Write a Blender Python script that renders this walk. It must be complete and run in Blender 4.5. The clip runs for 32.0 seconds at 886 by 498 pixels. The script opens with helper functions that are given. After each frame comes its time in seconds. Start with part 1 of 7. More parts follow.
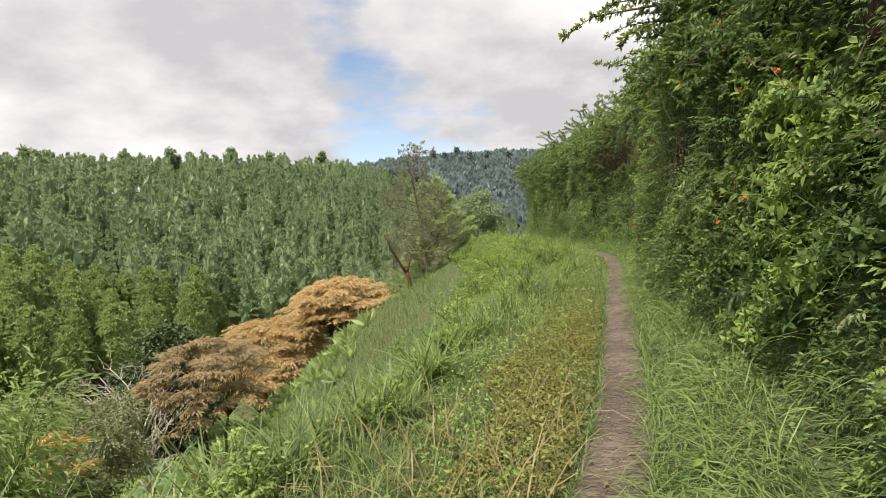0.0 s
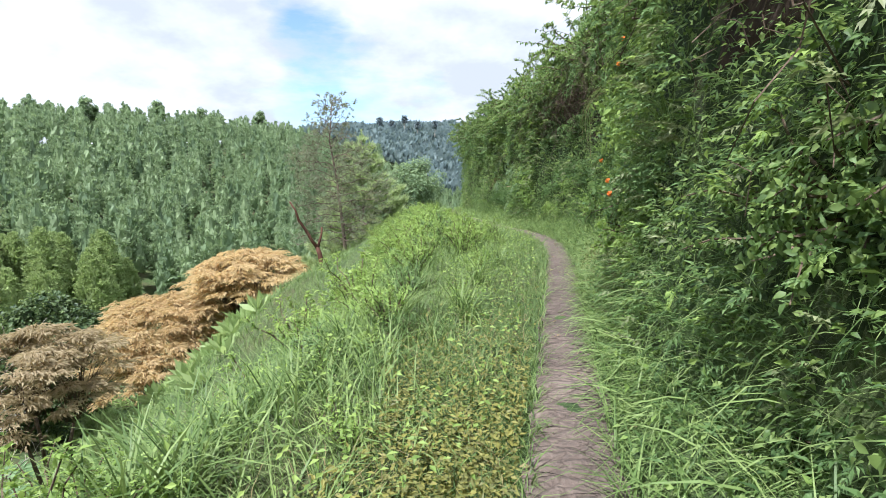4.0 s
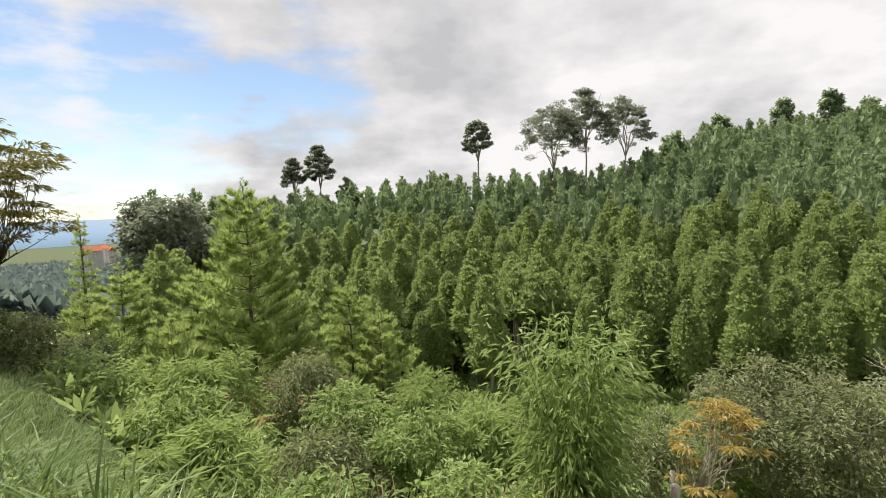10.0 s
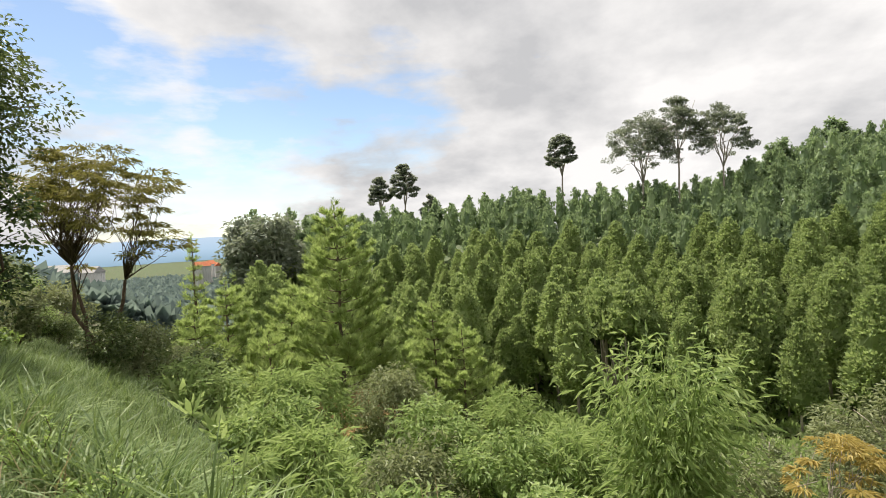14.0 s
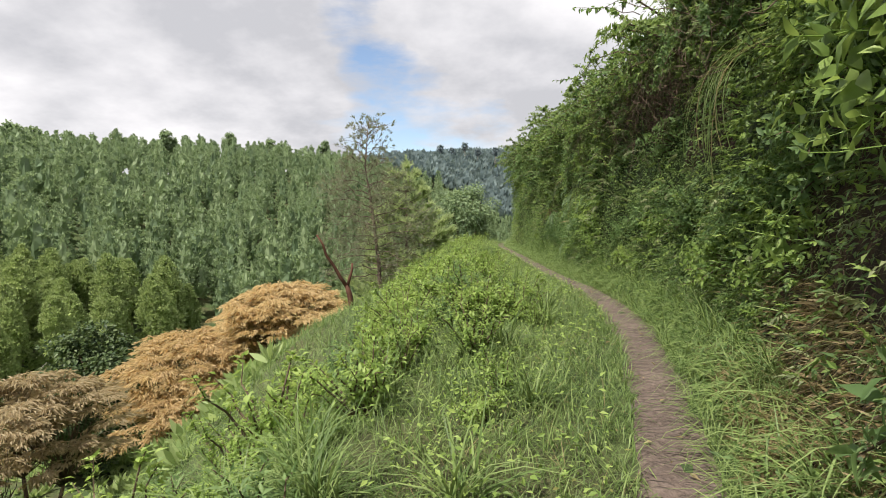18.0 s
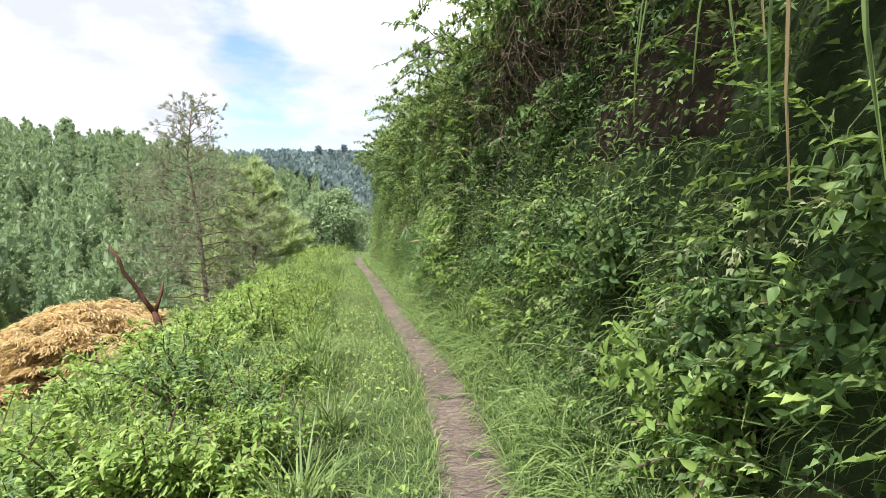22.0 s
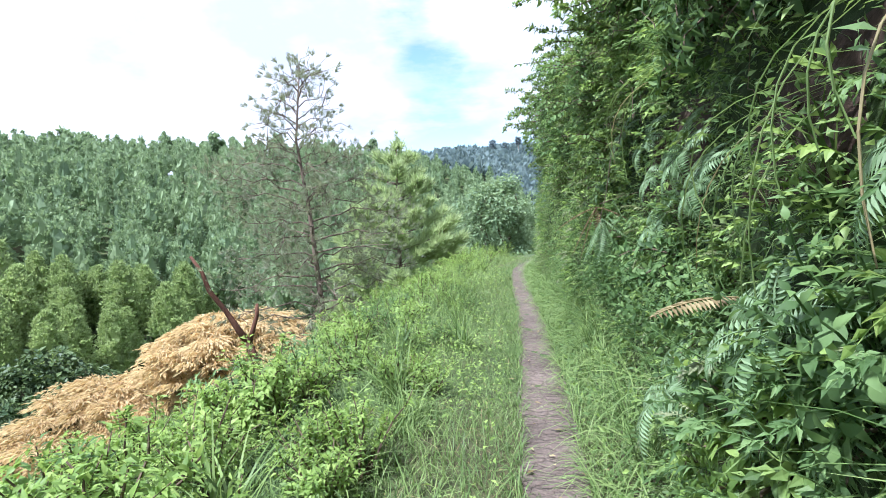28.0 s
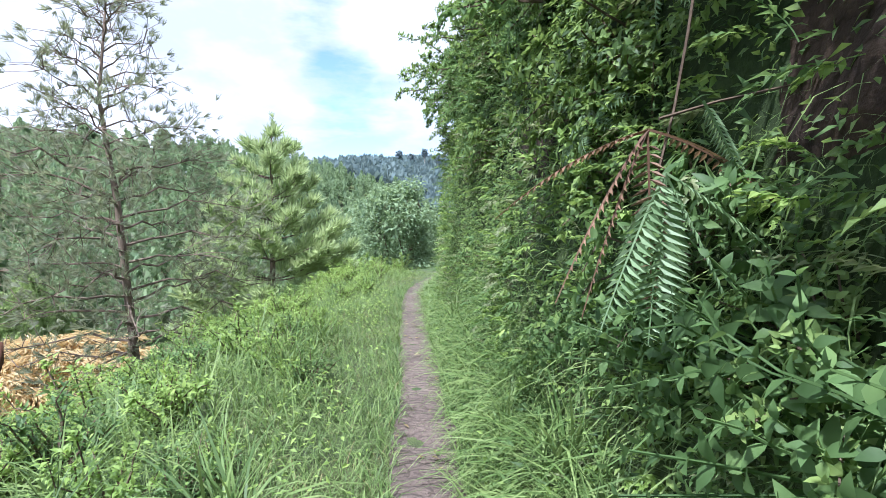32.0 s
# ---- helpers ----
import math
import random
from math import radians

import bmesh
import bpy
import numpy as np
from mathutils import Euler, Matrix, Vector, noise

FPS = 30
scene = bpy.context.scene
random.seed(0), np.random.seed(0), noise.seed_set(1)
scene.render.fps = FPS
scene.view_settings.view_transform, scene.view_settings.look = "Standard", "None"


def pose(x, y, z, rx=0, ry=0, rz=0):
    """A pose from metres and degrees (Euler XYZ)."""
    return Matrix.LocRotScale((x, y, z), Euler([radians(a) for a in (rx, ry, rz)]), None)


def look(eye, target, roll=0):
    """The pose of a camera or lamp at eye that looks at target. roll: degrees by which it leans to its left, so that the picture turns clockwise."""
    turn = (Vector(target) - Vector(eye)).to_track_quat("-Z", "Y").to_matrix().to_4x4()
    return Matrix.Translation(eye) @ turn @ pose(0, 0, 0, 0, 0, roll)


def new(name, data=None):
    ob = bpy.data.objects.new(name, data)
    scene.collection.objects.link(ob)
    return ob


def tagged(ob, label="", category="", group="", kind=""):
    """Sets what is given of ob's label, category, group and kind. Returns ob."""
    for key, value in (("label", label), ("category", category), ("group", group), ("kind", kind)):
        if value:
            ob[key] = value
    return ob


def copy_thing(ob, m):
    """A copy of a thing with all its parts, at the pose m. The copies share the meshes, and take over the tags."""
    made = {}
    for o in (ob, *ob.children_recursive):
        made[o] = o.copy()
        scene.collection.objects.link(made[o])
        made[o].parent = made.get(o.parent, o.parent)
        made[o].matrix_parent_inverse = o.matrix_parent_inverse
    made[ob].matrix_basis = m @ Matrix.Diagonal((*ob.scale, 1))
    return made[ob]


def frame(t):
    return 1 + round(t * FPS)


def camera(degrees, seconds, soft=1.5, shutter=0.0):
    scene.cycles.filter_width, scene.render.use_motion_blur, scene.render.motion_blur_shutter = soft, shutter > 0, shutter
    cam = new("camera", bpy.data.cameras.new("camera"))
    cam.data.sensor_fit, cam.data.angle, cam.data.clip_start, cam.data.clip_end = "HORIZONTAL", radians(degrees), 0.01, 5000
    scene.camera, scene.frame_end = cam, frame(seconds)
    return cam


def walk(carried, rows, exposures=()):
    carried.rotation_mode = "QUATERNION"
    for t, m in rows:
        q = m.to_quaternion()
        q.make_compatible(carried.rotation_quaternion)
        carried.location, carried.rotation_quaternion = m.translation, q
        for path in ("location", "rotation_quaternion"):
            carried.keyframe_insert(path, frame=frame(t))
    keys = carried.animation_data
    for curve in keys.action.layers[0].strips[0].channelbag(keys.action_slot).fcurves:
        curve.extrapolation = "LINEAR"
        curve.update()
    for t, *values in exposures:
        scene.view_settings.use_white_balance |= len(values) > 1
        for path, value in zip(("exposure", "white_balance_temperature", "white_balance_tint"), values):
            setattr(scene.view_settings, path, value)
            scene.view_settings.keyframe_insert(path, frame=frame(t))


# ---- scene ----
cam = camera(81.6, 32.0, soft=0.9)
PATH = [
    (0, pose(-0.01, 0.00, 1.55, 86.47, 3.27, 5.49)),
    (0.5, pose(0.07, 0.43, 1.49, 86.08, 2.80, 1.13)),
    (1, pose(0.16, 0.87, 1.44, 85.61, 2.34, -2.85)),
    (1.5, pose(0.29, 1.33, 1.39, 85.13, 2.13, -5.80)),
    (2, pose(0.43, 1.77, 1.34, 84.77, 1.78, -7.99)),
    (2.5, pose(0.55, 2.21, 1.30, 84.55, 1.78, -9.23)),
    (4.5, pose(1.14, 5.45, 1.31, 82.36, 0.63, 5.55)),
    (5, pose(1.24, 5.97, 1.32, 81.48, 0.80, 12.54)),
    (5.5, pose(1.29, 6.38, 1.34, 80.14, 1.15, 20.50)),
    (6, pose(1.38, 6.73, 1.36, 78.54, 1.23, 28.21)),
    (6.5, pose(1.48, 6.95, 1.39, 76.84, 1.47, 37.06)),
    (7, pose(1.56, 7.09, 1.42, 75.30, 1.48, 45.70)),
    (7.5, pose(1.59, 7.20, 1.45, 74.69, 2.00, 55.07)),
    (8, pose(1.57, 7.20, 1.48, 77.13, 3.25, 62.92)),
    (8.5, pose(1.52, 7.20, 1.49, 81.11, 4.14, 70.86)),
    (9, pose(1.49, 7.16, 1.50, 83.95, 4.03, 77.99)),
    (9.5, pose(1.48, 7.11, 1.50, 85.71, 3.33, 85.92)),
    (10, pose(1.48, 7.08, 1.50, 86.22, 3.04, 94.53)),
    (10.5, pose(1.45, 7.04, 1.50, 86.45, 2.89, 104.08)),
    (11, pose(1.47, 7.02, 1.51, 86.69, 2.44, 112.18)),
    (11.5, pose(1.48, 7.01, 1.51, 87.12, 2.04, 119.37)),
    (12, pose(1.48, 7.00, 1.52, 87.38, 2.03, 122.83)),
    (12.5, pose(1.48, 7.00, 1.52, 87.37, 2.21, 123.24)),
    (13, pose(1.48, 6.99, 1.52, 87.31, 2.53, 120.80)),
    (13.5, pose(1.49, 7.00, 1.52, 87.60, 3.11, 113.97)),
    (14, pose(1.48, 7.02, 1.53, 88.51, 3.46, 103.70)),
    (14.5, pose(1.47, 7.05, 1.53, 89.31, 3.59, 90.69)),
    (16.5, pose(1.49, 7.87, 1.47, 88.17, 2.97, 46.48)),
    (17, pose(1.55, 8.09, 1.47, 87.27, 2.60, 34.74)),
    (17.5, pose(1.62, 8.24, 1.47, 86.16, 1.58, 20.82)),
    (18, pose(1.66, 8.55, 1.51, 86.12, 0.86, 6.36)),
    (18.5, pose(1.81, 8.91, 1.53, 85.92, 0.64, -1.90)),
    (19, pose(1.93, 9.30, 1.55, 86.25, -0.27, -6.80)),
    (19.5, pose(2.01, 9.74, 1.61, 86.30, -0.81, -9.72)),
    (20, pose(2.13, 10.19, 1.65, 86.04, -1.33, -11.08)),
    (20.5, pose(2.26, 10.70, 1.69, 87.32, -1.63, -12.32)),
    (21, pose(2.45, 11.25, 1.71, 88.00, -1.48, -11.40)),
    (21.5, pose(2.53, 11.80, 1.70, 86.81, -0.61, -8.63)),
    (22, pose(2.65, 12.34, 1.70, 86.50, -0.38, -6.84)),
    (22.5, pose(2.76, 12.90, 1.71, 86.04, -0.36, -5.62)),
    (23, pose(2.83, 13.48, 1.70, 85.21, -0.18, -4.75)),
    (23.5, pose(2.89, 14.06, 1.69, 85.37, 0.53, -2.06)),
    (24, pose(2.98, 14.65, 1.71, 86.94, 1.32, 1.60)),
    (24.5, pose(3.04, 15.19, 1.72, 87.24, 1.37, 4.12)),
    (26.5, pose(2.96, 18.00, 1.74, 87.79, 1.22, 7.67)),
    (27, pose(2.91, 18.57, 1.69, 86.45, 1.80, 10.03)),
    (27.5, pose(2.89, 19.09, 1.65, 85.99, 1.84, 11.84)),
    (28, pose(2.82, 19.60, 1.61, 85.96, 1.77, 12.56)),
    (28.5, pose(2.82, 20.10, 1.56, 85.79, 1.22, 10.97)),
    (29, pose(2.77, 20.56, 1.51, 86.06, 0.63, 8.42)),
    (29.5, pose(2.75, 21.03, 1.47, 86.47, 0.18, 7.16)),
    (30, pose(2.70, 21.53, 1.40, 86.30, -0.12, 7.14)),
    (30.5, pose(2.67, 22.09, 1.35, 86.12, -0.42, 7.17)),
    (31, pose(2.65, 22.64, 1.31, 85.73, -1.08, 5.74)),
    (31.5, pose(2.67, 23.16, 1.33, 86.10, -0.57, 3.25)),
    (32, pose(2.69, 23.63, 1.36, 87.05, -0.12, 2.07)),
]
walk(cam, PATH, [
    (0, 0.7, 6850, 13), (1, 0.9, 7000, 12), (2.5, 1.15, 6400, 11), (5, 1.15, 5500, 12), (6.5, 1.05, 5500, 13), (7.5, 1.0, 6300, 20), (8.2, 0.95, 6800, 18), (9, 0.7, 6950, 11),
    (10, 0.55, 6750, 11), (11, 0.5, 6750, 10), (13, 0.66, 6750, 10), (14.5, 0.55, 6800, 10), (16.5, 0.15, 6600, 13), (17.2, 0.15, 6600, 13), (18, 0.7, 6600, 12), (19, 1.3, 6200, 12),
    (20, 1.25, 5700, 12), (21, 1.15, 6200, 11), (23, 1.35, 6200, 11), (26.5, 1.43, 5350, 13), (29, 1.4, 5300, 14), (32, 1.36, 5300, 15)])

# ---------------------------------------------------------------- sky and sun
SUN = Vector((-0.27, -0.38, 0.88)).normalized()


def sky():
    w = bpy.data.worlds.new("world")
    scene.world = w
    w.use_nodes = True
    nt = w.node_tree
    nt.nodes.clear()
    out, bg = nt.nodes.new("ShaderNodeOutputWorld"), nt.nodes.new("ShaderNodeBackground")
    nt.links.new(bg.outputs[0], out.inputs[0])
    bg.inputs[1].default_value = 0.132
    air = nt.nodes.new("ShaderNodeTexSky")
    air.sky_type, air.sun_disc = "NISHITA", False
    air.sun_elevation, air.sun_rotation = math.asin(SUN.z), math.atan2(SUN.x, SUN.y)
    air.altitude, air.air_density, air.dust_density = 1400, 1.2, 0.6
    tc = nt.nodes.new("ShaderNodeTexCoord")
    sep = nt.nodes.new("ShaderNodeSeparateXYZ")
    nt.links.new(tc.outputs["Generated"], sep.inputs[0])

    def calc(op, a, b):
        m = nt.nodes.new("ShaderNodeMath")
        m.operation = op
        for k, v in ((0, a), (1, b)):
            if isinstance(v, (int, float)):
                m.inputs[k].default_value = v
            else:
                nt.links.new(v, m.inputs[k])
        return m.outputs[0]

    zz = calc("ADD", calc("MAXIMUM", sep.outputs[2], 0.0), 0.32)
    flat = nt.nodes.new("ShaderNodeCombineXYZ")
    nt.links.new(calc("DIVIDE", sep.outputs[0], zz), flat.inputs[0])
    nt.links.new(calc("DIVIDE", sep.outputs[1], zz), flat.inputs[1])

    def cloud(scale, detail, shift, rough=0.55):
        mp, n = nt.nodes.new("ShaderNodeMapping"), nt.nodes.new("ShaderNodeTexNoise")
        mp.inputs["Location"].default_value = shift
        nt.links.new(flat.outputs[0], mp.inputs[0])
        nt.links.new(mp.outputs[0], n.inputs["Vector"])
        n.inputs["Scale"].default_value, n.inputs["Detail"].default_value, n.inputs["Roughness"].default_value = scale, detail, rough
        return n.outputs[0]

    def ramp_of(fac, stops):
        r = nt.nodes.new("ShaderNodeValToRGB")
        while len(r.color_ramp.elements) < len(stops):
            r.color_ramp.elements.new(0.5)
        for e, (p, c) in zip(r.color_ramp.elements, stops):
            e.position, e.color = p, (*c, 1)
        nt.links.new(fac, r.inputs[0])
        return r.outputs[0]

    # clear openings in the cloud: bearing to the left of +y, height and half width in degrees
    clear = 0.0
    for az, el, wide, depth in ((9, 9, 6.5, 0.85), (13, 15, 4, 0.75), (16.5, 22, 4, 0.7), (2, 10, 4, 0.75), (136, 10, 10, 1.05), (122, 12, 9, 1.05), (110, 13, 8, 1), (140, 18, 6, 1), (128, 3, 9, 1), (152, 12, 12, 1)):
        a, e = radians(az), radians(el)
        dot = nt.nodes.new("ShaderNodeVectorMath")
        dot.operation = "DOT_PRODUCT"
        dot.inputs[1].default_value = (-math.sin(a) * math.cos(e), math.cos(a) * math.cos(e), math.sin(e))
        nt.links.new(tc.outputs["Generated"], dot.inputs[0])
        fall = nt.nodes.new("ShaderNodeMapRange")
        fall.interpolation_type = "SMOOTHSTEP"
        fall.inputs["From Min"].default_value, fall.inputs["From Max"].default_value = math.cos(radians(wide * 1.5)), math.cos(radians(wide * 0.35))
        nt.links.new(dot.outputs["Value"], fall.inputs["Value"])
        clear = calc("MAXIMUM", calc("MULTIPLY", fall.outputs[0], depth), clear)
    streak = nt.nodes.new("ShaderNodeMapping")
    streak.inputs["Scale"].default_value = (2.2, 2.2, 9.0)
    nt.links.new(tc.outputs["Generated"], streak.inputs[0])
    wisp = nt.nodes.new("ShaderNodeTexNoise")
    wisp.inputs["Scale"].default_value, wisp.inputs["Detail"].default_value, wisp.inputs["Roughness"].default_value = 2.1, 9, 0.58
    nt.links.new(streak.outputs[0], wisp.inputs["Vector"])
    body = calc("ADD", calc("ADD", calc("MULTIPLY", cloud(0.95, 10, (3.1, 1.7, 0.0), 0.56), 0.4), calc("MULTIPLY", cloud(3.4, 8, (1.3, 5.2, 0.0), 0.56), 0.25)), calc("MULTIPLY", wisp.outputs[0], 0.35))
    cover = ramp_of(calc("SUBTRACT", calc("ADD", body, 0.1), calc("MULTIPLY", clear, 0.2)), [(0.37, (0.04, 0.04, 0.04)), (0.43, (0.6, 0.6, 0.6)), (0.49, (1, 1, 1))])
    tone = ramp_of(cloud(1.7, 9, (7.2, 4.1, 2.0), 0.55), [(0.36, (2.9, 2.97, 3.15)), (0.60, (4.9, 4.9, 5.0))])
    mix = nt.nodes.new("ShaderNodeMix")
    mix.data_type = "RGBA"
    nt.links.new(cover, mix.inputs[0])
    deep = nt.nodes.new("ShaderNodeVectorMath")
    deep.operation = "SCALE"
    deep.inputs[3].default_value = 0.8
    nt.links.new(air.outputs[0], deep.inputs[0])
    nt.links.new(deep.outputs[0], mix.inputs[6])
    nt.links.new(tone, mix.inputs[7])
    nt.links.new(mix.outputs[2], bg.inputs[0])


sky()
sun_lamp = new("sun", bpy.data.lights.new("sun", "SUN"))
sun_lamp.data.energy, sun_lamp.data.angle, sun_lamp.data.color = 4.7, radians(2.0), (1.0, 0.95, 0.86)
sun_lamp.matrix_basis = look((0, 0, 60), Vector((0, 0, 60)) - SUN)


# ---------------------------------------------------------------- materials
def node_mat(name):
    m = bpy.data.materials.new(name)
    m.use_nodes = True
    nt = m.node_tree
    nt.nodes.clear()
    out = nt.nodes.new("ShaderNodeOutputMaterial")
    bsdf = nt.nodes.new("ShaderNodeBsdfPrincipled")
    nt.links.new(bsdf.outputs[0], out.inputs[0])
    return m, nt, bsdf, out


def ramp(nt, fac, stops):
    r = nt.nodes.new("ShaderNodeValToRGB")
    while len(r.color_ramp.elements) < len(stops):
        r.color_ramp.elements.new(0.5)
    for e, (p, c) in zip(r.color_ramp.elements, stops):
        e.position, e.color = p, (*c, 1)
    nt.links.new(fac, r.inputs[0])
    return r.outputs[0]


def noise_tex(nt, scale, detail=4, rough=0.6, coord="Object"):
    tc = nt.nodes.new("ShaderNodeTexCoord")
    n = nt.nodes.new("ShaderNodeTexNoise")
    n.inputs["Scale"].default_value, n.inputs["Detail"].default_value, n.inputs["Roughness"].default_value = scale, detail, rough
    nt.links.new(tc.outputs[coord], n.inputs["Vector"])
    return n


def math_node(nt, op, a, b=None):
    m = nt.nodes.new("ShaderNodeMath")
    m.operation = op
    for k, v in ((0, a), (1, b)):
        if v is None:
            continue
        if isinstance(v, (int, float)):
            m.inputs[k].default_value = v
        else:
            nt.links.new(v, m.inputs[k])
    return m.outputs[0]


def mix_col(nt, fac, a, b, blend="MIX"):
    m = nt.nodes.new("ShaderNodeMix")
    m.data_type, m.blend_type = "RGBA", blend
    if isinstance(fac, (int, float)):
        m.inputs[0].default_value = fac
    else:
        nt.links.new(fac, m.inputs[0])
    for k, v in ((6, a), (7, b)):
        if isinstance(v, tuple):
            m.inputs[k].default_value = (*v, 1)
        else:
            nt.links.new(v, m.inputs[k])
    return m.outputs[2]


def leaf_mat(name, dark, mid, light, rough=0.45, through_light=0.35, patch=0.6):
    """Foliage: each leaf has its own tint, patches of the plant differ, and light shines through."""
    m, nt, bsdf, out = node_mat(name)
    geo = nt.nodes.new("ShaderNodeNewGeometry")
    big = noise_tex(nt, patch, 3)
    fac = math_node(nt, "ADD", math_node(nt, "MULTIPLY", geo.outputs["Random Per Island"], 0.7), math_node(nt, "MULTIPLY", math_node(nt, "SUBTRACT", big.outputs[0], 0.15), 0.65))
    info = nt.nodes.new("ShaderNodeObjectInfo")
    fac = math_node(nt, "ADD", fac, math_node(nt, "MULTIPLY", math_node(nt, "SUBTRACT", info.outputs["Random"], 0.5), 0.28))
    dark, mid, light = (tuple((c[0], c[1], c[2] * (1.4 if c[1] > c[0] else 1.0))) for c in (dark, mid, light))
    col = ramp(nt, fac, [(0.15, dark), (0.5, mid), (0.9, light)])
    spot = noise_tex(nt, 35, 2)
    col = mix_col(nt, math_node(nt, "MULTIPLY", spot.outputs[0], 0.35), col, tuple(c * 0.6 for c in mid))
    nt.links.new(col, bsdf.inputs["Base Color"])
    bsdf.inputs["Roughness"].default_value = rough
    bsdf.inputs["Specular IOR Level"].default_value = 0.28
    tr = nt.nodes.new("ShaderNodeBsdfTranslucent")
    warm = mix_col(nt, 0.5, col, tuple(min(1, c * k) for c, k in zip(light, (1.3, 1.3, 0.95))))
    nt.links.new(warm, tr.inputs[0])
    mx = nt.nodes.new("ShaderNodeMixShader")
    mx.inputs[0].default_value = through_light
    nt.links.new(bsdf.outputs[0], mx.inputs[1])
    nt.links.new(tr.outputs[0], mx.inputs[2])
    nt.links.new(mx.outputs[0], out.inputs[0])
    return m


def rough_mat(name, stops, scale=3.0, fine=40.0, rough=0.9, bump=0.4, stretch=None):
    """Bark, soil, plaster: two scales of colour and a bump."""
    m, nt, bsdf, out = node_mat(name)
    big, small = noise_tex(nt, scale, 5), noise_tex(nt, fine, 4, 0.7)
    if stretch:
        for n in (big, small):
            mp = nt.nodes.new("ShaderNodeMapping")
            mp.inputs["Scale"].default_value = stretch
            tc = nt.nodes.new("ShaderNodeTexCoord")
            nt.links.new(tc.outputs["Object"], mp.inputs[0])
            nt.links.new(mp.outputs[0], n.inputs["Vector"])
    fac = math_node(nt, "ADD", math_node(nt, "MULTIPLY", big.outputs[0], 0.6), math_node(nt, "MULTIPLY", small.outputs[0], 0.4))
    nt.links.new(ramp(nt, fac, stops), bsdf.inputs["Base Color"])
    bsdf.inputs["Roughness"].default_value = rough
    bsdf.inputs["Specular IOR Level"].default_value = 0.2
    b = nt.nodes.new("ShaderNodeBump")
    b.inputs["Strength"].default_value, b.inputs["Distance"].default_value = bump, 0.03
    nt.links.new(fac, b.inputs["Height"])
    nt.links.new(b.outputs[0], bsdf.inputs["Normal"])
    return m


# ---------------------------------------------------------------- mesh tools
RNG = np.random.default_rng(7)


class Soup:
    """Triangles gathered into one mesh."""

    def __init__(self):
        self.v, self.f, self.n = [], [], 0

    def add(self, v, f):
        v, f = np.asarray(v, float).reshape(-1, 3), np.asarray(f, int).reshape(-1, 3)
        self.v.append(v)
        self.f.append(f + self.n)
        self.n += len(v)
        return self

    def place(self, tmpl, mats, at):
        """Copies of a template (verts, faces) under N matrices (3 x 3) and places."""
        tv, tf = tmpl
        n = len(at)
        if n == 0:
            return self
        v = np.einsum("nij,kj->nki", mats, tv) + at[:, None, :]
        f = tf[None] + (np.arange(n) * len(tv))[:, None, None]
        return self.add(v.reshape(-1, 3), f.reshape(-1, 3))

    def mesh(self, name, mat, smooth=False):
        me = bpy.data.meshes.new(name)
        v, f = np.concatenate(self.v), np.concatenate(self.f)
        me.vertices.add(len(v))
        me.vertices.foreach_set("co", v.astype(np.float32).ravel())
        me.loops.add(len(f) * 3)
        me.loops.foreach_set("vertex_index", f.astype(np.int32).ravel())
        me.polygons.add(len(f))
        me.polygons.foreach_set("loop_start", np.arange(0, len(f) * 3, 3, dtype=np.int32))
        me.polygons.foreach_set("use_smooth", np.full(len(f), smooth))
        me.update(calc_edges=True)
        me.materials.append(mat)
        return me


def part(name, soup, mat, parent=None, label="", smooth=False):
    """Links a soup as one mesh object under a thing or a part."""
    ob = new(name, soup.mesh(name, mat, smooth))
    ob.parent = parent
    if label:
        tagged(ob, label)
    return ob


def thing(name, x, y, z, label, category, group="", turn=0.0, size=1.0):
    ob = new(name)
    ob.empty_display_size = 0.2
    ob.matrix_basis = Matrix.LocRotScale((x, y, z), Euler((0, 0, turn)), (size, size, size))
    return tagged(ob, label, category, group)


def unit(a):
    return a / np.maximum(np.linalg.norm(a, axis=-1, keepdims=True), 1e-9)


def frames_of(axis, up):
    """Matrices whose y runs along axis and whose z leans to up."""
    y = unit(axis)
    x = unit(np.cross(y, up))
    z = np.cross(x, y)
    return np.stack([x, y, z], -1)


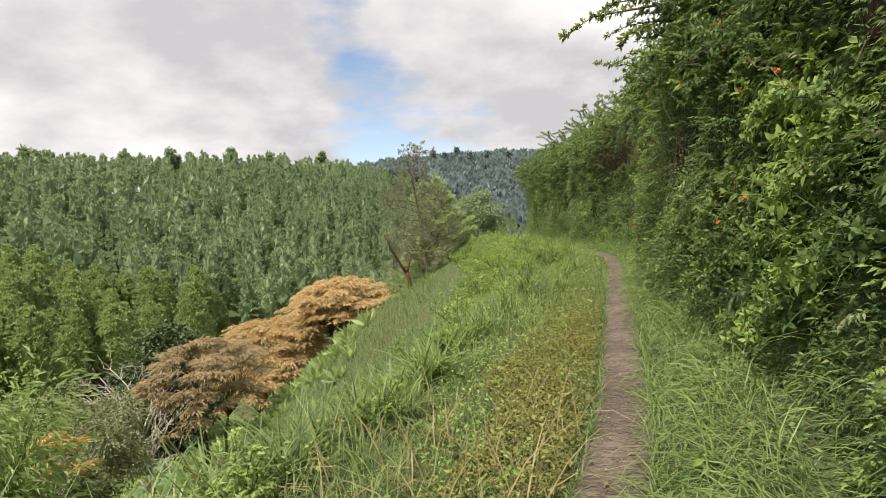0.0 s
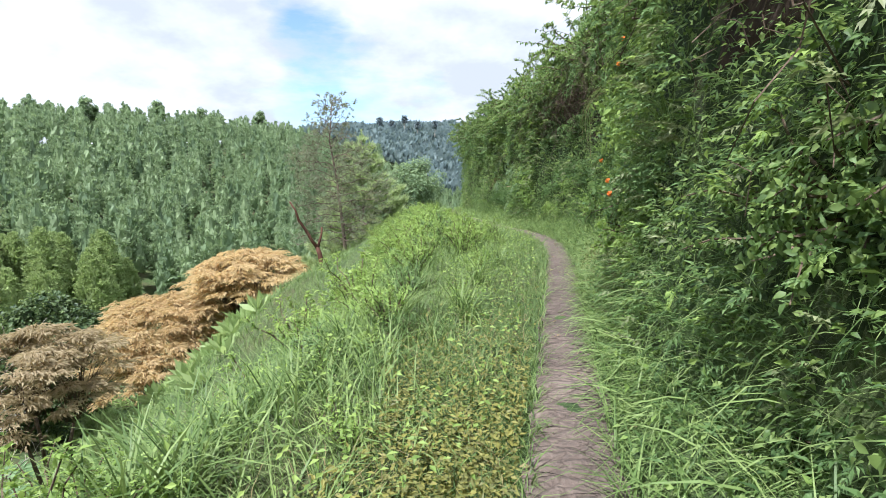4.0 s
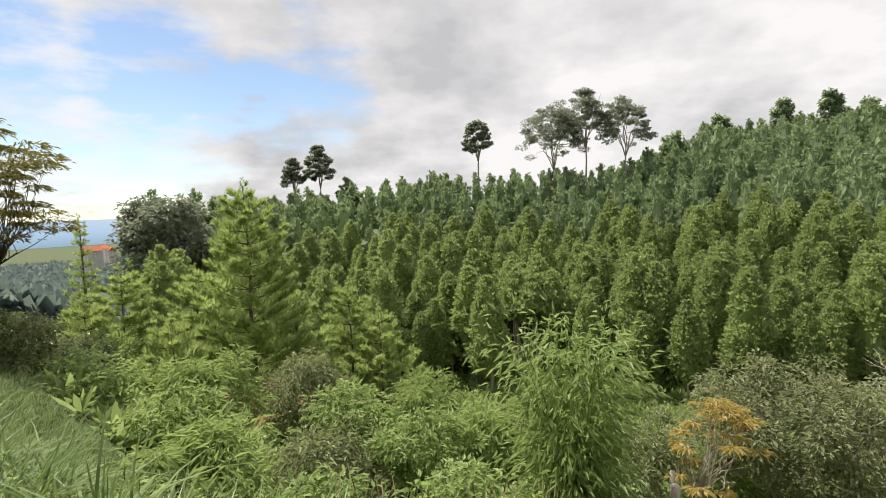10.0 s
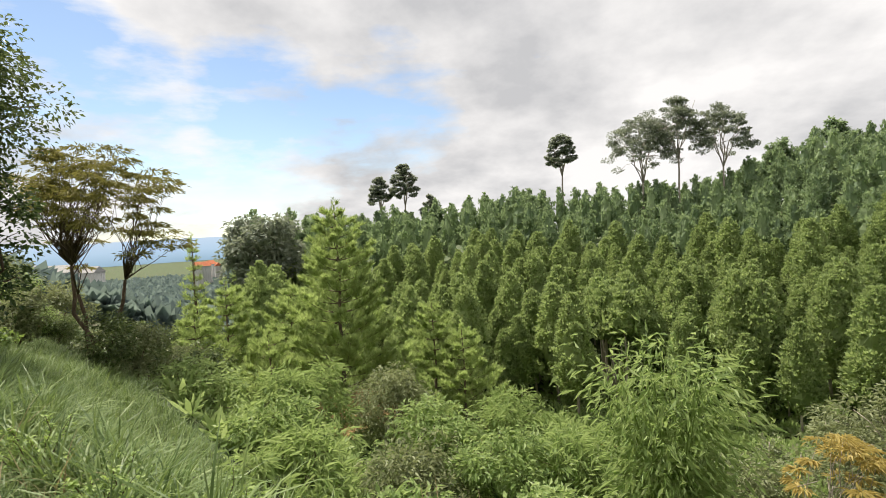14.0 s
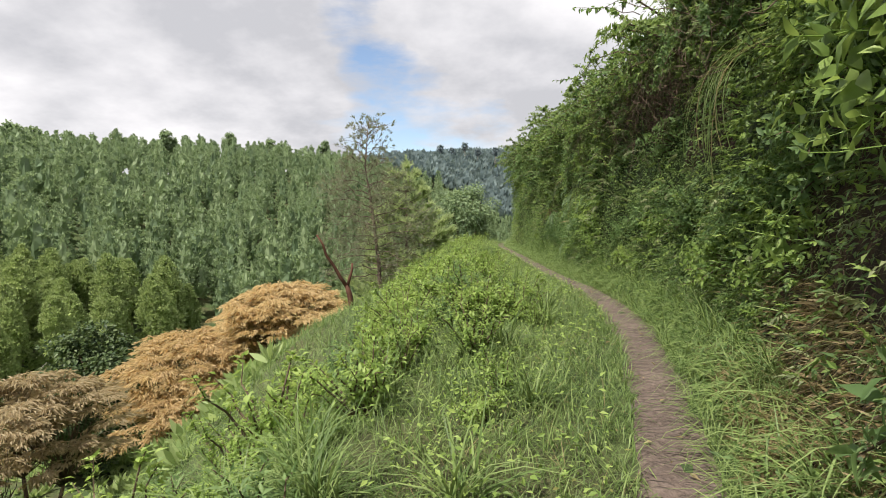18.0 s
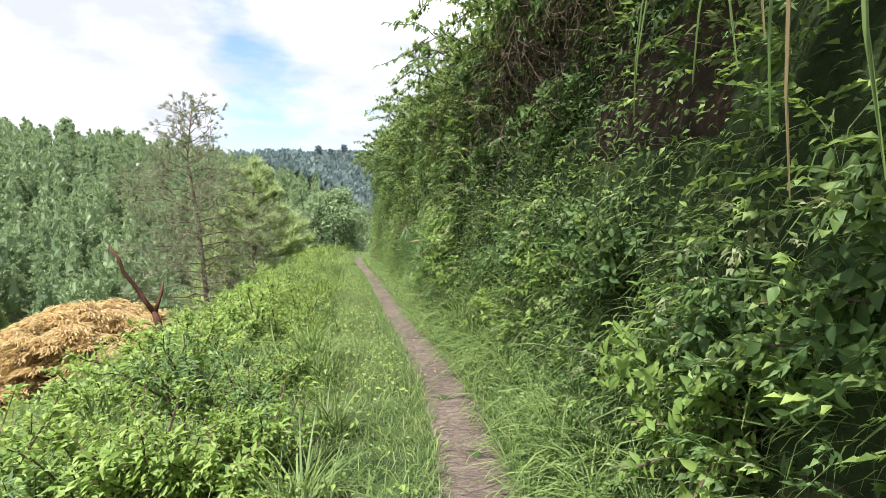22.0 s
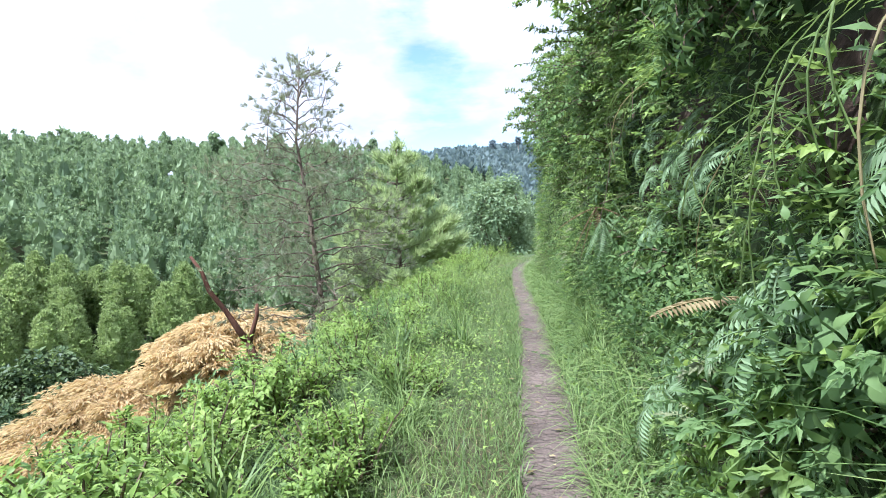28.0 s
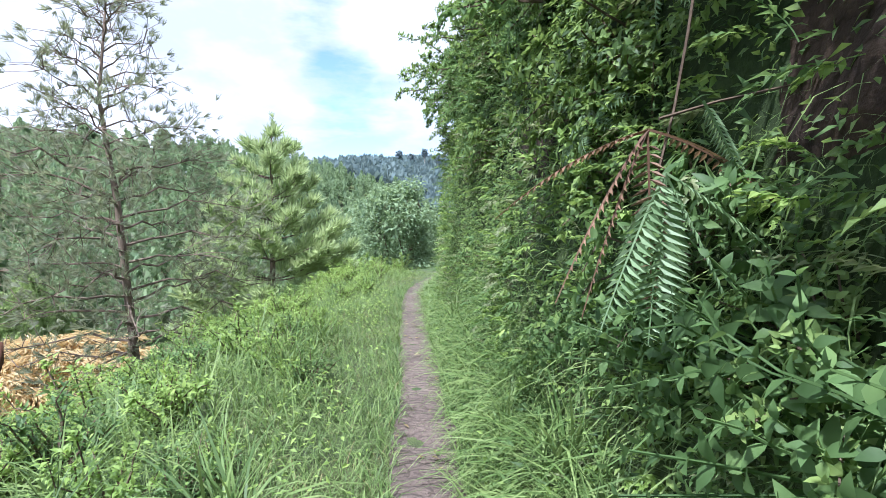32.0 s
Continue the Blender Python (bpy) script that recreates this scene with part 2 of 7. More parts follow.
def leaf_shape(w=0.3, fold=0.08, droop=0.15, full=True):
    if full is True:
        v = [(0, 0, 0), (-w * 0.72, 0.18, fold * 0.7), (0, 0.2, 0.015), (w * 0.72, 0.18, fold * 0.7), (-w, 0.42, fold), (0, 0.45, 0.02), (w, 0.42, fold),
             (-w * 0.58, 0.72, fold * 0.4 - droop * 0.4), (0, 0.74, -droop * 0.45), (w * 0.58, 0.72, fold * 0.4 - droop * 0.4), (0, 1, -droop)]
        f = [(0, 2, 1), (0, 3, 2), (1, 2, 5), (1, 5, 4), (2, 3, 6), (2, 6, 5), (4, 5, 8), (4, 8, 7), (5, 6, 9), (5, 9, 8), (7, 8, 10), (8, 9, 10)]
    elif full == "eight":
        v = [(0, 0, 0), (-w * 0.95, 0.3, fold), (0, 0.3, 0.01), (w * 0.95, 0.3, fold), (-w * 0.75, 0.64, fold * 0.5 - droop * 0.3), (0, 0.66, -droop * 0.38), (w * 0.75, 0.64, fold * 0.5 - droop * 0.3), (0, 1, -droop)]
        f = [(0, 2, 1), (0, 3, 2), (1, 2, 5), (1, 5, 4), (2, 3, 6), (2, 6, 5), (4, 5, 7), (5, 6, 7)]
    elif full is None:
        v = [(0, 0, 0), (-w, 0.4, fold), (0, 0.42, 0.01), (w, 0.4, fold), (0, 1, -droop)]
        f = [(0, 2, 1), (0, 3, 2), (1, 2, 4), (2, 3, 4)]
    else:
        v = [(0, 0, 0), (-w, 0.42, fold), (0, 1, -droop), (w, 0.42, fold)]
        f = [(0, 2, 1), (0, 3, 2)]
    return np.array(v, float), np.array(f)


def blade_shape(w=0.012, bend=0.5, n=4):
    """A grass blade one unit long: it rises along z and bends over to y."""
    v, f = [], []
    for i in range(n + 1):
        t = i / n
        a = bend * t * 1.6
        half = w * (1 - t ** 1.6) * (0.6 + 0.8 * min(t * 3, 1)) * 0.75
        y, z = t * math.sin(a * 0.7), t * math.cos(a * 0.7)
        v += [(-half, y, z), (half, y, z)] if i < n else [(0, y, z)]
    for i in range(n):
        a = 2 * i
        f += [(a, a + 1, a + 3), (a, a + 3, a + 2)] if i < n - 1 else [(a, a + 1, a + 2)]
    return np.array(v, float), np.array(f)


def tuft_shape(n=7, w=0.1, spread=0.9, seed=1):
    """Needles or thin leaves that fan out round the y axis."""
    r = np.random.default_rng(seed)
    v, f = [], []
    for i in range(n):
        a, s = i * 2.4, spread * (0.25 + 0.75 * r.random())
        d = np.array([math.sin(s) * math.cos(a), math.cos(s), math.sin(s) * math.sin(a)])
        side = np.cross(d, r.normal(size=3))
        side *= w / np.linalg.norm(side)
        l = 0.75 + 0.35 * r.random()
        b = d * 0.1
        v += [b - side * 0.5, b + side * 0.5, d * l * 0.6 + side, d * l * 0.6 - side, d * l]
        k = 5 * i
        f += [(k, k + 1, k + 2), (k, k + 2, k + 3), (k + 3, k + 2, k + 4)]
    return np.array(v), np.array(f)


def spray_shape(n=4, w=0.2, spread=0.9, seed=1):
    """A coarse clump: kite-shaped sprays round the y axis."""
    r = np.random.default_rng(seed)
    v, f = [], []
    for i in range(n):
        a, s = i * 2.4 + r.random(), spread * (0.2 + 0.8 * r.random())
        d = np.array([math.sin(s) * math.cos(a), math.cos(s), math.sin(s) * math.sin(a)])
        side = np.cross(d, r.normal(size=3))
        side *= w / np.linalg.norm(side)
        l = 0.7 + 0.4 * r.random()
        v += [d * 0.05, d * l * 0.55 + side, d * l, d * l * 0.55 - side]
        f += [(4 * i, 4 * i + 1, 4 * i + 2), (4 * i, 4 * i + 2, 4 * i + 3)]
    return np.array(v), np.array(f)


def tube(soup, pts, radii, sides=7, knob=0.0):
    """A tapered limb through pts."""
    pts = np.asarray(pts, float)
    n = len(pts)
    radii = np.interp(np.linspace(0, 1, n), np.linspace(0, 1, len(radii)), radii)
    tang = unit(np.gradient(pts, axis=0))
    ref = np.array([1.0, 0.2, 0.1]) if abs(tang[0][0]) < 0.8 else np.array([0.1, 1.0, 0.2])
    a = unit(np.cross(tang, ref))
    b = np.cross(tang, a)
    ang = np.linspace(0, 2 * math.pi, sides, endpoint=False)
    wob = 1 + knob * RNG.normal(size=(n, sides))
    ring = pts[:, None] + (radii[:, None] * wob)[..., None] * (np.cos(ang)[None, :, None] * a[:, None] + np.sin(ang)[None, :, None] * b[:, None])
    v = np.concatenate([ring.reshape(-1, 3), pts[:1], pts[-1:]])
    f = []
    for i in range(n - 1):
        for j in range(sides):
            p, q = i * sides + j, i * sides + (j + 1) % sides
            f += [(p, q, q + sides), (p, q + sides, p + sides)]
    for j in range(sides):
        f += [(n * sides, (j + 1) % sides, j), (n * sides + 1, (n - 1) * sides + j, (n - 1) * sides + (j + 1) % sides)]
    return soup.add(v, f)


def crooked(a, b, n=6, wander=0.06, sag=0.0):
    """A wandering line from a to b."""
    a, b = np.asarray(a, float), np.asarray(b, float)
    t = np.linspace(0, 1, n)[:, None]
    l = np.linalg.norm(b - a)
    off = RNG.normal(size=(n, 3)) * wander * l * np.sin(t * math.pi)
    p = a + (b - a) * t + off
    p[:, 2] += sag * l * np.sin(t[:, 0] * math.pi)
    return p


def box(soup, lo, hi):
    x0, y0, z0 = lo
    x1, y1, z1 = hi
    v = [(x0, y0, z0), (x1, y0, z0), (x1, y1, z0), (x0, y1, z0), (x0, y0, z1), (x1, y0, z1), (x1, y1, z1), (x0, y1, z1)]
    f = [(0, 2, 1), (0, 3, 2), (4, 5, 6), (4, 6, 7), (0, 1, 5), (0, 5, 4), (1, 2, 6), (1, 6, 5), (2, 3, 7), (2, 7, 6), (3, 0, 4), (3, 4, 7)]
    return soup.add(v, f)


def ball_dirs(n):
    return unit(RNG.normal(size=(n, 3)))


# ---------------------------------------------------------------- the lie of the land
PATH_Y = (-400, -60, -30, -15, -3.2, 0, 3.2, 6, 8, 11.9, 13.5, 15.4, 17.8, 20, 24.2, 27.5, 31, 35, 40, 46, 60, 140, 400)
PATH_X = (-200, -22, -11.5, -6, -1.9, -0.55, 0.75, 1.4, 1.85, 2.72, 3.05, 3.26, 3.2, 2.98, 2.68, 2.42, 2.0, 1.6, 2.2, 5, 17, 95, 380)
RISE_Y = (-80, -40, -25, -10, 0, 5, 12, 17, 24, 36, 60, 200)
RISE_Z = (4.5, 2.4, 0.9, 0.1, 0, -0.08, 0.18, 0.16, -0.08, -0.15, -0.6, -3)
EYE = (1.5, 7.0)
# far ridge as seen from the place where the walker turns: bearing to the left of +y, foot distance, crest distance, crest height
RIDGE_AZ = (-180, -40, -12, 0, 8, 18, 28, 38, 50, 60, 68, 74, 85, 97, 106, 116, 124, 129, 135, 145, 160, 180)
RIDGE_FOOT = (400, 400, 320, 260, 170, 120, 105, 85, 66, 62, 62, 62, 62, 62, 60, 60, 60, 70, 90, 90, 200, 400)
RIDGE_FAR = (700, 700, 620, 560, 420, 300, 260, 225, 205, 200, 175, 140, 135, 135, 130, 125, 120, 150, 300, 600, 700, 700)
RIDGE_TOP = (40, 40, 57, 61, 40, 25, 21, 18, 15, 13, 8.5, -0.7, -2.8, -2.6, -6.3, -7.5, -8, -16, -30, -40, 0, 30)


def path_x(y):
    """The path's middle, a smoothed bent line."""
    y = np.asarray(y, float)
    return sum(np.interp(y + d, PATH_Y, PATH_X) for d in (-1.2, -0.6, 0, 0.6, 1.2)) / 5


def path_z(y):
    y = np.asarray(y, float)
    return sum(np.interp(y + d, RISE_Y, RISE_Z) for d in (-2, -1, 0, 1, 2)) / 5


def wave(x, y, k, s=0.0):
    """Cheap smooth unevenness between about -1 and 1."""
    return (np.sin(x * k + 1.7 * np.sin(y * k * 0.63 + s)) + np.sin(y * k * 1.13 + 2.1 * np.sin(x * k * 0.71 + 1.3 + s)) + np.sin((x + y) * k * 0.57 + s * 2)) / 3


def smooth(t):
    t = np.clip(t, 0, 1)
    return t * t * (3 - 2 * t)


def far_land(x, y):
    dx, dy = x - EYE[0], y - EYE[1]
    r, az = np.hypot(dx, dy), np.degrees(np.arctan2(-dx, dy))
    rb, rr, top = (np.interp(az, RIDGE_AZ, k) for k in (RIDGE_FOOT, RIDGE_FAR, RIDGE_TOP))
    zb = np.interp(az, (-10, 20, 45, 130, 160), (-28, -24, -20, -20, -26))
    t = (r - rb) / (rr - rb)
    h = zb + (top - zb) * (0.35 * smooth(t) + 0.65 * np.clip(t, 0, 1)) + wave(x, y, 0.035) * 2.5 * np.clip(t * 3, 0, 1)
    past = np.maximum(r - rr, 0)
    return h - np.minimum(past * 0.06, np.maximum(h + 45, 0))


def verge(y):
    """How far the level ground reaches to the valley side."""
    return np.interp(y, (-30, -4, 2, 6, 10, 14, 18, 22, 28, 34, 45), (3.2, 2.4, 1.9, 1.6, 1.5, 2.0, 2.3, 2.2, 1.7, 1.6, 2.0))


def land(x, y):
    """Height of the ground."""
    x, y = np.asarray(x, float), np.asarray(y, float)
    u, z0 = x - path_x(y), path_z(y)
    v = verge(y)
    down = np.maximum(-u - v, 0)
    s1 = np.interp(y, (-60, -20, -6, 2, 17, 23, 28, 33, 38), (0.2, 0.3, 0.5, 0.95, 0.95, 0.65, 0.45, 0.5, 0.8))
    s2 = np.interp(y, (-60, -20, -6, 2, 14, 28), (0.3, 0.5, 0.6, 0.75, 0.75, 0.95))
    soft = np.sqrt(down ** 2 + 0.5) - 0.707
    fall = s1 * np.minimum(soft, 6) + s2 * np.clip(soft - 6, 0, 10) + 0.42 * np.maximum(soft - 16, 0)
    left = z0 - fall - 0.05 * np.clip(-u, 0, v)
    foot = 0.72 + 0.18 * wave(x * 0, y, 0.9) + np.interp(y, (-4, 3, 8), (1.6, 0.5, 0.0))
    steep = np.clip((u - foot) / 0.6, 0, 1)
    crown = (3.7 + 0.5 * wave(y, y * 0.3, 0.4)) * np.interp(y, (-45, -18), (0.3, 1))
    right = z0 + 0.22 * smooth((u - 0.25) / 0.5) + crown * (0.7 * steep + 0.3 * smooth(steep)) + 0.55 * np.clip(u - foot - 0.6, 0, 40) * np.interp(y, (-40, -8, 2), (0.15, 0.3, 1))
    near = np.where(u < 0, left, right)
    near += 0.035 * wave(x, y, 2.3) * smooth((np.abs(u) - 0.2) / 0.5) + 0.3 * wave(x, y, 0.33) * smooth((down - 0.3) / 4)
    far = far_land(x, y)
    k = 1.5
    both = np.where(np.abs(near - far) > 12, np.maximum(near, far), np.logaddexp(near / k, far / k) * k)
    return np.where(u < -2, both, np.where(u < 45, near, np.maximum(near * 0 + path_z(y) + 26, -1e9) * smooth((u - 45) / 1e-3 + 1)))


def grow(start, stop, step, rate):
    out = [start]
    while out[-1] < stop:
        out.append(out[-1] + step)
        step *= rate
    return out


def ground_sheet():
    fine = np.arange(-3.6, 3.0, 0.14)
    us = np.array([-k for k in reversed(grow(3.7, 3600, 0.22, 1.055))] + list(fine) + grow(3.05, 900, 0.3, 1.12))
    ys = np.array([-k for k in reversed(grow(12.2, 3000, 0.5, 1.07))] + list(np.arange(-12, 46, 0.26)) + grow(46.2, 3600, 0.5, 1.06))
    U, Y = np.meshgrid(us, ys)
    X = U + path_x(np.clip(Y, -300, 300)) * np.exp(-np.abs(Y) / 600)
    Z = land(X, Y)
    nu = len(us)
    i = np.arange((len(ys) - 1) * nu).reshape(-1, nu)[:, :-1].ravel()
    f = np.concatenate([np.stack([i, i + 1, i + nu + 1], -1), np.stack([i, i + nu + 1, i + nu], -1)])
    return Soup().add(np.stack([X, Y, Z], -1).reshape(-1, 3), f)


def soil_mat():
    m, nt, bsdf, out = node_mat("turf")
    big, mid, small = noise_tex(nt, 0.25, 5), noise_tex(nt, 3.0, 4), noise_tex(nt, 45, 4, 0.7)
    # green darkened: shade in the gaps between blades is put into the colour
    green = ramp(nt, mid.outputs[0], [(0.3, (0.022, 0.04, 0.011)), (0.5, (0.045, 0.078, 0.018)), (0.72, (0.085, 0.12, 0.032))])
    earth = ramp(nt, small.outputs[0], [(0.3, (0.06, 0.035, 0.02)), (0.7, (0.16, 0.10, 0.06))])
    col = mix_col(nt, ramp(nt, big.outputs[0], [(0.45, (0, 0, 0)), (0.7, (0.6, 0.6, 0.6))]), green, earth)
    nt.links.new(col, bsdf.inputs["Base Color"])
    bsdf.inputs["Roughness"].default_value = 0.95
    b = nt.nodes.new("ShaderNodeBump")
    b.inputs["Strength"].default_value, b.inputs["Distance"].default_value = 0.7, 0.05
    nt.links.new(small.outputs[0], b.inputs["Height"])
    nt.links.new(b.outputs[0], bsdf.inputs["Normal"])
    return m


def trod_mat():
    """Trodden clay with clods, cracks and litter."""
    m, nt, bsdf, out = node_mat("trodden_clay")
    big, small = noise_tex(nt, 1.6, 5), noise_tex(nt, 30, 5, 0.7)
    vor = nt.nodes.new("ShaderNodeTexVoronoi")
    vor.feature = "DISTANCE_TO_EDGE"
    vor.inputs["Scale"].default_value = 11
    tc, mp = nt.nodes.new("ShaderNodeTexCoord"), nt.nodes.new("ShaderNodeMapping")
    mp.inputs["Scale"].default_value = (0.55, 1.2, 1)
    nt.links.new(tc.outputs["Object"], mp.inputs[0])
    warp = nt.nodes.new("ShaderNodeVectorMath")
    warp.operation = "ADD"
    wn = noise_tex(nt, 6, 3)
    ws = nt.nodes.new("ShaderNodeVectorMath")
    ws.operation = "SCALE"
    ws.inputs[3].default_value = 0.14
    nt.links.new(wn.outputs[1], ws.inputs[0])
    nt.links.new(mp.outputs[0], warp.inputs[0])
    nt.links.new(ws.outputs[0], warp.inputs[1])
    nt.links.new(warp.outputs[0], vor.inputs["Vector"])
    fac = math_node(nt, "ADD", math_node(nt, "MULTIPLY", big.outputs[0], 0.5), math_node(nt, "MULTIPLY", small.outputs[0], 0.5))
    col = ramp(nt, fac, [(0.3, (0.05, 0.036, 0.03)), (0.5, (0.115, 0.085, 0.07)), (0.7, (0.21, 0.162, 0.135))])
    crack = ramp(nt, vor.outputs[0], [(0.0, (0.72, 0.7, 0.68)), (0.09, (1, 1, 1))])
    col = mix_col(nt, 1.0, col, crack, "MULTIPLY")
    nt.links.new(col, bsdf.inputs["Base Color"])
    bsdf.inputs["Roughness"].default_value = 0.92
    b = nt.nodes.new("ShaderNodeBump")
    b.inputs["Strength"].default_value, b.inputs["Distance"].default_value = 0.8, 0.03
    hgt = math_node(nt, "ADD", math_node(nt, "MULTIPLY", ramp(nt, vor.outputs[0], [(0, (0, 0, 0)), (0.2, (1, 1, 1))]), 0.6), math_node(nt, "MULTIPLY", small.outputs[0], 0.6))
    nt.links.new(hgt, b.inputs["Height"])
    nt.links.new(b.outputs[0], bsdf.inputs["Normal"])
    return m


def path_strip():
    ys = np.arange(-34, 60, 0.08)
    us = np.linspace(-1, 1, 15)
    half = 0.22 + 0.035 * wave(ys, ys, 1.9) + 0.02 * wave(ys, ys * 0, 7.0) + np.interp(ys, (-30, -2, 4, 10, 20), (0.35, 0.12, 0.02, 0.02, 0.0))
    U, Y = us[None, :] * half[:, None], np.repeat(ys[:, None], 15, 1)
    X = path_x(Y) + U
    worn = 0.012 * (1 - us[None, :] ** 2) * -1 + 0.010 * wave(X * 3, Y * 3, 3.1) + 0.008 * wave(X, Y, 21.0)
    Z = land(X, Y) + 0.022 + worn - 0.03 * np.abs(us[None, :]) ** 6
    n = 15
    i = np.arange((len(ys) - 1) * n).reshape(-1, n)[:, :-1].ravel()
    f = np.concatenate([np.stack([i, i + 1, i + n + 1], -1), np.stack([i, i + n + 1, i + n], -1)])
    return Soup().add(np.stack([X, Y, Z], -1).reshape(-1, 3), f)


M_TURF, M_CLAY = soil_mat(), trod_mat()
tagged(part("ground", ground_sheet(), M_TURF, smooth=True), "hillside ground of grass and brown soil falling to a valley", "ground", kind="structure")
tagged(part("footpath", path_strip(), M_CLAY, smooth=True), "narrow trodden brown clay footpath with cracked clods", "path", kind="structure")


# ---------------------------------------------------------------- plant materials
M_PINE = leaf_mat("pine_needles", (0.122, 0.176, 0.053), (0.252, 0.338, 0.097), (0.43, 0.515, 0.166), 0.6, 0.42, 0.06)
# tinted bluer than the near pines, with distance haze mixed into the colour
M_PINE_FAR = leaf_mat("far_pine_needles", (0.08, 0.128, 0.053), (0.18, 0.258, 0.102), (0.332, 0.422, 0.166), 0.6, 0.38, 0.04)
M_BARK = rough_mat("pine_bark", [(0.3, (0.06, 0.045, 0.035)), (0.55, (0.16, 0.12, 0.09)), (0.75, (0.28, 0.22, 0.17))], 4, 30, 0.9, 0.7, (1, 1, 0.25))
M_PALE = rough_mat("pale_bark", [(0.3, (0.22, 0.19, 0.15)), (0.55, (0.42, 0.37, 0.31)), (0.75, (0.58, 0.54, 0.47))], 3, 25, 0.85, 0.4, (1, 1, 0.3))
M_DEAD = rough_mat("dead_wood", [(0.3, (0.05, 0.024, 0.017)), (0.55, (0.11, 0.052, 0.034)), (0.78, (0.2, 0.105, 0.07))], 5, 40, 0.9, 0.7, (1, 1, 0.3))


def far_pine(h, seed, tufts=70, radius=2.2, low=0.3, kites=4, size=0.6):
    """A plantation pine: bare straight trunk below, a tapering column of upright needle tufts round a dense heart above."""
    r = np.random.default_rng(seed)
    wood, green = Soup(), Soup()
    tube(wood, crooked((0, 0, -1.5), (r.normal() * 0.25, r.normal() * 0.25, h * 0.93), 5, 0.01), (0.17, 0.13, 0.05), 6)
    ts, ps = (0, 0.1, 0.35, 0.65, 0.88, 1), (0.62, 0.97, 1.0, 0.82, 0.48, 0.1)
    # the heart of the crown
    lev = np.linspace(0.02, 0.95, 7)
    ang = np.linspace(0, 6.283, 8)[:-1]
    rad = np.interp(lev, ts, ps)[:, None] * radius * 0.56 * (1 + 0.3 * r.normal(size=(7, 7)))
    heart = np.stack([np.cos(ang)[None] * rad, np.sin(ang)[None] * rad, (h * (low + (1 - low) * lev))[:, None] + 0.25 * r.normal(size=(7, 7))], -1).reshape(-1, 3)
    f = [t for i in range(6) for j in range(7) for t in ((i * 7 + j, i * 7 + (j + 1) % 7, i * 7 + 7 + (j + 1) % 7), (i * 7 + j, i * 7 + 7 + (j + 1) % 7, i * 7 + 7 + j))]
    green.add(heart, f)
    # boughs bear their tufts in clusters, so that the outline is lumpy
    boughs = max(18, tufts // 6)
    bt, ba = np.sort(r.random(boughs) ** 0.9), r.random(boughs) * 6.283
    br = np.interp(bt, ts, ps) * radius * (0.72 + 0.38 * r.random(boughs))
    k = np.arange(tufts) % boughs
    t = np.clip(bt[k] + 0.03 * r.normal(size=tufts), 0, 1)
    a = ba[k] + 0.38 * r.normal(size=tufts) / (0.5 + br[k] / radius)
    q = br[k] * (0.7 + 0.34 * r.random(tufts))
    at = np.stack([np.cos(a) * q, np.sin(a) * q, h * (low + (1 - low) * t)], -1)
    ax = np.stack([np.cos(a) * (1.0 - 0.8 * t), np.sin(a) * (1.0 - 0.8 * t), 0.55 + 0.7 * t], -1) + r.normal(size=(tufts, 3)) * 0.22
    sc = size * (0.7 + 0.6 * r.random(tufts)) * np.interp(t, (0, 0.6, 1), (1.2, 1.0, 0.8))
    for j in range(3):
        m = frames_of(ax[j::3], r.normal(size=(len(ax[j::3]), 3))) * sc[j::3][:, None, None]
        green.place(spray_shape(kites, 0.2, 0.85, seed * 3 + j), m, at[j::3])
    return wood, green


def forest_sites():
    """Rows of planted pines over the far slopes, jittered."""
    r = np.random.default_rng(11)
    xs, ys = np.meshgrid(np.arange(-330, 60, 4.4), np.arange(-130, 330, 4.4))
    x, y = xs.ravel() + r.uniform(-1.7, 1.7, xs.size), ys.ravel() + r.uniform(-1.7, 1.7, xs.size)
    dx, dy = x - EYE[0], y - EYE[1]
    d, az = np.hypot(dx, dy), np.degrees(np.arctan2(-dx, dy))
    rb, rr = np.interp(az, RIDGE_AZ, RIDGE_FOOT), np.interp(az, RIDGE_AZ, RIDGE_FAR)
    ok = (az > -6) & (az < 126) & (d > rb - 2 + 6 * wave(x, y, 0.08)) & (d < rr + 20)
    ok &= ~((az > 83) & (az < 88) & (d < rb + 17))
    ok &= (az > 14) | (d < 330)
    thin = np.where(az < 25, 0.75, 1.0)
    ok &= r.random(x.size) < thin
    x, y, d = x[ok], y[ok], d[ok]
    return x, y, land(x, y), d


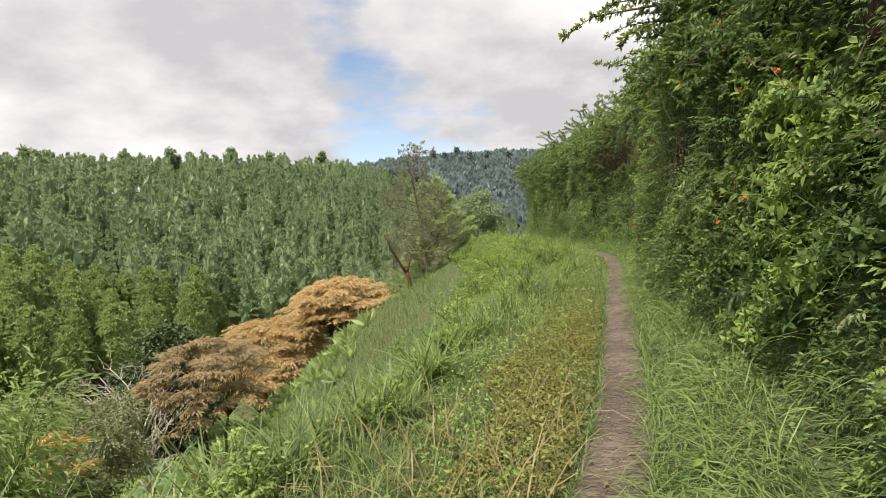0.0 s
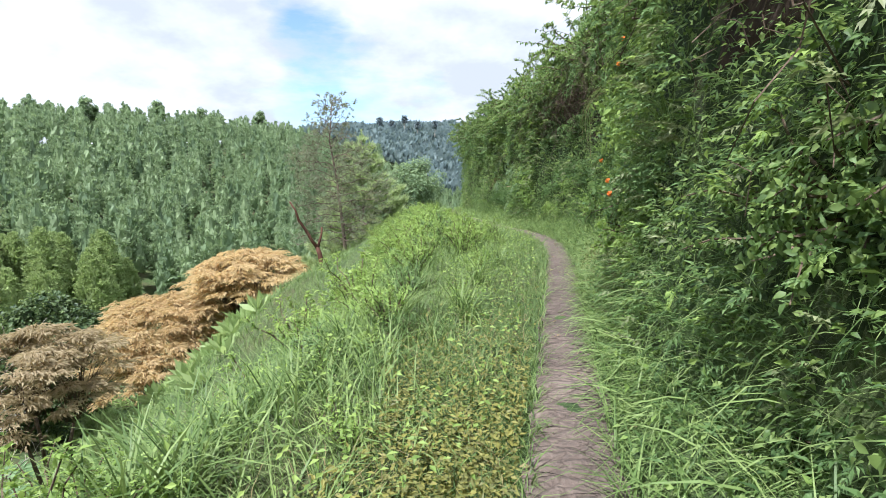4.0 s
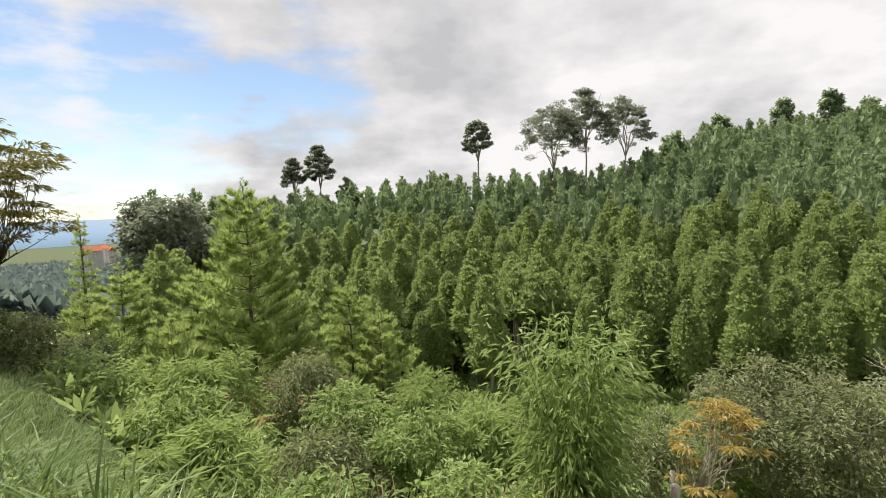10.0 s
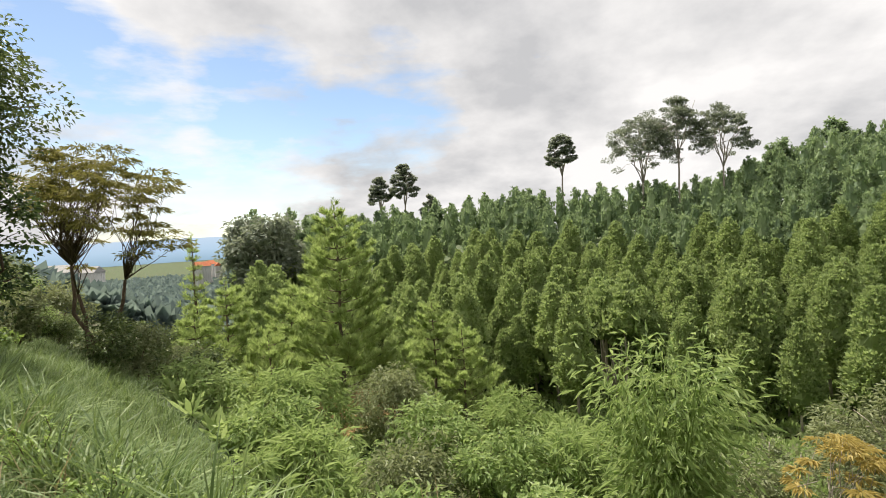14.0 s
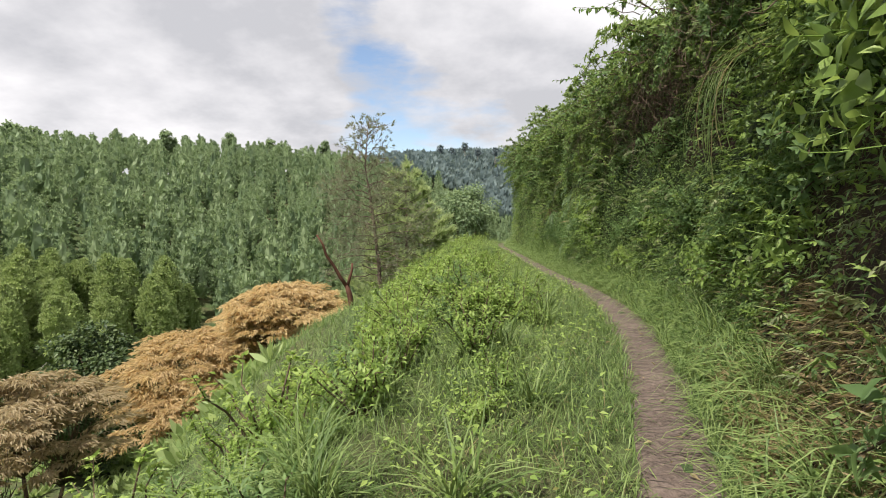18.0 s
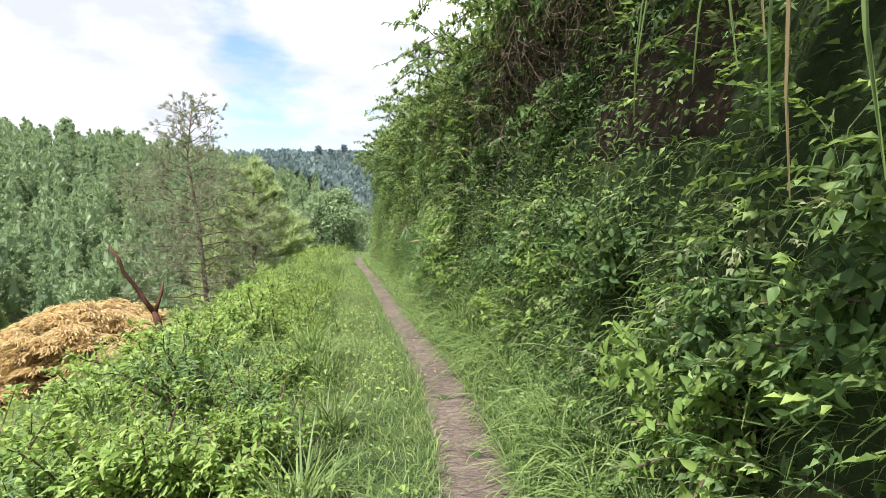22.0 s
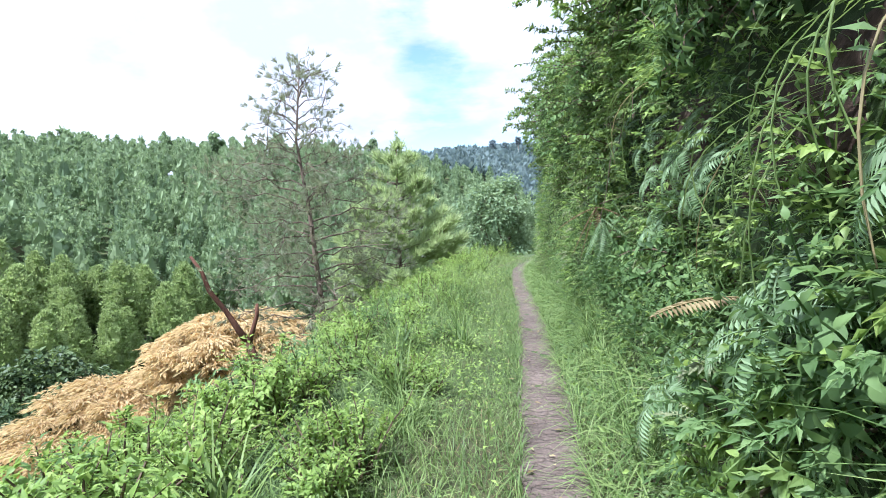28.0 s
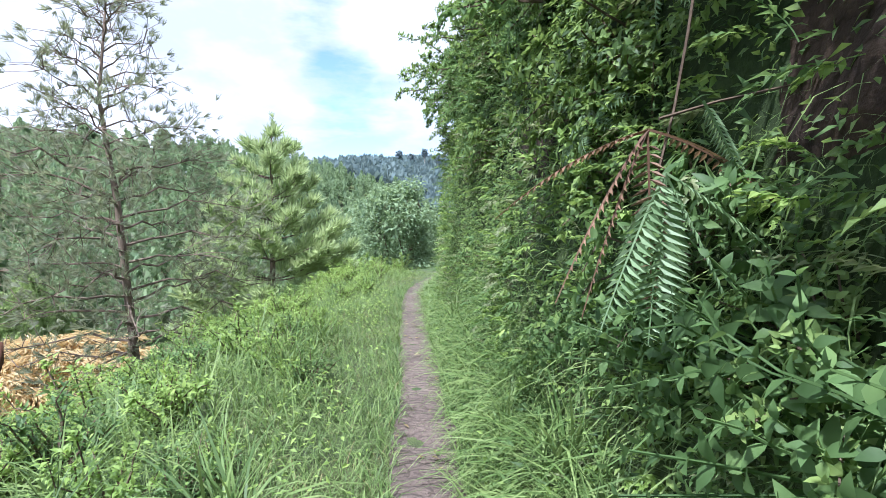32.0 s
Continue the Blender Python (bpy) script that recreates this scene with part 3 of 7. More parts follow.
def forest():
    x, y, z, d = forest_sites()
    r = np.random.default_rng(5)
    near = np.argsort(d)[:286]
    rest = np.setdiff1d(np.arange(len(x)), near)
    shapes = []
    for k in range(5):
        w, g = far_pine(13.0, 40 + k, 1500, 2.2, 0.22, 5, 0.45)
        shapes.append((w.mesh("trunk", M_PALE, True), g.mesh("crown", M_PINE)))
    for i, j in enumerate(near):
        ob = thing("pine_tree", x[j], y[j], z[j], "tall slender plantation pine with a bare pale trunk", "tree", "pines at the forest edge", r.random() * 6.28, 0.72 + 0.45 * r.random())
        tm, cm = shapes[i % 5]
        for nm, me in (("trunk", tm), ("crown", cm)):
            c = new(nm, me)
            c.parent = ob
    soups = [far_pine(13.0, 60 + k, 190, 1.95, 0.34, 3, 0.8) for k in range(9)]
    green = Soup()
    for k, (w, g) in enumerate(soups):
        pick = rest[k::9]
        a, s = r.random(len(pick)) * 6.28, 0.62 + 0.62 * r.random(len(pick))
        c, sn, o = np.cos(a), np.sin(a), np.zeros(len(pick))
        m = np.stack([np.stack([c, -sn, o], -1), np.stack([sn, c, o], -1), np.stack([o, o, o + 1], -1)], -2) * s[:, None, None]
        m[:, :2] *= (0.82 + 0.3 * r.random(len(pick)) ** 2)[:, None, None]
        at = np.stack([x[pick], y[pick], z[pick]], -1)
        green.place((np.concatenate(g.v), np.concatenate(g.f)), m, at)
    # bare-stemmed pines in the dark gap at the forest's foot
    w, g = far_pine(13.0, 95, 500, 1.9, 0.6, 5, 0.5)
    bare = (w.mesh("trunk", M_PALE, True), g.mesh("crown", M_PINE))
    for k in range(14):
        az, d = radians(83.2 + 4.8 * r.random()), 63 + 15 * r.random()
        px, py = EYE[0] - math.sin(az) * d, EYE[1] + math.cos(az) * d
        ob = thing("pine_tree", px, py, float(land(px, py)), "pine with a tall bare pale trunk in the shade", "tree", "pines at the forest edge", r.random() * 6.28, 0.9 + 0.2 * r.random())
        for nm, me in zip(("trunk", "crown"), bare):
            c = new(nm, me)
            c.parent = ob
    ob = part("pine_forest", green, M_PINE_FAR)
    tagged(ob, "dense green pine plantation covering the opposite hillside", "forest", kind="stuff")


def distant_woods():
    """The wooded ridge at the valley's head, and the woods on the low country, tinted blue-green for haze."""
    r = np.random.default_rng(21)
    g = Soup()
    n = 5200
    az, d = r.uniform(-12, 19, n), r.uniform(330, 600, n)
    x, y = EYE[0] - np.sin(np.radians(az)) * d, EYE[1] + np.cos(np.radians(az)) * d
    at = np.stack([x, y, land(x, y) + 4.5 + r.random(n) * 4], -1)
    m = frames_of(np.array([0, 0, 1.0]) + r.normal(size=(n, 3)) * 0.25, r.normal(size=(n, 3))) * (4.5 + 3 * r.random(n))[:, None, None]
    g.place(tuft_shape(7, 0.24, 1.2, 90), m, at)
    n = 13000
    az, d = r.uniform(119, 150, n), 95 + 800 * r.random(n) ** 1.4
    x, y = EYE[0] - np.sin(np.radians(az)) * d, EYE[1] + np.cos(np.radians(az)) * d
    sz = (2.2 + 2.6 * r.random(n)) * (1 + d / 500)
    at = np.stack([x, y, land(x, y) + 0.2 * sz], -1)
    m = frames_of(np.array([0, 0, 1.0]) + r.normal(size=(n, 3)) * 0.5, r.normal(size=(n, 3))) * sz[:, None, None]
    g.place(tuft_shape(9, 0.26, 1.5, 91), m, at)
    tagged(part("distant_woods", g, M_WOODS), "distant woods on the far ridge and lowland, tinted blue-green for haze", "forest", kind="stuff")


# bluish tint in the leaf colour stands in for haze over the woods
M_WOODS = leaf_mat("haze_tinted_foliage", (0.1, 0.145, 0.115), (0.165, 0.225, 0.165), (0.25, 0.31, 0.22), 0.7, 0.4, 0.1)
forest()
distant_woods()


# ---------------------------------------------------------------- single trees of the valley side
M_RUST = leaf_mat("rust_leaves", (0.29, 0.2, 0.105), (0.48, 0.352, 0.19), (0.69, 0.55, 0.32), 0.6, 0.4, 0.5)
M_BROWN = leaf_mat("brown_leaves", (0.2, 0.15, 0.09), (0.32, 0.25, 0.15), (0.46, 0.38, 0.24), 0.6, 0.4, 0.5)
M_YELLOW = leaf_mat("yellow_leaves", (0.24, 0.2, 0.06), (0.42, 0.34, 0.11), (0.58, 0.46, 0.18), 0.6, 0.4, 0.6)
M_OLIVE = leaf_mat("olive_leaves", (0.09, 0.115, 0.04), (0.19, 0.22, 0.075), (0.31, 0.34, 0.13), 0.5, 0.35, 0.5)
M_DARKLEAF = leaf_mat("dark_glossy_leaves", (0.02, 0.045, 0.014), (0.05, 0.085, 0.022), (0.13, 0.18, 0.05), 0.5, 0.25, 0.7)
M_BAMBOO = leaf_mat("bamboo_leaves", (0.12, 0.185, 0.042), (0.245, 0.345, 0.085), (0.4, 0.49, 0.155), 0.5, 0.45, 0.6)
M_EUC = leaf_mat("eucalypt_leaves", (0.095, 0.125, 0.065), (0.19, 0.228, 0.12), (0.31, 0.34, 0.19), 0.5, 0.35, 0.1)
M_TWIG = rough_mat("grey_twigs", [(0.3, (0.28, 0.24, 0.19)), (0.55, (0.47, 0.42, 0.36)), (0.75, (0.62, 0.58, 0.51))], 5, 30)
M_BRANCH = rough_mat("brown_bark", [(0.3, (0.05, 0.035, 0.025)), (0.55, (0.13, 0.095, 0.065)), (0.75, (0.23, 0.18, 0.13))], 6, 35, 0.9, 0.6, (1, 1, 0.4))


def clumped(green, r, centres, radii, per, size, w=0.3, flat=1.0, full=False, droop=0.2):
    """Leaves over the shells of many clumps; flat squashes the clumps into plates."""
    centres, radii = np.asarray(centres, float), np.asarray(radii, float)
    c = np.repeat(centres, per, 0)
    q = np.repeat(radii, per)
    d = unit(r.normal(size=(len(c), 3)))
    rad = q * (0.45 + 0.6 * r.random(len(c)) ** 0.6)
    off = d * rad[:, None]
    off[:, 2] *= flat
    ax = off * np.array([1, 1, 0.4]) + r.normal(size=off.shape) * 0.35 * q[:, None] + np.array([0, 0, -0.1]) * q[:, None]
    up = np.array([0, 0, 1.0]) + d * 0.4 + r.normal(size=off.shape) * 0.35
    s = size * (0.65 + 0.7 * r.random(len(c)))
    green.place(leaf_shape(w, 0.08, droop, full), frames_of(ax, up) * s[:, None, None], c + off)


def umbrella_tree(seed, h, spread, plates, per, leaf, stems=3):
    """A flat-topped tree: slim leaning stems from the base and many thin tiers of feathery sprays."""
    r = np.random.default_rng(seed)
    wood, green = Soup(), Soup()
    ang = r.random(plates) * 6.283
    rad = spread * np.sqrt(r.random(plates))
    lop = 1 + 0.22 * np.sin(ang * 2 + seed) + 0.12 * np.sin(ang * 5 + 2 * seed)
    rad = np.minimum(rad * lop, spread * 1.04)
    top = h * (1.0 - 0.15 * (rad / spread) ** 1.7) - h * 0.34 * r.random(plates) ** 1.7 + 0.012 * h * r.normal(size=plates)
    rad *= np.interp(top / h, (0.5, 0.75, 1.0), (1.0, 1.05, 0.92))
    cen = np.stack([np.cos(ang) * rad, np.sin(ang) * rad, top], -1)
    forks = []
    for k in range(stems):
        a = k * 6.283 / stems + r.random()
        f = np.array([math.cos(a) * spread * 0.3, math.sin(a) * spread * 0.3, h * (0.38 + 0.14 * r.random())])
        forks.append(f)
        tube(wood, crooked((math.cos(a) * 0.3, math.sin(a) * 0.3, -0.6), f, 6, 0.03), (0.1, 0.06), 7, 0.05)
    forks = np.array(forks)
    for c in cen:
        f = forks[np.argmin(((forks - c) ** 2).sum(1))]
        tube(wood, crooked(f, c - (0, 0, 0.1), 5, 0.07, 0.06), (0.024, 0.006), 4)
    # every tier: sprays that run outwards and sag at the tips
    size = spread * (0.08 + 0.13 * r.random(plates))
    c, q = np.repeat(cen, per, 0), np.repeat(size, per)
    a = r.random(len(c)) * 6.283
    rho = q * np.sqrt(r.random(len(c))) * (1 + 0.35 * np.sin(a * 5 + np.repeat(ang, per) * 7))
    d = np.stack([np.cos(a), np.sin(a), 0 * a], -1)
    at = c + d * rho[:, None]
    at[:, 2] += 0.06 * q * r.normal(size=len(c)) - 0.22 * rho ** 2 / q + d[:, 0] * 0.1 * q
    ax = d + np.repeat(np.stack([np.cos(ang), np.sin(ang), 0 * ang], -1), per, 0) * 0.6 + r.normal(size=at.shape) * 0.35 + (0, 0, -0.12)
    up = np.array([0, 0, 1.0]) + r.normal(size=at.shape) * 0.3
    green.place(leaf_shape(0.13, 0.03, 0.25, False), frames_of(ax, up) * (leaf * (0.7 + 0.8 * r.random(len(c))))[:, None, None], at)
    return wood, green


def round_tree(seed, h, trunk_r, low, rx, rz, clumps, per, leaf, clump_r, lean=(0, 0), w=0.3, forks=4):
    """A broadleaf tree with an uneven crown of clumps and sky showing between them."""
    r = np.random.default_rng(seed)
    wood, green = Soup(), Soup()
    mid = np.array([lean[0], lean[1], h - rz])
    d = unit(r.normal(size=(clumps, 3)))
    cen = mid + d * np.array([rx, rx, rz]) * (0.3 + 0.7 * r.random((clumps, 1)) ** 0.45) * 0.92
    cen = cen[cen[:, 2] > low]
    split = np.array([lean[0] * 0.3, lean[1] * 0.3, low * 0.75])
    tube(wood, crooked((0, 0, -0.6), split, 6, 0.02), (trunk_r * 1.25, trunk_r, trunk_r * 0.85), 9, 0.04)
    limbs = []
    for k in range(forks):
        a = k * 6.283 / forks + r.random() * 0.8
        e = mid + np.array([math.cos(a) * rx * 0.4, math.sin(a) * rx * 0.4, rz * (0.1 + 0.4 * r.random())])
        pts = crooked(split, e, 7, 0.05)
        limbs.append(pts)
        tube(wood, pts, (trunk_r * 0.7, trunk_r * 0.18), 6)
    allp = np.concatenate(limbs)
    for c in cen:
        f = allp[np.argmin(((allp - c) ** 2).sum(1) + 2.0 * np.maximum(allp[:, 2] - c[2], 0))]
        tube(wood, crooked(f, c, 4, 0.07), (trunk_r * 0.2, 0.008), 4)
    clumped(green, r, cen, clump_r * (0.6 + 0.7 * r.random(len(cen))), per, leaf, w, 0.75)
    return wood, green


def tree(name, x, y, wood, green, bark, leaf, label, group="", z=None, turn=0.0, size=1.0, category="tree"):
    ob = thing(name, x, y, float(land(x, y)) if z is None else z, label, category, group, turn, size)
    part("trunk", wood, bark, ob, smooth=True)
    if green is not None:
        part("crown", green, leaf, ob)
    return ob


M_TIER = leaf_mat("tiered_leaves", (0.1, 0.1, 0.03), (0.2, 0.19, 0.06), (0.33, 0.3, 0.1), 0.5, 0.35, 0.5)

# rust-coloured umbrella trees on the slope below the path
uw, ug = umbrella_tree(3, 9.6, 4.6, 250, 150, 0.25, 5)
first = tree("umbrella_tree", -13.2, 42.6, uw, ug, M_BRANCH, M_RUST, "flat-topped tree with rust-orange feathery foliage on several stems", "rust-coloured trees on the slope")
copy_thing(first, Matrix.Translation((-18.6, 40.2, float(land(-18.6, 40.2)))) @ pose(0, 0, 0, 0, 0, 130))
uw, ug = umbrella_tree(5, 7.6, 2.9, 150, 130, 0.19, 3)
tree("umbrella_tree", -14.9, 24.4, uw, ug, M_BRANCH, M_BROWN, "flat-topped tree with dull brown feathery foliage", "rust-coloured trees on the slope")
uw, ug = umbrella_tree(6, 5.2, 2.6, 90, 110, 0.22, 3)
tree("umbrella_tree", -17.2, 35.2, uw, ug, M_BRANCH, M_RUST, "small rust-orange tree with feathery drooping tiers", "rust-coloured trees on the slope", z=float(land(-17.2, 35.2)))
uw, ug = umbrella_tree(8, 7.4, 1.5, 26, 80, 0.17, 2)
tree("umbrella_tree", -13.3, 13.2, uw, ug, M_PALE, M_YELLOW, "pale-stemmed tree with golden yellow autumn foliage", "rust-coloured trees on the slope")
for k, (x, y, h) in enumerate(((-44, -3.0, 4.6), (-40.5, 7.5, 4.0), (-29, -6.5, 3.4), (-33, -2.5, 3.2))):
    uw, ug = umbrella_tree(30 + k, h, 3.0, 46, 110, 0.32, 2)
    tree("umbrella_tree", x, y, uw, ug, M_BRANCH, M_YELLOW if k == 1 else M_RUST, "low spreading tree with ochre feathery tiers in the brush", "ochre trees in the valley")

# dark glossy tree behind the rust ones, olive round tree, bare grey tree
rw, rg = round_tree(12, 15.0, 0.22, 3.0, 5.4, 6.2, 150, 120, 0.4, 1.0, w=0.36)
tree("broadleaf_tree", -33.5, 48.4, rw, rg, M_BRANCH, M_DARKLEAF, "dark glossy round-crowned broadleaf tree", "", z=-22.4)
rw, rg = round_tree(13, 10.2, 0.13, 3.6, 3.3, 2.9, 110, 120, 0.2, 0.7, w=0.2)
tree("broadleaf_tree", -16.6, 17.3, rw, rg, M_PALE, M_OLIVE, "olive-green spreading tree on slim pale trunks")
rw, rg = round_tree(14, 8.0, 0.2, 3.6, 3.0, 2.4, 40, 100, 0.34, 0.9, w=0.3)
tree("broadleaf_tree", -34.5, 29.5, rw, rg, M_PALE, M_OLIVE, "grey-green broadleaf tree at the forest's foot")


def bare_tree(seed, h, spread):
    r = np.random.default_rng(seed)
    wood, twigs = Soup(), Soup()
    tube(wood, crooked((0, 0, -0.6), (0.2, 0.1, h * 0.55), 7, 0.02), (0.22, 0.1), 8, 0.05)
    for k in range(26):
        z = h * (0.18 + 0.45 * r.random())
        a = r.random() * 6.283
        l = spread * (0.5 + 0.5 * r.random())
        e = np.array([math.cos(a) * l, math.sin(a) * l, z + h * (0.2 + 0.3 * r.random())])
        p = crooked((0.1, 0.05, z), e, 6, 0.05, 0.05)
        tube(wood, p, (0.05, 0.015), 5)
        for j in range(16):
            s = p[r.integers(2, 6)]
            t = s + np.array([math.cos(a), math.sin(a), 0.9]) * 0.9 * r.random() + r.normal(size=3) * 0.45
            tube(twigs, crooked(s, t, 4, 0.06), (0.016, 0.005), 3)
    return wood, twigs


bw, bt = bare_tree(4, 8.5, 3.0)
ob = tree("bare_tree", -18.9, 24.6, bw, None, M_TWIG, None, "leafless grey tree with many fine upright twigs")
tagged(part("twigwork", bt, M_TWIG, ob), kind="stuff")


# the thin pine, its dense neighbour and the young pines down the slope
def thin_pine(h):
    r = np.random.default_rng(17)
    wood, limbs, green = Soup(), Soup(), Soup()
    spine = np.array([(0, 0, -0.8), (0.02, 0, 0), (-0.1, 0, h * 0.2), (-0.35, 0, h * 0.5), (-0.7, 0, h * 0.75), (-0.45, 0, h)])
    tube(wood, spine, (0.13, 0.12, 0.085, 0.045, 0.018), 9, 0.04)
    at, ax = [], []
    for k in range(64):
        t = 0.12 + 0.86 * (k / 64)
        s = np.array([np.interp(t * h, spine[:, 2], spine[:, i]) for i in range(3)])
        a = k * 2.4 + r.random()
        l = np.interp(t, (0.1, 0.3, 0.6, 0.7, 0.8, 1), (2.9, 3.0, 2.4, 1.3, 1.35, 0.35)) * (0.65 + 0.4 * r.random())
        e = s + np.array([math.cos(a) * l, math.sin(a) * l, l * np.interp(t, (0.1, 0.5, 1), (-0.12, 0.1, 0.6))])
        p = crooked(s, e, 7, 0.035, 0.08)
        tube(limbs, p, (0.035 if t < 0.6 else 0.022, 0.008), 5)
        for j in range(9 if t > 0.66 else 13):
            b = p[r.integers(3, 7)]
            q = b + (e - s) / l * 0.45 * r.random() + r.normal(size=3) * 0.28
            tube(limbs, crooked(b, q, 3, 0.08), (0.011, 0.005), 3)
            if t > 0.25 or r.random() < 0.45:
                for w in range(3 if t > 0.66 else 6):
                    at.append(q + r.normal(size=3) * (0.04 if t > 0.66 else 0.2))
                    ax.append((q - b) + np.array([0, 0, 0.15]) + r.normal(size=3) * 0.15)
    at, ax = np.array(at), np.array(ax)
    n = len(at)
    green.place(tuft_shape(11, 0.03, 0.7, 6), frames_of(ax, r.normal(size=(n, 3))) * (0.15 + 0.11 * r.random(n))[:, None, None], at)
    return wood, limbs, green


M_THIN = leaf_mat("dull_pine_needles", (0.1, 0.118, 0.056), (0.185, 0.205, 0.096), (0.3, 0.315, 0.15), 0.6, 0.45, 0.6)
w, l, g = thin_pine(9.3)
pine = thing("pine_tree", -4.6, 34.8, float(land(-4.6, 34.8)) - 0.3, "thin half-dead pine with bare lower branches and dull needles", "tree")
part("trunk", w, M_BARK, pine, smooth=True)
tagged(part("branchwork", l, M_BARK, pine), kind="stuff")
part("needles", g, M_THIN, pine)


def full_pine(seed, h, radius, tufts, low, size, full=0.0):
    """A broad cone of a pine: whorled boughs that turn up at the tips, side shoots, and upright candles."""
    r = np.random.default_rng(seed)
    wood, green = Soup(), Soup()
    tube(wood, crooked((0, 0, -0.8), (0.1, 0.1, h * 0.98), 7, 0.006), (0.17, 0.12, 0.02), 8, 0.03)
    boughs = int(h * 6)
    per = max(6, tufts // boughs)
    pts, axs, big = [], [], []
    for k in range(boughs):
        t = low + (0.985 - low) * (math.floor(k / 5) * 5 + 1.2 * r.random()) / boughs
        a = k * 2.4 + r.random() * 0.5
        l = radius * np.interp((t - low) / (1 - low), (0, 0.12, 0.5, 0.85, 1), (0.92, 1.0, 0.62 + full, 0.24 + 0.7 * full, 0.05)) * (0.72 + 0.4 * r.random())
        s, out = np.array([0.05, 0.05, t * h]), np.array([math.cos(a), math.sin(a), 0.0])
        f = np.linspace(0, 1, 6)[:, None]
        p = s + out * l * f + np.array([0, 0, 1.0]) * l * (0.12 * f + 0.3 * f ** 2.4)
        tube(wood, p, (0.035, 0.007), 4)
        n = max(4, int(per * l / radius * 1.7))
        g = 0.3 + 0.7 * r.random(n) ** 0.7
        side = np.cross(out, (0, 0, 1.0)) * (r.uniform(-0.34, 0.34, n) * l * (1.15 - g))[:, None]
        q = np.stack([np.interp(g, f[:, 0], p[:, i]) for i in range(3)], -1) + side + r.normal(size=(n, 3)) * 0.07
        pts.append(q)
        axs.append(out * 0.6 + unit(side + 1e-6) * 0.4 + np.array([0, 0, 0.75 + 0.5 * t]) + r.normal(size=(n, 3)) * 0.2)
        big.append(np.full(n, 1.0 - 0.25 * t))
    # the leading shoots
    top = np.array([(0.1, 0.1, h * 0.97), (0.3, 0.0, h * 0.93), (-0.15, 0.25, h * 0.92), (0.0, -0.3, h * 0.9)])
    for c in top:
        n = 16
        pts.append(c + np.stack([r.normal(size=n) * 0.04, r.normal(size=n) * 0.04, np.linspace(-0.2, 0.75, n)], -1))
        axs.append(np.array([0, 0, 1.0]) + r.normal(size=(n, 3)) * 0.25)
        big.append(np.full(n, 0.45))
    pts, axs, big = np.concatenate(pts), np.concatenate(axs), np.concatenate(big)
    n = len(pts)
    green.place(tuft_shape(9, 0.045, 0.75, seed), frames_of(axs, r.normal(size=(n, 3))) * (size * big * (0.7 + 0.6 * r.random(n)))[:, None, None], pts)
    return wood, green


M_YOUNG = leaf_mat("young_pine_needles", (0.14, 0.198, 0.05), (0.28, 0.368, 0.092), (0.44, 0.53, 0.158), 0.55, 0.5, 0.25)
M_SOFT = leaf_mat("soft_pine_needles", (0.19, 0.255, 0.085), (0.32, 0.405, 0.14), (0.46, 0.53, 0.21), 0.6, 0.55, 0.3)
w, g = full_pine(5, 11.2, 4.3, 6000, 0.02, 0.56, 0.08)
tree("pine_tree", -4.9, 43.7, w, g, M_BARK, M_SOFT, "dense broad cone-shaped green pine", z=-6.1)
w, g = full_pine(6, 16.0, 5.0, 7600, 0.06, 0.52, 0.16)
young = tree("pine_tree", -32.6, -9.3, w, g, M_BARK, M_YOUNG, "bushy light green young pine with upright candles", "young pines below the path", z=-11.6)
for x, y, top, turn in ((-36.5, -15.5, -1.6, 140), (-32.5, -18.5, -1.0, 200), (-38, -4, -3.4, 10), (-28.5, -12.5, -4.0, 300), (-36, -1.0, -5.2, 250), (-27.5, -17.5, -2.5, 100), (-31, -3.5, -7.0, 55)):
    copy_thing(young, Matrix.Translation((x, y, top - 16.0)) @ pose(0, 0, 0, 0, 0, turn))

w, g = full_pine(7, 11.0, 1.5, 700, 0.08, 0.5)
tree("pine_tree", -33.1, -21.8, w, g, M_BARK, M_YOUNG, "slender light green young pine", "young pines below the path", z=2.4 - 11.0)

# olive crown beyond the path's end and the round tree by the lowland
rw, rg = round_tree(19, 9.5, 0.2, 2.0, 3.6, 3.8, 90, 130, 0.28, 0.9)
tree("broadleaf_tree", -1.5, 60.0, rw, rg, M_BRANCH, M_PINE_FAR, "broad green tree beyond the bend", z=-5.2)
rw, rg = round_tree(20, 17, 0.3, 5.0, 6.5, 6.5, 70, 100, 0.8, 2.0)
tree("broadleaf_tree", -73.9, -42.2, rw, rg, M_PALE, M_EUC, "tall grey-green round tree on a pale trunk", z=-9.6)


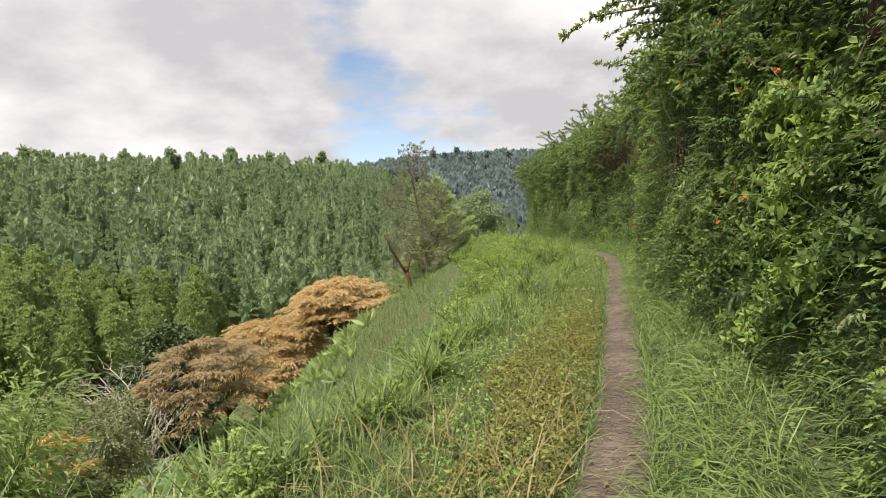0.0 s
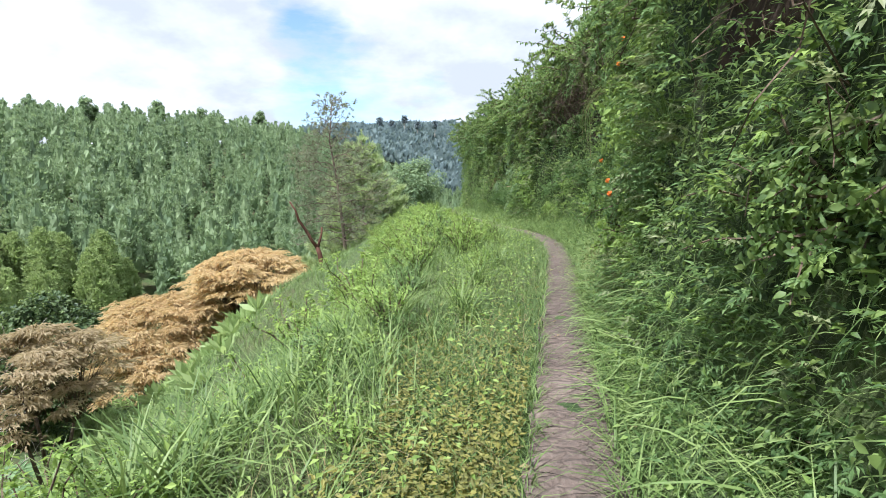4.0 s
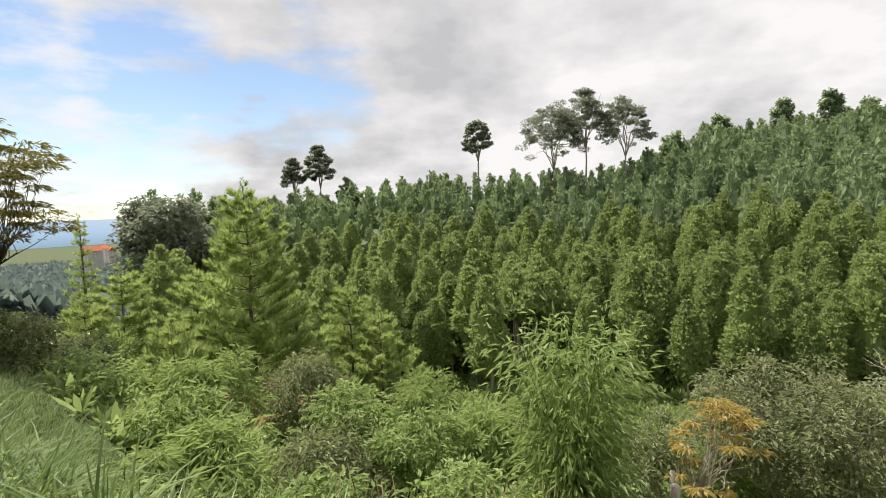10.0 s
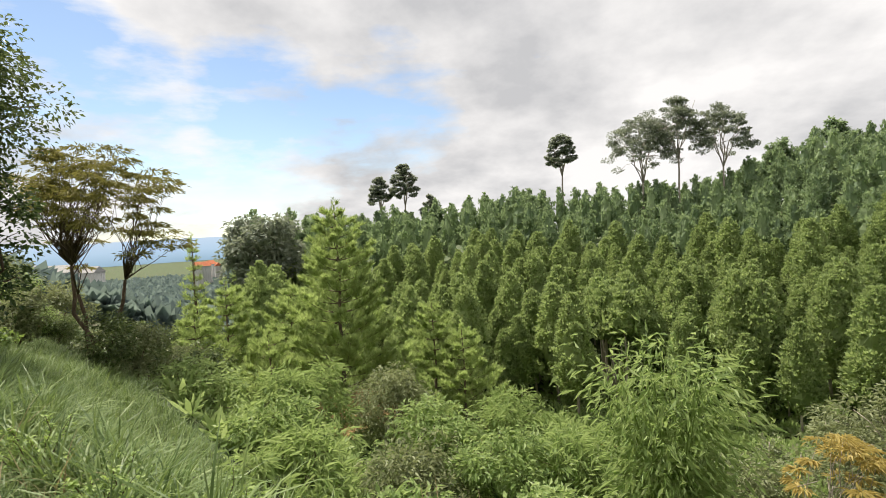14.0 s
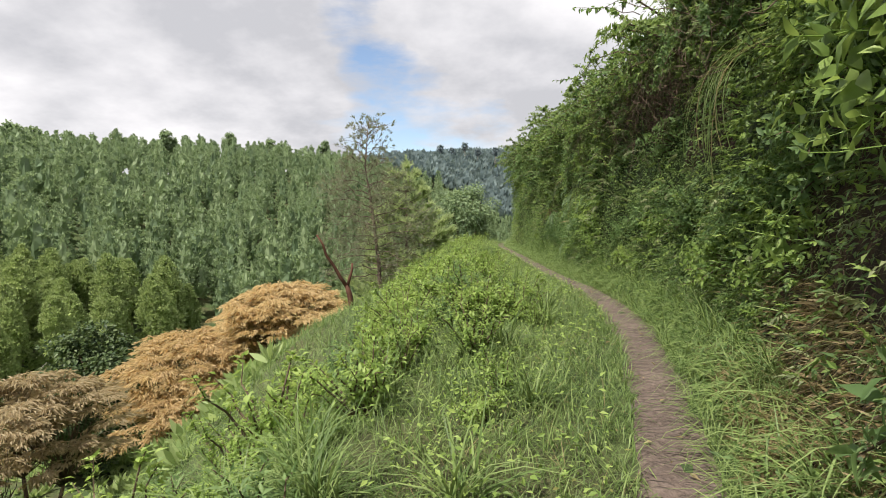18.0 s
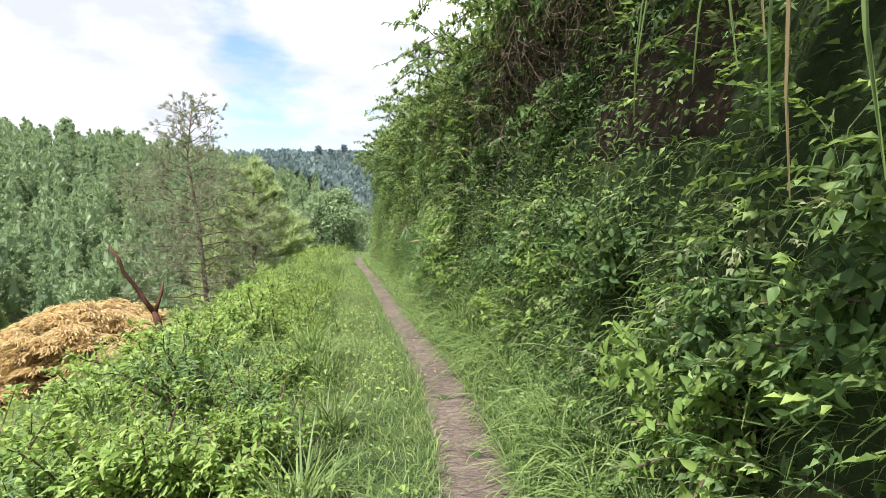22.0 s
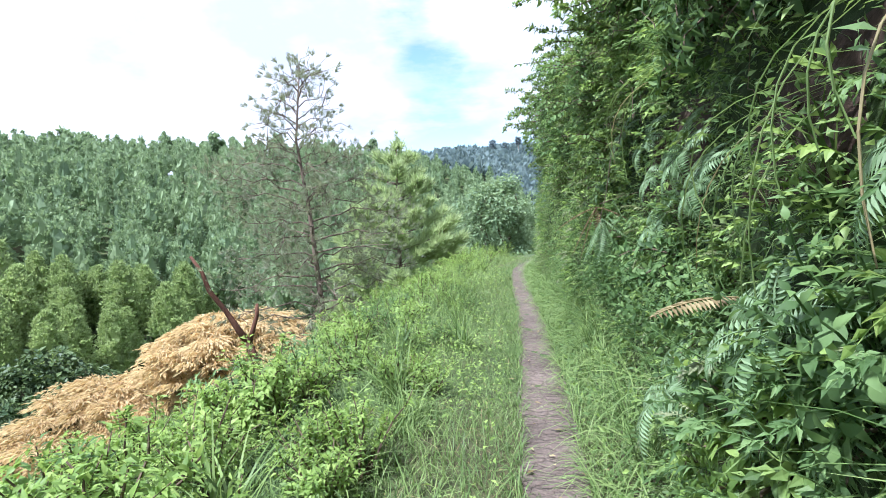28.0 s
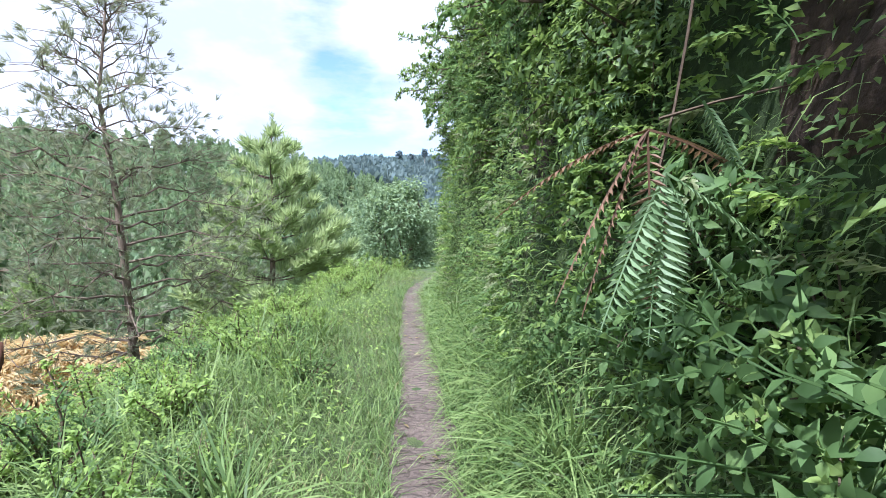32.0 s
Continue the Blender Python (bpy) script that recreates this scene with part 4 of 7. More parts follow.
def eucalypt(seed, h, clumps, spread):
    """A tall bare pale trunk that forks high up, and an open domed crown of small flat clumps."""
    r = np.random.default_rng(seed)
    wood, green = Soup(), Soup()
    fork = np.array([0.3, 0.1, h * 0.46])
    tube(wood, crooked((0, 0, -1), fork, 7, 0.008), (0.36, 0.24, 0.2), 7)
    limbs = []
    for k in range(6):
        a = k * 1.05 + r.random()
        e = np.array([math.cos(a) * spread * 0.62, math.sin(a) * spread * 0.62, h * (0.78 + 0.16 * r.random())])
        p = crooked(fork, e, 7, 0.04, 0.1)
        limbs.append(p)
        tube(wood, p, (0.15, 0.05), 5)
    p = crooked(fork, (0.2, 0, h * 0.95), 7, 0.02)
    limbs.append(p)
    tube(wood, p, (0.18, 0.05), 5)
    ends = np.concatenate(limbs)
    cen = []
    for k in range(clumps):
        a, q = r.random() * 6.283, math.sqrt(r.random())
        dome = math.sqrt(max(0.0, 1 - (0.96 * q) ** 2))
        c = np.array([math.cos(a) * spread * q, math.sin(a) * spread * q, h * (0.5 + 0.48 * dome * (1 - 0.6 * r.random() ** 1.8))])
        cen.append(c)
        near = ends[np.argmin(((ends - c) ** 2).sum(1) + 3 * np.maximum(ends[:, 2] - c[2], 0))]
        tube(wood, crooked(near, c, 4, 0.06), (0.055, 0.02), 3)
    clumped(green, r, cen, spread * (0.1 + 0.13 * r.random(clumps)), 120, 0.5, 0.26, 0.45)
    return wood, green


EUCS = ((-135.9, 34.2, 32.5, 30, 34), (-137.2, 25.9, 31.0, 36, 36), (-133.7, 43.5, 29.5, 29, 30), (-138.5, 6.2, 27.0, 22, 30), (-131.8, -35.5, 22.0, 22, 32), (-129.7, -41.6, 18.6, 18, 24), (-133.7, -29.2, 13.2, 14, 12))
for k, (x, y, top, h, n) in enumerate(EUCS):
    w, g = eucalypt(70 + k, h, int(n * 2.4), h * (0.23 if k < 3 else 0.17))
    tree("eucalyptus_tree", x, y, w, g, M_PALE, M_EUC, "tall eucalyptus with a pale bare trunk and open clumped crown", "eucalyptus trees on the skyline", z=top - h)

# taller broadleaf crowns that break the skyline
# distance haze is painted into the far trees' pale leaf colour
M_HAZE = leaf_mat("haze_tinted_far_leaves", (0.16, 0.2, 0.17), (0.24, 0.3, 0.25), (0.34, 0.4, 0.33), 0.7, 0.5, 0.1)
rw, rg = round_tree(25, 17, 0.3, 5.0, 3.0, 5.4, 46, 60, 0.8, 0.95)
hw, hg = round_tree(26, 17, 0.3, 5.0, 3.4, 4.6, 46, 60, 0.8, 0.95)
proto = far_proto = None
for az, el, d in ((61, 9.3, 196), (57.5, 9.4, 200), (54.8, 8.6, 203), (52.2, 8.9, 206), (45.5, 8.8, 212), (38.2, 8.6, 226), (34.0, 8.5, 240), (28.4, 8.7, 262), (24.4, 8.2, 272), (19.0, 8.3, 300), (11.5, 7.9, 400), (6.5, 8.6, 430), (5.2, 8.3, 430), (3.8, 8.8, 440), (2.4, 8.2, 440), (0.5, 8.2, 450), (-2, 8.0, 470), (70.5, 7.4, 160), (66.0, 8.3, 180), (104, 3.4, 128), (118, 3.2, 122)):
    x, y = EYE[0] - math.sin(radians(az)) * d, EYE[1] + math.cos(radians(az)) * d
    top = 1.5 + d * math.tan(radians(el - (0.8 if d > 395 else 0.2 + 0.3 * math.sin(az * 5.3))))
    m = Matrix.Translation((x, y, top - 17.0 * (0.9 if d > 395 else 1))) @ pose(0, 0, 0, 0, 0, az * 37) @ Matrix.Scale(0.9 if d > 395 else 1, 4)
    if proto is None:
        proto = tree("broadleaf_tree", x, y, rw, rg, M_BRANCH, M_PINE_FAR, "dark broadleaf tree standing above the ridge line", "trees on the ridge line", z=top - 17)
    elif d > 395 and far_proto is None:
        far_proto = tree("broadleaf_tree", x, y, hw, hg, M_TWIG, M_HAZE, "distant ridge tree with haze painted into its blue-green leaves", "trees on the distant ridge", z=top - 15.3, size=0.9)
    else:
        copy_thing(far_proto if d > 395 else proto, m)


# snapped forked trunk
def forked_snag():
    s = Soup()
    tube(s, np.array([(0.12, 0.1, -0.9), (0.05, 0.05, 0), (0.0, 0.0, 0.45), (-0.12, 0, 0.85)]), (0.15, 0.13, 0.11), 9, 0.06)
    tube(s, np.array([(-0.1, 0, 0.78), (-0.4, -0.05, 1.25), (-0.62, -0.2, 1.75), (-0.95, -0.4, 2.35), (-1.05, -0.5, 2.85), (-1.3, -0.6, 3.3)]), (0.1, 0.075, 0.06, 0.04), 8, 0.07)
    tube(s, np.array([(-0.08, 0, 0.8), (0.02, 0.05, 1.2), (0.12, 0.12, 1.55), (0.16, 0.1, 1.9)]), (0.08, 0.06, 0.045), 8, 0.07)
    return s


snag = thing("dead_tree", -5.5, 32.1, -2.65, "snapped reddish brown forked dead tree trunk", "dead tree")
part("trunk", forked_snag(), M_DEAD, snag, smooth=True)


def leaning_stump():
    """A pale broken trunk below the yellow tree."""
    z = float(land(-9.8, 11.0))
    ob = thing("tree_stump", -9.8, 11.0, z, "pale broken leaning tree stump on the slope", "tree stump")
    s = Soup()
    tube(s, crooked((0.1, 0, -0.4), (-0.35, 0.1, -4.9 - z), 7, 0.03), (0.17, 0.13, 0.11), 9, 0.07)
    tube(s, crooked((-0.3, 0.08, -5.5 - z), (-0.75, 0.2, -4.75 - z), 5, 0.04), (0.08, 0.05), 7, 0.07)
    part("trunk", s, M_PALE, ob, smooth=True)


leaning_stump()


# bamboo, bananas, brush
def bamboo(seed, h, stems, spread):
    r = np.random.default_rng(seed)
    wood, green = Soup(), Soup()
    at, ax = [], []
    for k in range(stems):
        a, l = r.random() * 6.283, spread * (0.3 + 0.7 * r.random())
        hh = h * (0.6 + 0.4 * r.random())
        p = np.array([(math.cos(a) * (0.2 + l * t ** 2.2), math.sin(a) * (0.2 + l * t ** 2.2), hh * (t - 0.18 * t ** 3)) for t in np.linspace(0, 1, 9)])
        tube(wood, p, (0.03, 0.008), 5)
        for j in range(140):
            t = 0.2 + 0.8 * r.random()
            b = np.array([np.interp(t, np.linspace(0, 1, 9), p[:, i]) for i in range(3)])
            o = r.normal(size=3) * (0.5, 0.5, 0.45)
            at.append(b + o)
            ax.append(o * 0.8 + r.normal(size=3) * 0.25 + np.array([math.cos(a) * 0.25, math.sin(a) * 0.25, -0.22]))
    at, ax = np.array(at), np.array(ax)
    n = len(at)
    green.place(leaf_shape(0.1, 0.03, 0.3, False), frames_of(ax, np.array([0, 0, 1.0]) + r.normal(size=(n, 3)) * 0.5) * (0.2 + 0.24 * r.random(n))[:, None, None], at)
    return wood, green


bw, bg_ = bamboo(3, 11.5, 60, 1.9)
clump = tree("bamboo_clump", -10.3, 8.9, bw, bg_, M_BAMBOO, M_BAMBOO, "arching clump of feathery green bamboo", "bamboo below the path", z=-8.9, category="bamboo", size=0.84)
for c in clump.children:
    if c.name.startswith("trunk"):
        tagged(c, kind="stuff")
for x, y, top, turn in ((-20.6, 5.6, -5.4, 80), (-22.5, 8.6, -6.8, 280), (-21, 0.4, -6.6, 20)):
    copy_thing(clump, Matrix.Translation((x, y, top - 9.6)) @ pose(0, 0, 0, 0, 0, turn))


def banana(seed):
    r = np.random.default_rng(seed)
    wood, green = Soup(), Soup()
    tube(wood, crooked((0, 0, -0.3), (0.1, 0, 1.1), 4, 0.03), (0.12, 0.08), 8)
    for k in range(8):
        a, l = k * 2.4, 1.6 + 0.5 * r.random()
        rise = 0.5 + 0.5 * r.random()
        ts = np.linspace(0, 1, 8)
        mid = np.stack([0.1 + np.cos(a) * l * ts, np.sin(a) * l * ts, 1.0 + l * (rise * ts - (0.6 + rise * 0.5) * ts ** 2.2)], -1)
        side = np.array([-math.sin(a), math.cos(a), 0.0])
        half = 0.24 * np.sin(np.clip(ts * 1.05 + 0.02, 0, 1) * math.pi) ** 0.5
        v = np.concatenate([mid, mid + side * half[:, None] + (0, 0, 0.06), mid - side * half[:, None] + (0, 0, 0.06)])
        f = []
        for i in range(7):
            f += [(i, i + 1, i + 9), (i, i + 9, i + 8), (i, i + 16, i + 17), (i, i + 17, i + 1)]
        green.add(v, f)
    return wood, green


M_BANANA = leaf_mat("banana_leaves", (0.08, 0.15, 0.04), (0.14, 0.23, 0.07), (0.22, 0.32, 0.11), 0.6, 0.4, 1.0)
bw, bgr = banana(2)
plant = tree("banana_plant", -23.6, 24.6, bw, bgr, M_OLIVE, M_BANANA, "banana plant with broad arching light green leaves", "banana plants in the hollow", category="banana plant")
for k, (x, y) in enumerate(((-23.0, 26.6), (-25.2, 26.0), (-21.8, 28.4), (-19.6, 27.8), (-27.0, 22.4), (-24.6, 34.0))):
    copy_thing(plant, Matrix.Translation((x, y, float(land(x, y)))) @ pose(0, 0, 0, 0, 0, 70 * k + 20) @ Matrix.Scale(0.62 + 0.05 * k, 4))


def slim_stems():
    """Slim pale saplings at the forest's foot."""
    r = np.random.default_rng(8)
    me = None
    for k in range(34):
        x, y = -30 - 9 * r.random(), 14 + 22 * r.random()
        h = 4.5 + 3 * r.random()
        ob = thing("sapling", x, y, float(land(x, y)), "slim pale sapling with a thin tuft of leaves", "tree", "saplings in the hollow", r.random() * 6, h / 6)
        if me is None:
            w, g = Soup(), Soup()
            tube(w, crooked((0, 0, -0.4), (0.2, 0.1, 6), 6, 0.015), (0.07, 0.03), 6)
            clumped(g, r, [(0.2, 0.1, 5.9), (0.6, 0.2, 5.4), (-0.4, 0.3, 5.2), (0.1, -0.5, 5.0)], [0.6, 0.5, 0.5, 0.5], 70, 0.25)
            me = (w.mesh("trunk", M_PALE, True), g.mesh("crown", M_OLIVE))
        for nm, d in zip(("trunk", "crown"), me):
            c = new(nm, d)
            c.parent = ob


slim_stems()


def brush():
    """Low scrub that covers the lower slope and the valley's floor."""
    r = np.random.default_rng(31)
    g = Soup()
    n = 26000
    az, d = r.uniform(8, 132, n), 15 + 60 * r.random(n) ** 0.8
    x, y = EYE[0] - np.sin(np.radians(az)) * d, EYE[1] + np.cos(np.radians(az)) * d
    keep = (x - path_x(y) < -9.5) & (wave(x, y, 0.22) + 0.5 * wave(x, y, 0.7) + 0.35 * r.normal(size=n) > np.where((az > 18) & (az < 66), 0.35, -0.55))
    x, y = x[keep], y[keep]
    n = len(x)
    lump = 0.55 * np.maximum(wave(x, y, 0.9), 0) + 0.5 * np.maximum(wave(x, y, 0.31, 2), 0)
    at = np.stack([x, y, land(x, y) + 1.3 * lump * r.random(n)], -1)
    m = frames_of(np.array([0, 0, 1.0]) + r.normal(size=(n, 3)) * 0.55, r.normal(size=(n, 3))) * (0.55 + 0.6 * r.random(n))[:, None, None]
    for k in range(3):
        g.place(tuft_shape(9, 0.12, 1.1, 200 + k), m[k::3], at[k::3])
    tagged(part("scrub", g, M_BAMBOO), "tangled green scrub on the lower slope and valley floor", "scrub", kind="stuff")


brush()


# ---------------------------------------------------------------- trees and house where the path comes from
M_TREELEAF = leaf_mat("broad_tree_leaves", (0.032, 0.056, 0.014), (0.08, 0.12, 0.03), (0.19, 0.235, 0.065), 0.4, 0.3, 0.5)
rw, rg = round_tree(33, 9.9, 0.13, 2.2, 3.7, 3.8, 170, 190, 0.125, 0.62, lean=(0.2, -0.2), w=0.3, forks=8)
tree("broadleaf_tree", -5.5, -6.2, rw, rg, M_BRANCH, M_TREELEAF, "spreading dark green broadleaf tree with forked trunk beside the path")
rw, rg = round_tree(34, 5.4, 0.07, 1.2, 1.3, 2.2, 46, 60, 0.15, 0.5, w=0.33, forks=4)
tree("broadleaf_tree", -7.6, -6.3, rw, rg, M_BRANCH, M_DARKLEAF, "slim dark young tree with sparse leaves")
rw, rg = umbrella_tree(37, 9.6, 3.1, 130, 110, 0.18, 3)
tree("broadleaf_tree", -15.2, -11.4, rw, rg, M_BRANCH, M_TIER, "airy tree with tiered yellowish-green foliage on thin stems", z=-3.6)
for k, (x, y, s_) in enumerate(((-11.4, -7.2, 0.6), (-13.6, -8.2, 0.7), (-16.6, -8.0, 0.8), (-10.6, -9.5, 0.6), (-19, -13, 0.9))):
    rw, rg = round_tree(36 + k, 3.4, 0.05, 0.4, 1.5, 1.5, 36, 90, 0.17, 0.5)
    tree("bush", x, y, rw, rg, M_BRANCH, M_OLIVE if k % 2 else M_TREELEAF, "leafy green bush on the slope below the path", "bushes on the slope", size=s_, category="bush")


def yard_bushes():
    """Bushes and small trees on the slope between the path and the house."""
    r = np.random.default_rng(47)
    kinds = []
    for k, mat in enumerate((M_TREELEAF, M_OLIVE, M_BAMBOO)):
        w, g = round_tree(150 + k, 4.0, 0.06, 0.3, 1.9, 1.9, 60, 80, 0.2, 0.6, w=0.25)
        kinds.append((w.mesh("trunk", M_BRANCH, True), g.mesh("crown", mat)))
    for k, (x, y) in enumerate(((-2.2, -13.5), (-3.0, -17), (-4.8, -21), (-6.0, -25), (-8.2, -29.5), (-10.4, -34), (-6.8, -31), (-3.2, -23))):
        ob = thing("bush", x, y, float(land(x, y)) - 0.3, "rounded leafy bush on the bank near the house", "bush", "bushes near the house", k * 1.9, 0.6 + 0.07 * k)
        for nm, me in zip(("trunk", "crown"), kinds[k % 3]):
            c = new(nm, me)
            c.parent = ob
    for k in range(30):
        x, y = (-9.5 - 13 * r.random(), -13 - 16 * r.random()) if k % 3 else (-13 - 16 * r.random(), -24 - 22 * r.random())
        if x > path_x(y) - 3.0:
            continue
        ob = thing("bush", x, y, float(land(x, y)) - 0.2, "rounded leafy bush on the slope near the house", "bush", "bushes near the house", r.random() * 6.28, 0.45 + 0.5 * r.random())
        for nm, me in zip(("trunk", "crown"), kinds[int(r.integers(3))]):
            c = new(nm, me)
            c.parent = ob


yard_bushes()


def plaster_mat():
    m, nt, bsdf, out = node_mat("stained_plaster")
    a, b = noise_tex(nt, 0.7, 6), noise_tex(nt, 7, 5, 0.7)
    mp, tc = nt.nodes.new("ShaderNodeMapping"), nt.nodes.new("ShaderNodeTexCoord")
    mp.inputs["Scale"].default_value = (2.2, 2.2, 0.35)
    nt.links.new(tc.outputs["Object"], mp.inputs[0])
    nt.links.new(mp.outputs[0], a.inputs["Vector"])
    fac = math_node(nt, "ADD", math_node(nt, "MULTIPLY", a.outputs[0], 0.65), math_node(nt, "MULTIPLY", b.outputs[0], 0.35))
    nt.links.new(ramp(nt, fac, [(0.34, (0.22, 0.21, 0.19)), (0.44, (0.6, 0.58, 0.55)), (0.66, (0.8, 0.78, 0.75))]), bsdf.inputs["Base Color"])
    bsdf.inputs["Roughness"].default_value = 0.9
    return m


M_PLASTER = plaster_mat()
M_TIN = rough_mat("weathered_roof_sheet", [(0.3, (0.2, 0.19, 0.18)), (0.6, (0.38, 0.37, 0.36)), (0.8, (0.5, 0.49, 0.47))], 2, 12, 0.6, 0.2)
M_TILE = rough_mat("red_roof_tiles", [(0.3, (0.32, 0.09, 0.05)), (0.6, (0.5, 0.17, 0.08)), (0.8, (0.62, 0.26, 0.13))], 2, 14, 0.8, 0.3)
# near-black colour: the shade inside shed and doorway is painted on
M_VOID = rough_mat("painted_dark_interior", [(0.3, (0.02, 0.02, 0.02)), (0.7, (0.05, 0.05, 0.05))], 2, 10)
M_RAIL = rough_mat("painted_rail", [(0.3, (0.45, 0.45, 0.44)), (0.7, (0.65, 0.65, 0.63))], 3, 20, 0.5)


def hill_house():
    """A plastered retaining wall, an open shed at its end, and a storey with a railed terrace above."""
    ob = thing("house", -16.0, -38.5, 1.9, "whitewashed stained hillside house with open shed and terrace", "house", turn=radians(-21))
    w = Soup()
    box(w, (-2.4, -0.3, -2.0), (4.6, 0.0, 2.9))
    box(w, (-2.4, -0.02, 2.9), (4.6, 0.12, 3.02))
    part("wall", w, M_PLASTER, ob, "whitewashed wall streaked with black stains")
    part("shed_wall", box(Soup(), (-5.2, -0.3, -2.0), (-2.4, -0.02, 0.7)), M_PLASTER, ob)
    part("back_wall", box(Soup(), (-5.1, -3.0, 0.7), (-2.5, -2.8, 2.0)), M_VOID, ob)
    for x in (-5.2, -3.9, -2.6):
        part("post", box(Soup(), (x, -0.28, 0.7), (x + 0.14, -0.14, 2.05)), M_PLASTER, ob)
    part("roof", box(Soup(), (-5.7, -3.3, 2.05), (-2.1, 0.4, 2.13)), M_TIN, ob, "flat grey sheet roof")
    b = Soup()
    box(b, (0.2, -6.0, 2.9), (0.7, -1.2, 6.4))
    box(b, (2.1, -6.0, 2.9), (6.6, -1.2, 6.4))
    box(b, (0.7, -6.0, 5.0), (2.1, -1.2, 6.4))
    part("upper_storey", b, M_PLASTER, ob)
    part("dark_door_panel", box(Soup(), (0.7, -1.9, 2.9), (2.1, -1.8, 5.0)), M_VOID, ob, "doorway panel painted near-black for the shade inside")
    part("eave", box(Soup(), (-0.3, -6.4, 6.4), (7.0, -0.6, 6.52)), M_TIN, ob)
    for k in range(8):
        part("rail_post", box(Soup(), (-0.6 + 0.7 * k, -0.1, 3.02), (-0.55 + 0.7 * k, -0.05, 3.8)), M_RAIL, ob)
    for z in (3.4, 3.76):
        part("rail", box(Soup(), (-0.6, -0.1, z), (4.4, -0.05, z + 0.05)), M_RAIL, ob)


hill_house()


def far_houses():
    r = np.random.default_rng(120)
    for k, (az, el, d, wd) in enumerate(((129.0, -0.9, 150, 3.6), (128.2, -0.8, 160, 3.2), (127.5, -1.0, 155, 2.6), (140.5, -1.0, 420, 16), (143, -0.9, 460, 18), (146, -1.2, 400, 14), (138.3, -1.2, 440, 14))):
        x, y = EYE[0] - math.sin(radians(az)) * d, EYE[1] + math.cos(radians(az)) * d
        z = 1.5 + d * math.tan(radians(el))
        ob = thing("house", x, y, z - 3, "distant small house with a tiled gable roof among trees", "house", "distant houses", r.random() * 3)
        part("wall", box(Soup(), (-wd / 2, -wd / 3, -6), (wd / 2, wd / 3, 1.3)), M_PLASTER, ob)
        g = Soup().add([(-wd * 0.55, -wd * 0.4, 1.2), (wd * 0.55, -wd * 0.4, 1.2), (wd * 0.55, wd * 0.4, 1.2), (-wd * 0.55, wd * 0.4, 1.2), (-wd * 0.5, 0, 1.3 + wd * 0.3), (wd * 0.5, 0, 1.3 + wd * 0.3)], [(0, 1, 5), (0, 5, 4), (2, 3, 4), (2, 4, 5), (0, 4, 3), (1, 2, 5), (0, 3, 2), (0, 2, 1)])
        part("roof", g, M_TILE if k < 3 else M_TIN, ob)


far_houses()


# mixed bushes on the slope right below the walker
SLOPE_BUSH = []
for k, (mat, txt, lf, w_) in enumerate(((M_BAMBOO, "leafy bright green thicket on the slope", 0.22, 0.2), (M_OLIVE, "yellowing olive thicket on the slope", 0.2, 0.2), (M_BAMBOO, "reedy green thicket with narrow leaves", 0.34, 0.08))):
    rw, rg = round_tree(130 + k, 3.6, 0.05, 0.2, 1.9, 1.8, 60, 80, lf, 0.55, w=w_)
    SLOPE_BUSH.append((rw.mesh("stems", M_BRANCH, True), rg.mesh("leaves", mat), txt))
for k, (x, y, top) in enumerate(((-13.8, 5.0, -4.6), (-15.8, 7.2, -5.0), (-12.2, 2.4, -4.4), (-15.0, 2.0, -4.2), (-10.6, -0.5, -3.6), (-13.0, -2.2, -3.4), (-16.5, 9.6, -6.0), (-17, 12.4, -6.6), (-9.8, 6.4, -4.6), (-18, 15.5, -8), (-11.5, 9.2, -5.2), (-16.5, -3.5, -3.2), (-19.5, -0.8, -4.2), (-13.5, -6.0, -2.4), (-22.5, 4.0, -6.2), (-8.5, 3.4, -3.9))):
    stems, leaves, txt = SLOPE_BUSH[(0, 2, 1, 0, 2)[k % 5]]
    ob = thing("thicket", x, y, top - 3.3, txt, "bush", "thickets below the path", k * 1.3, 1.0)
    for nm, me in (("stalk", stems), ("leaves", leaves)):
        c = tagged(new(nm, me), kind="stuff")
        c.parent = ob


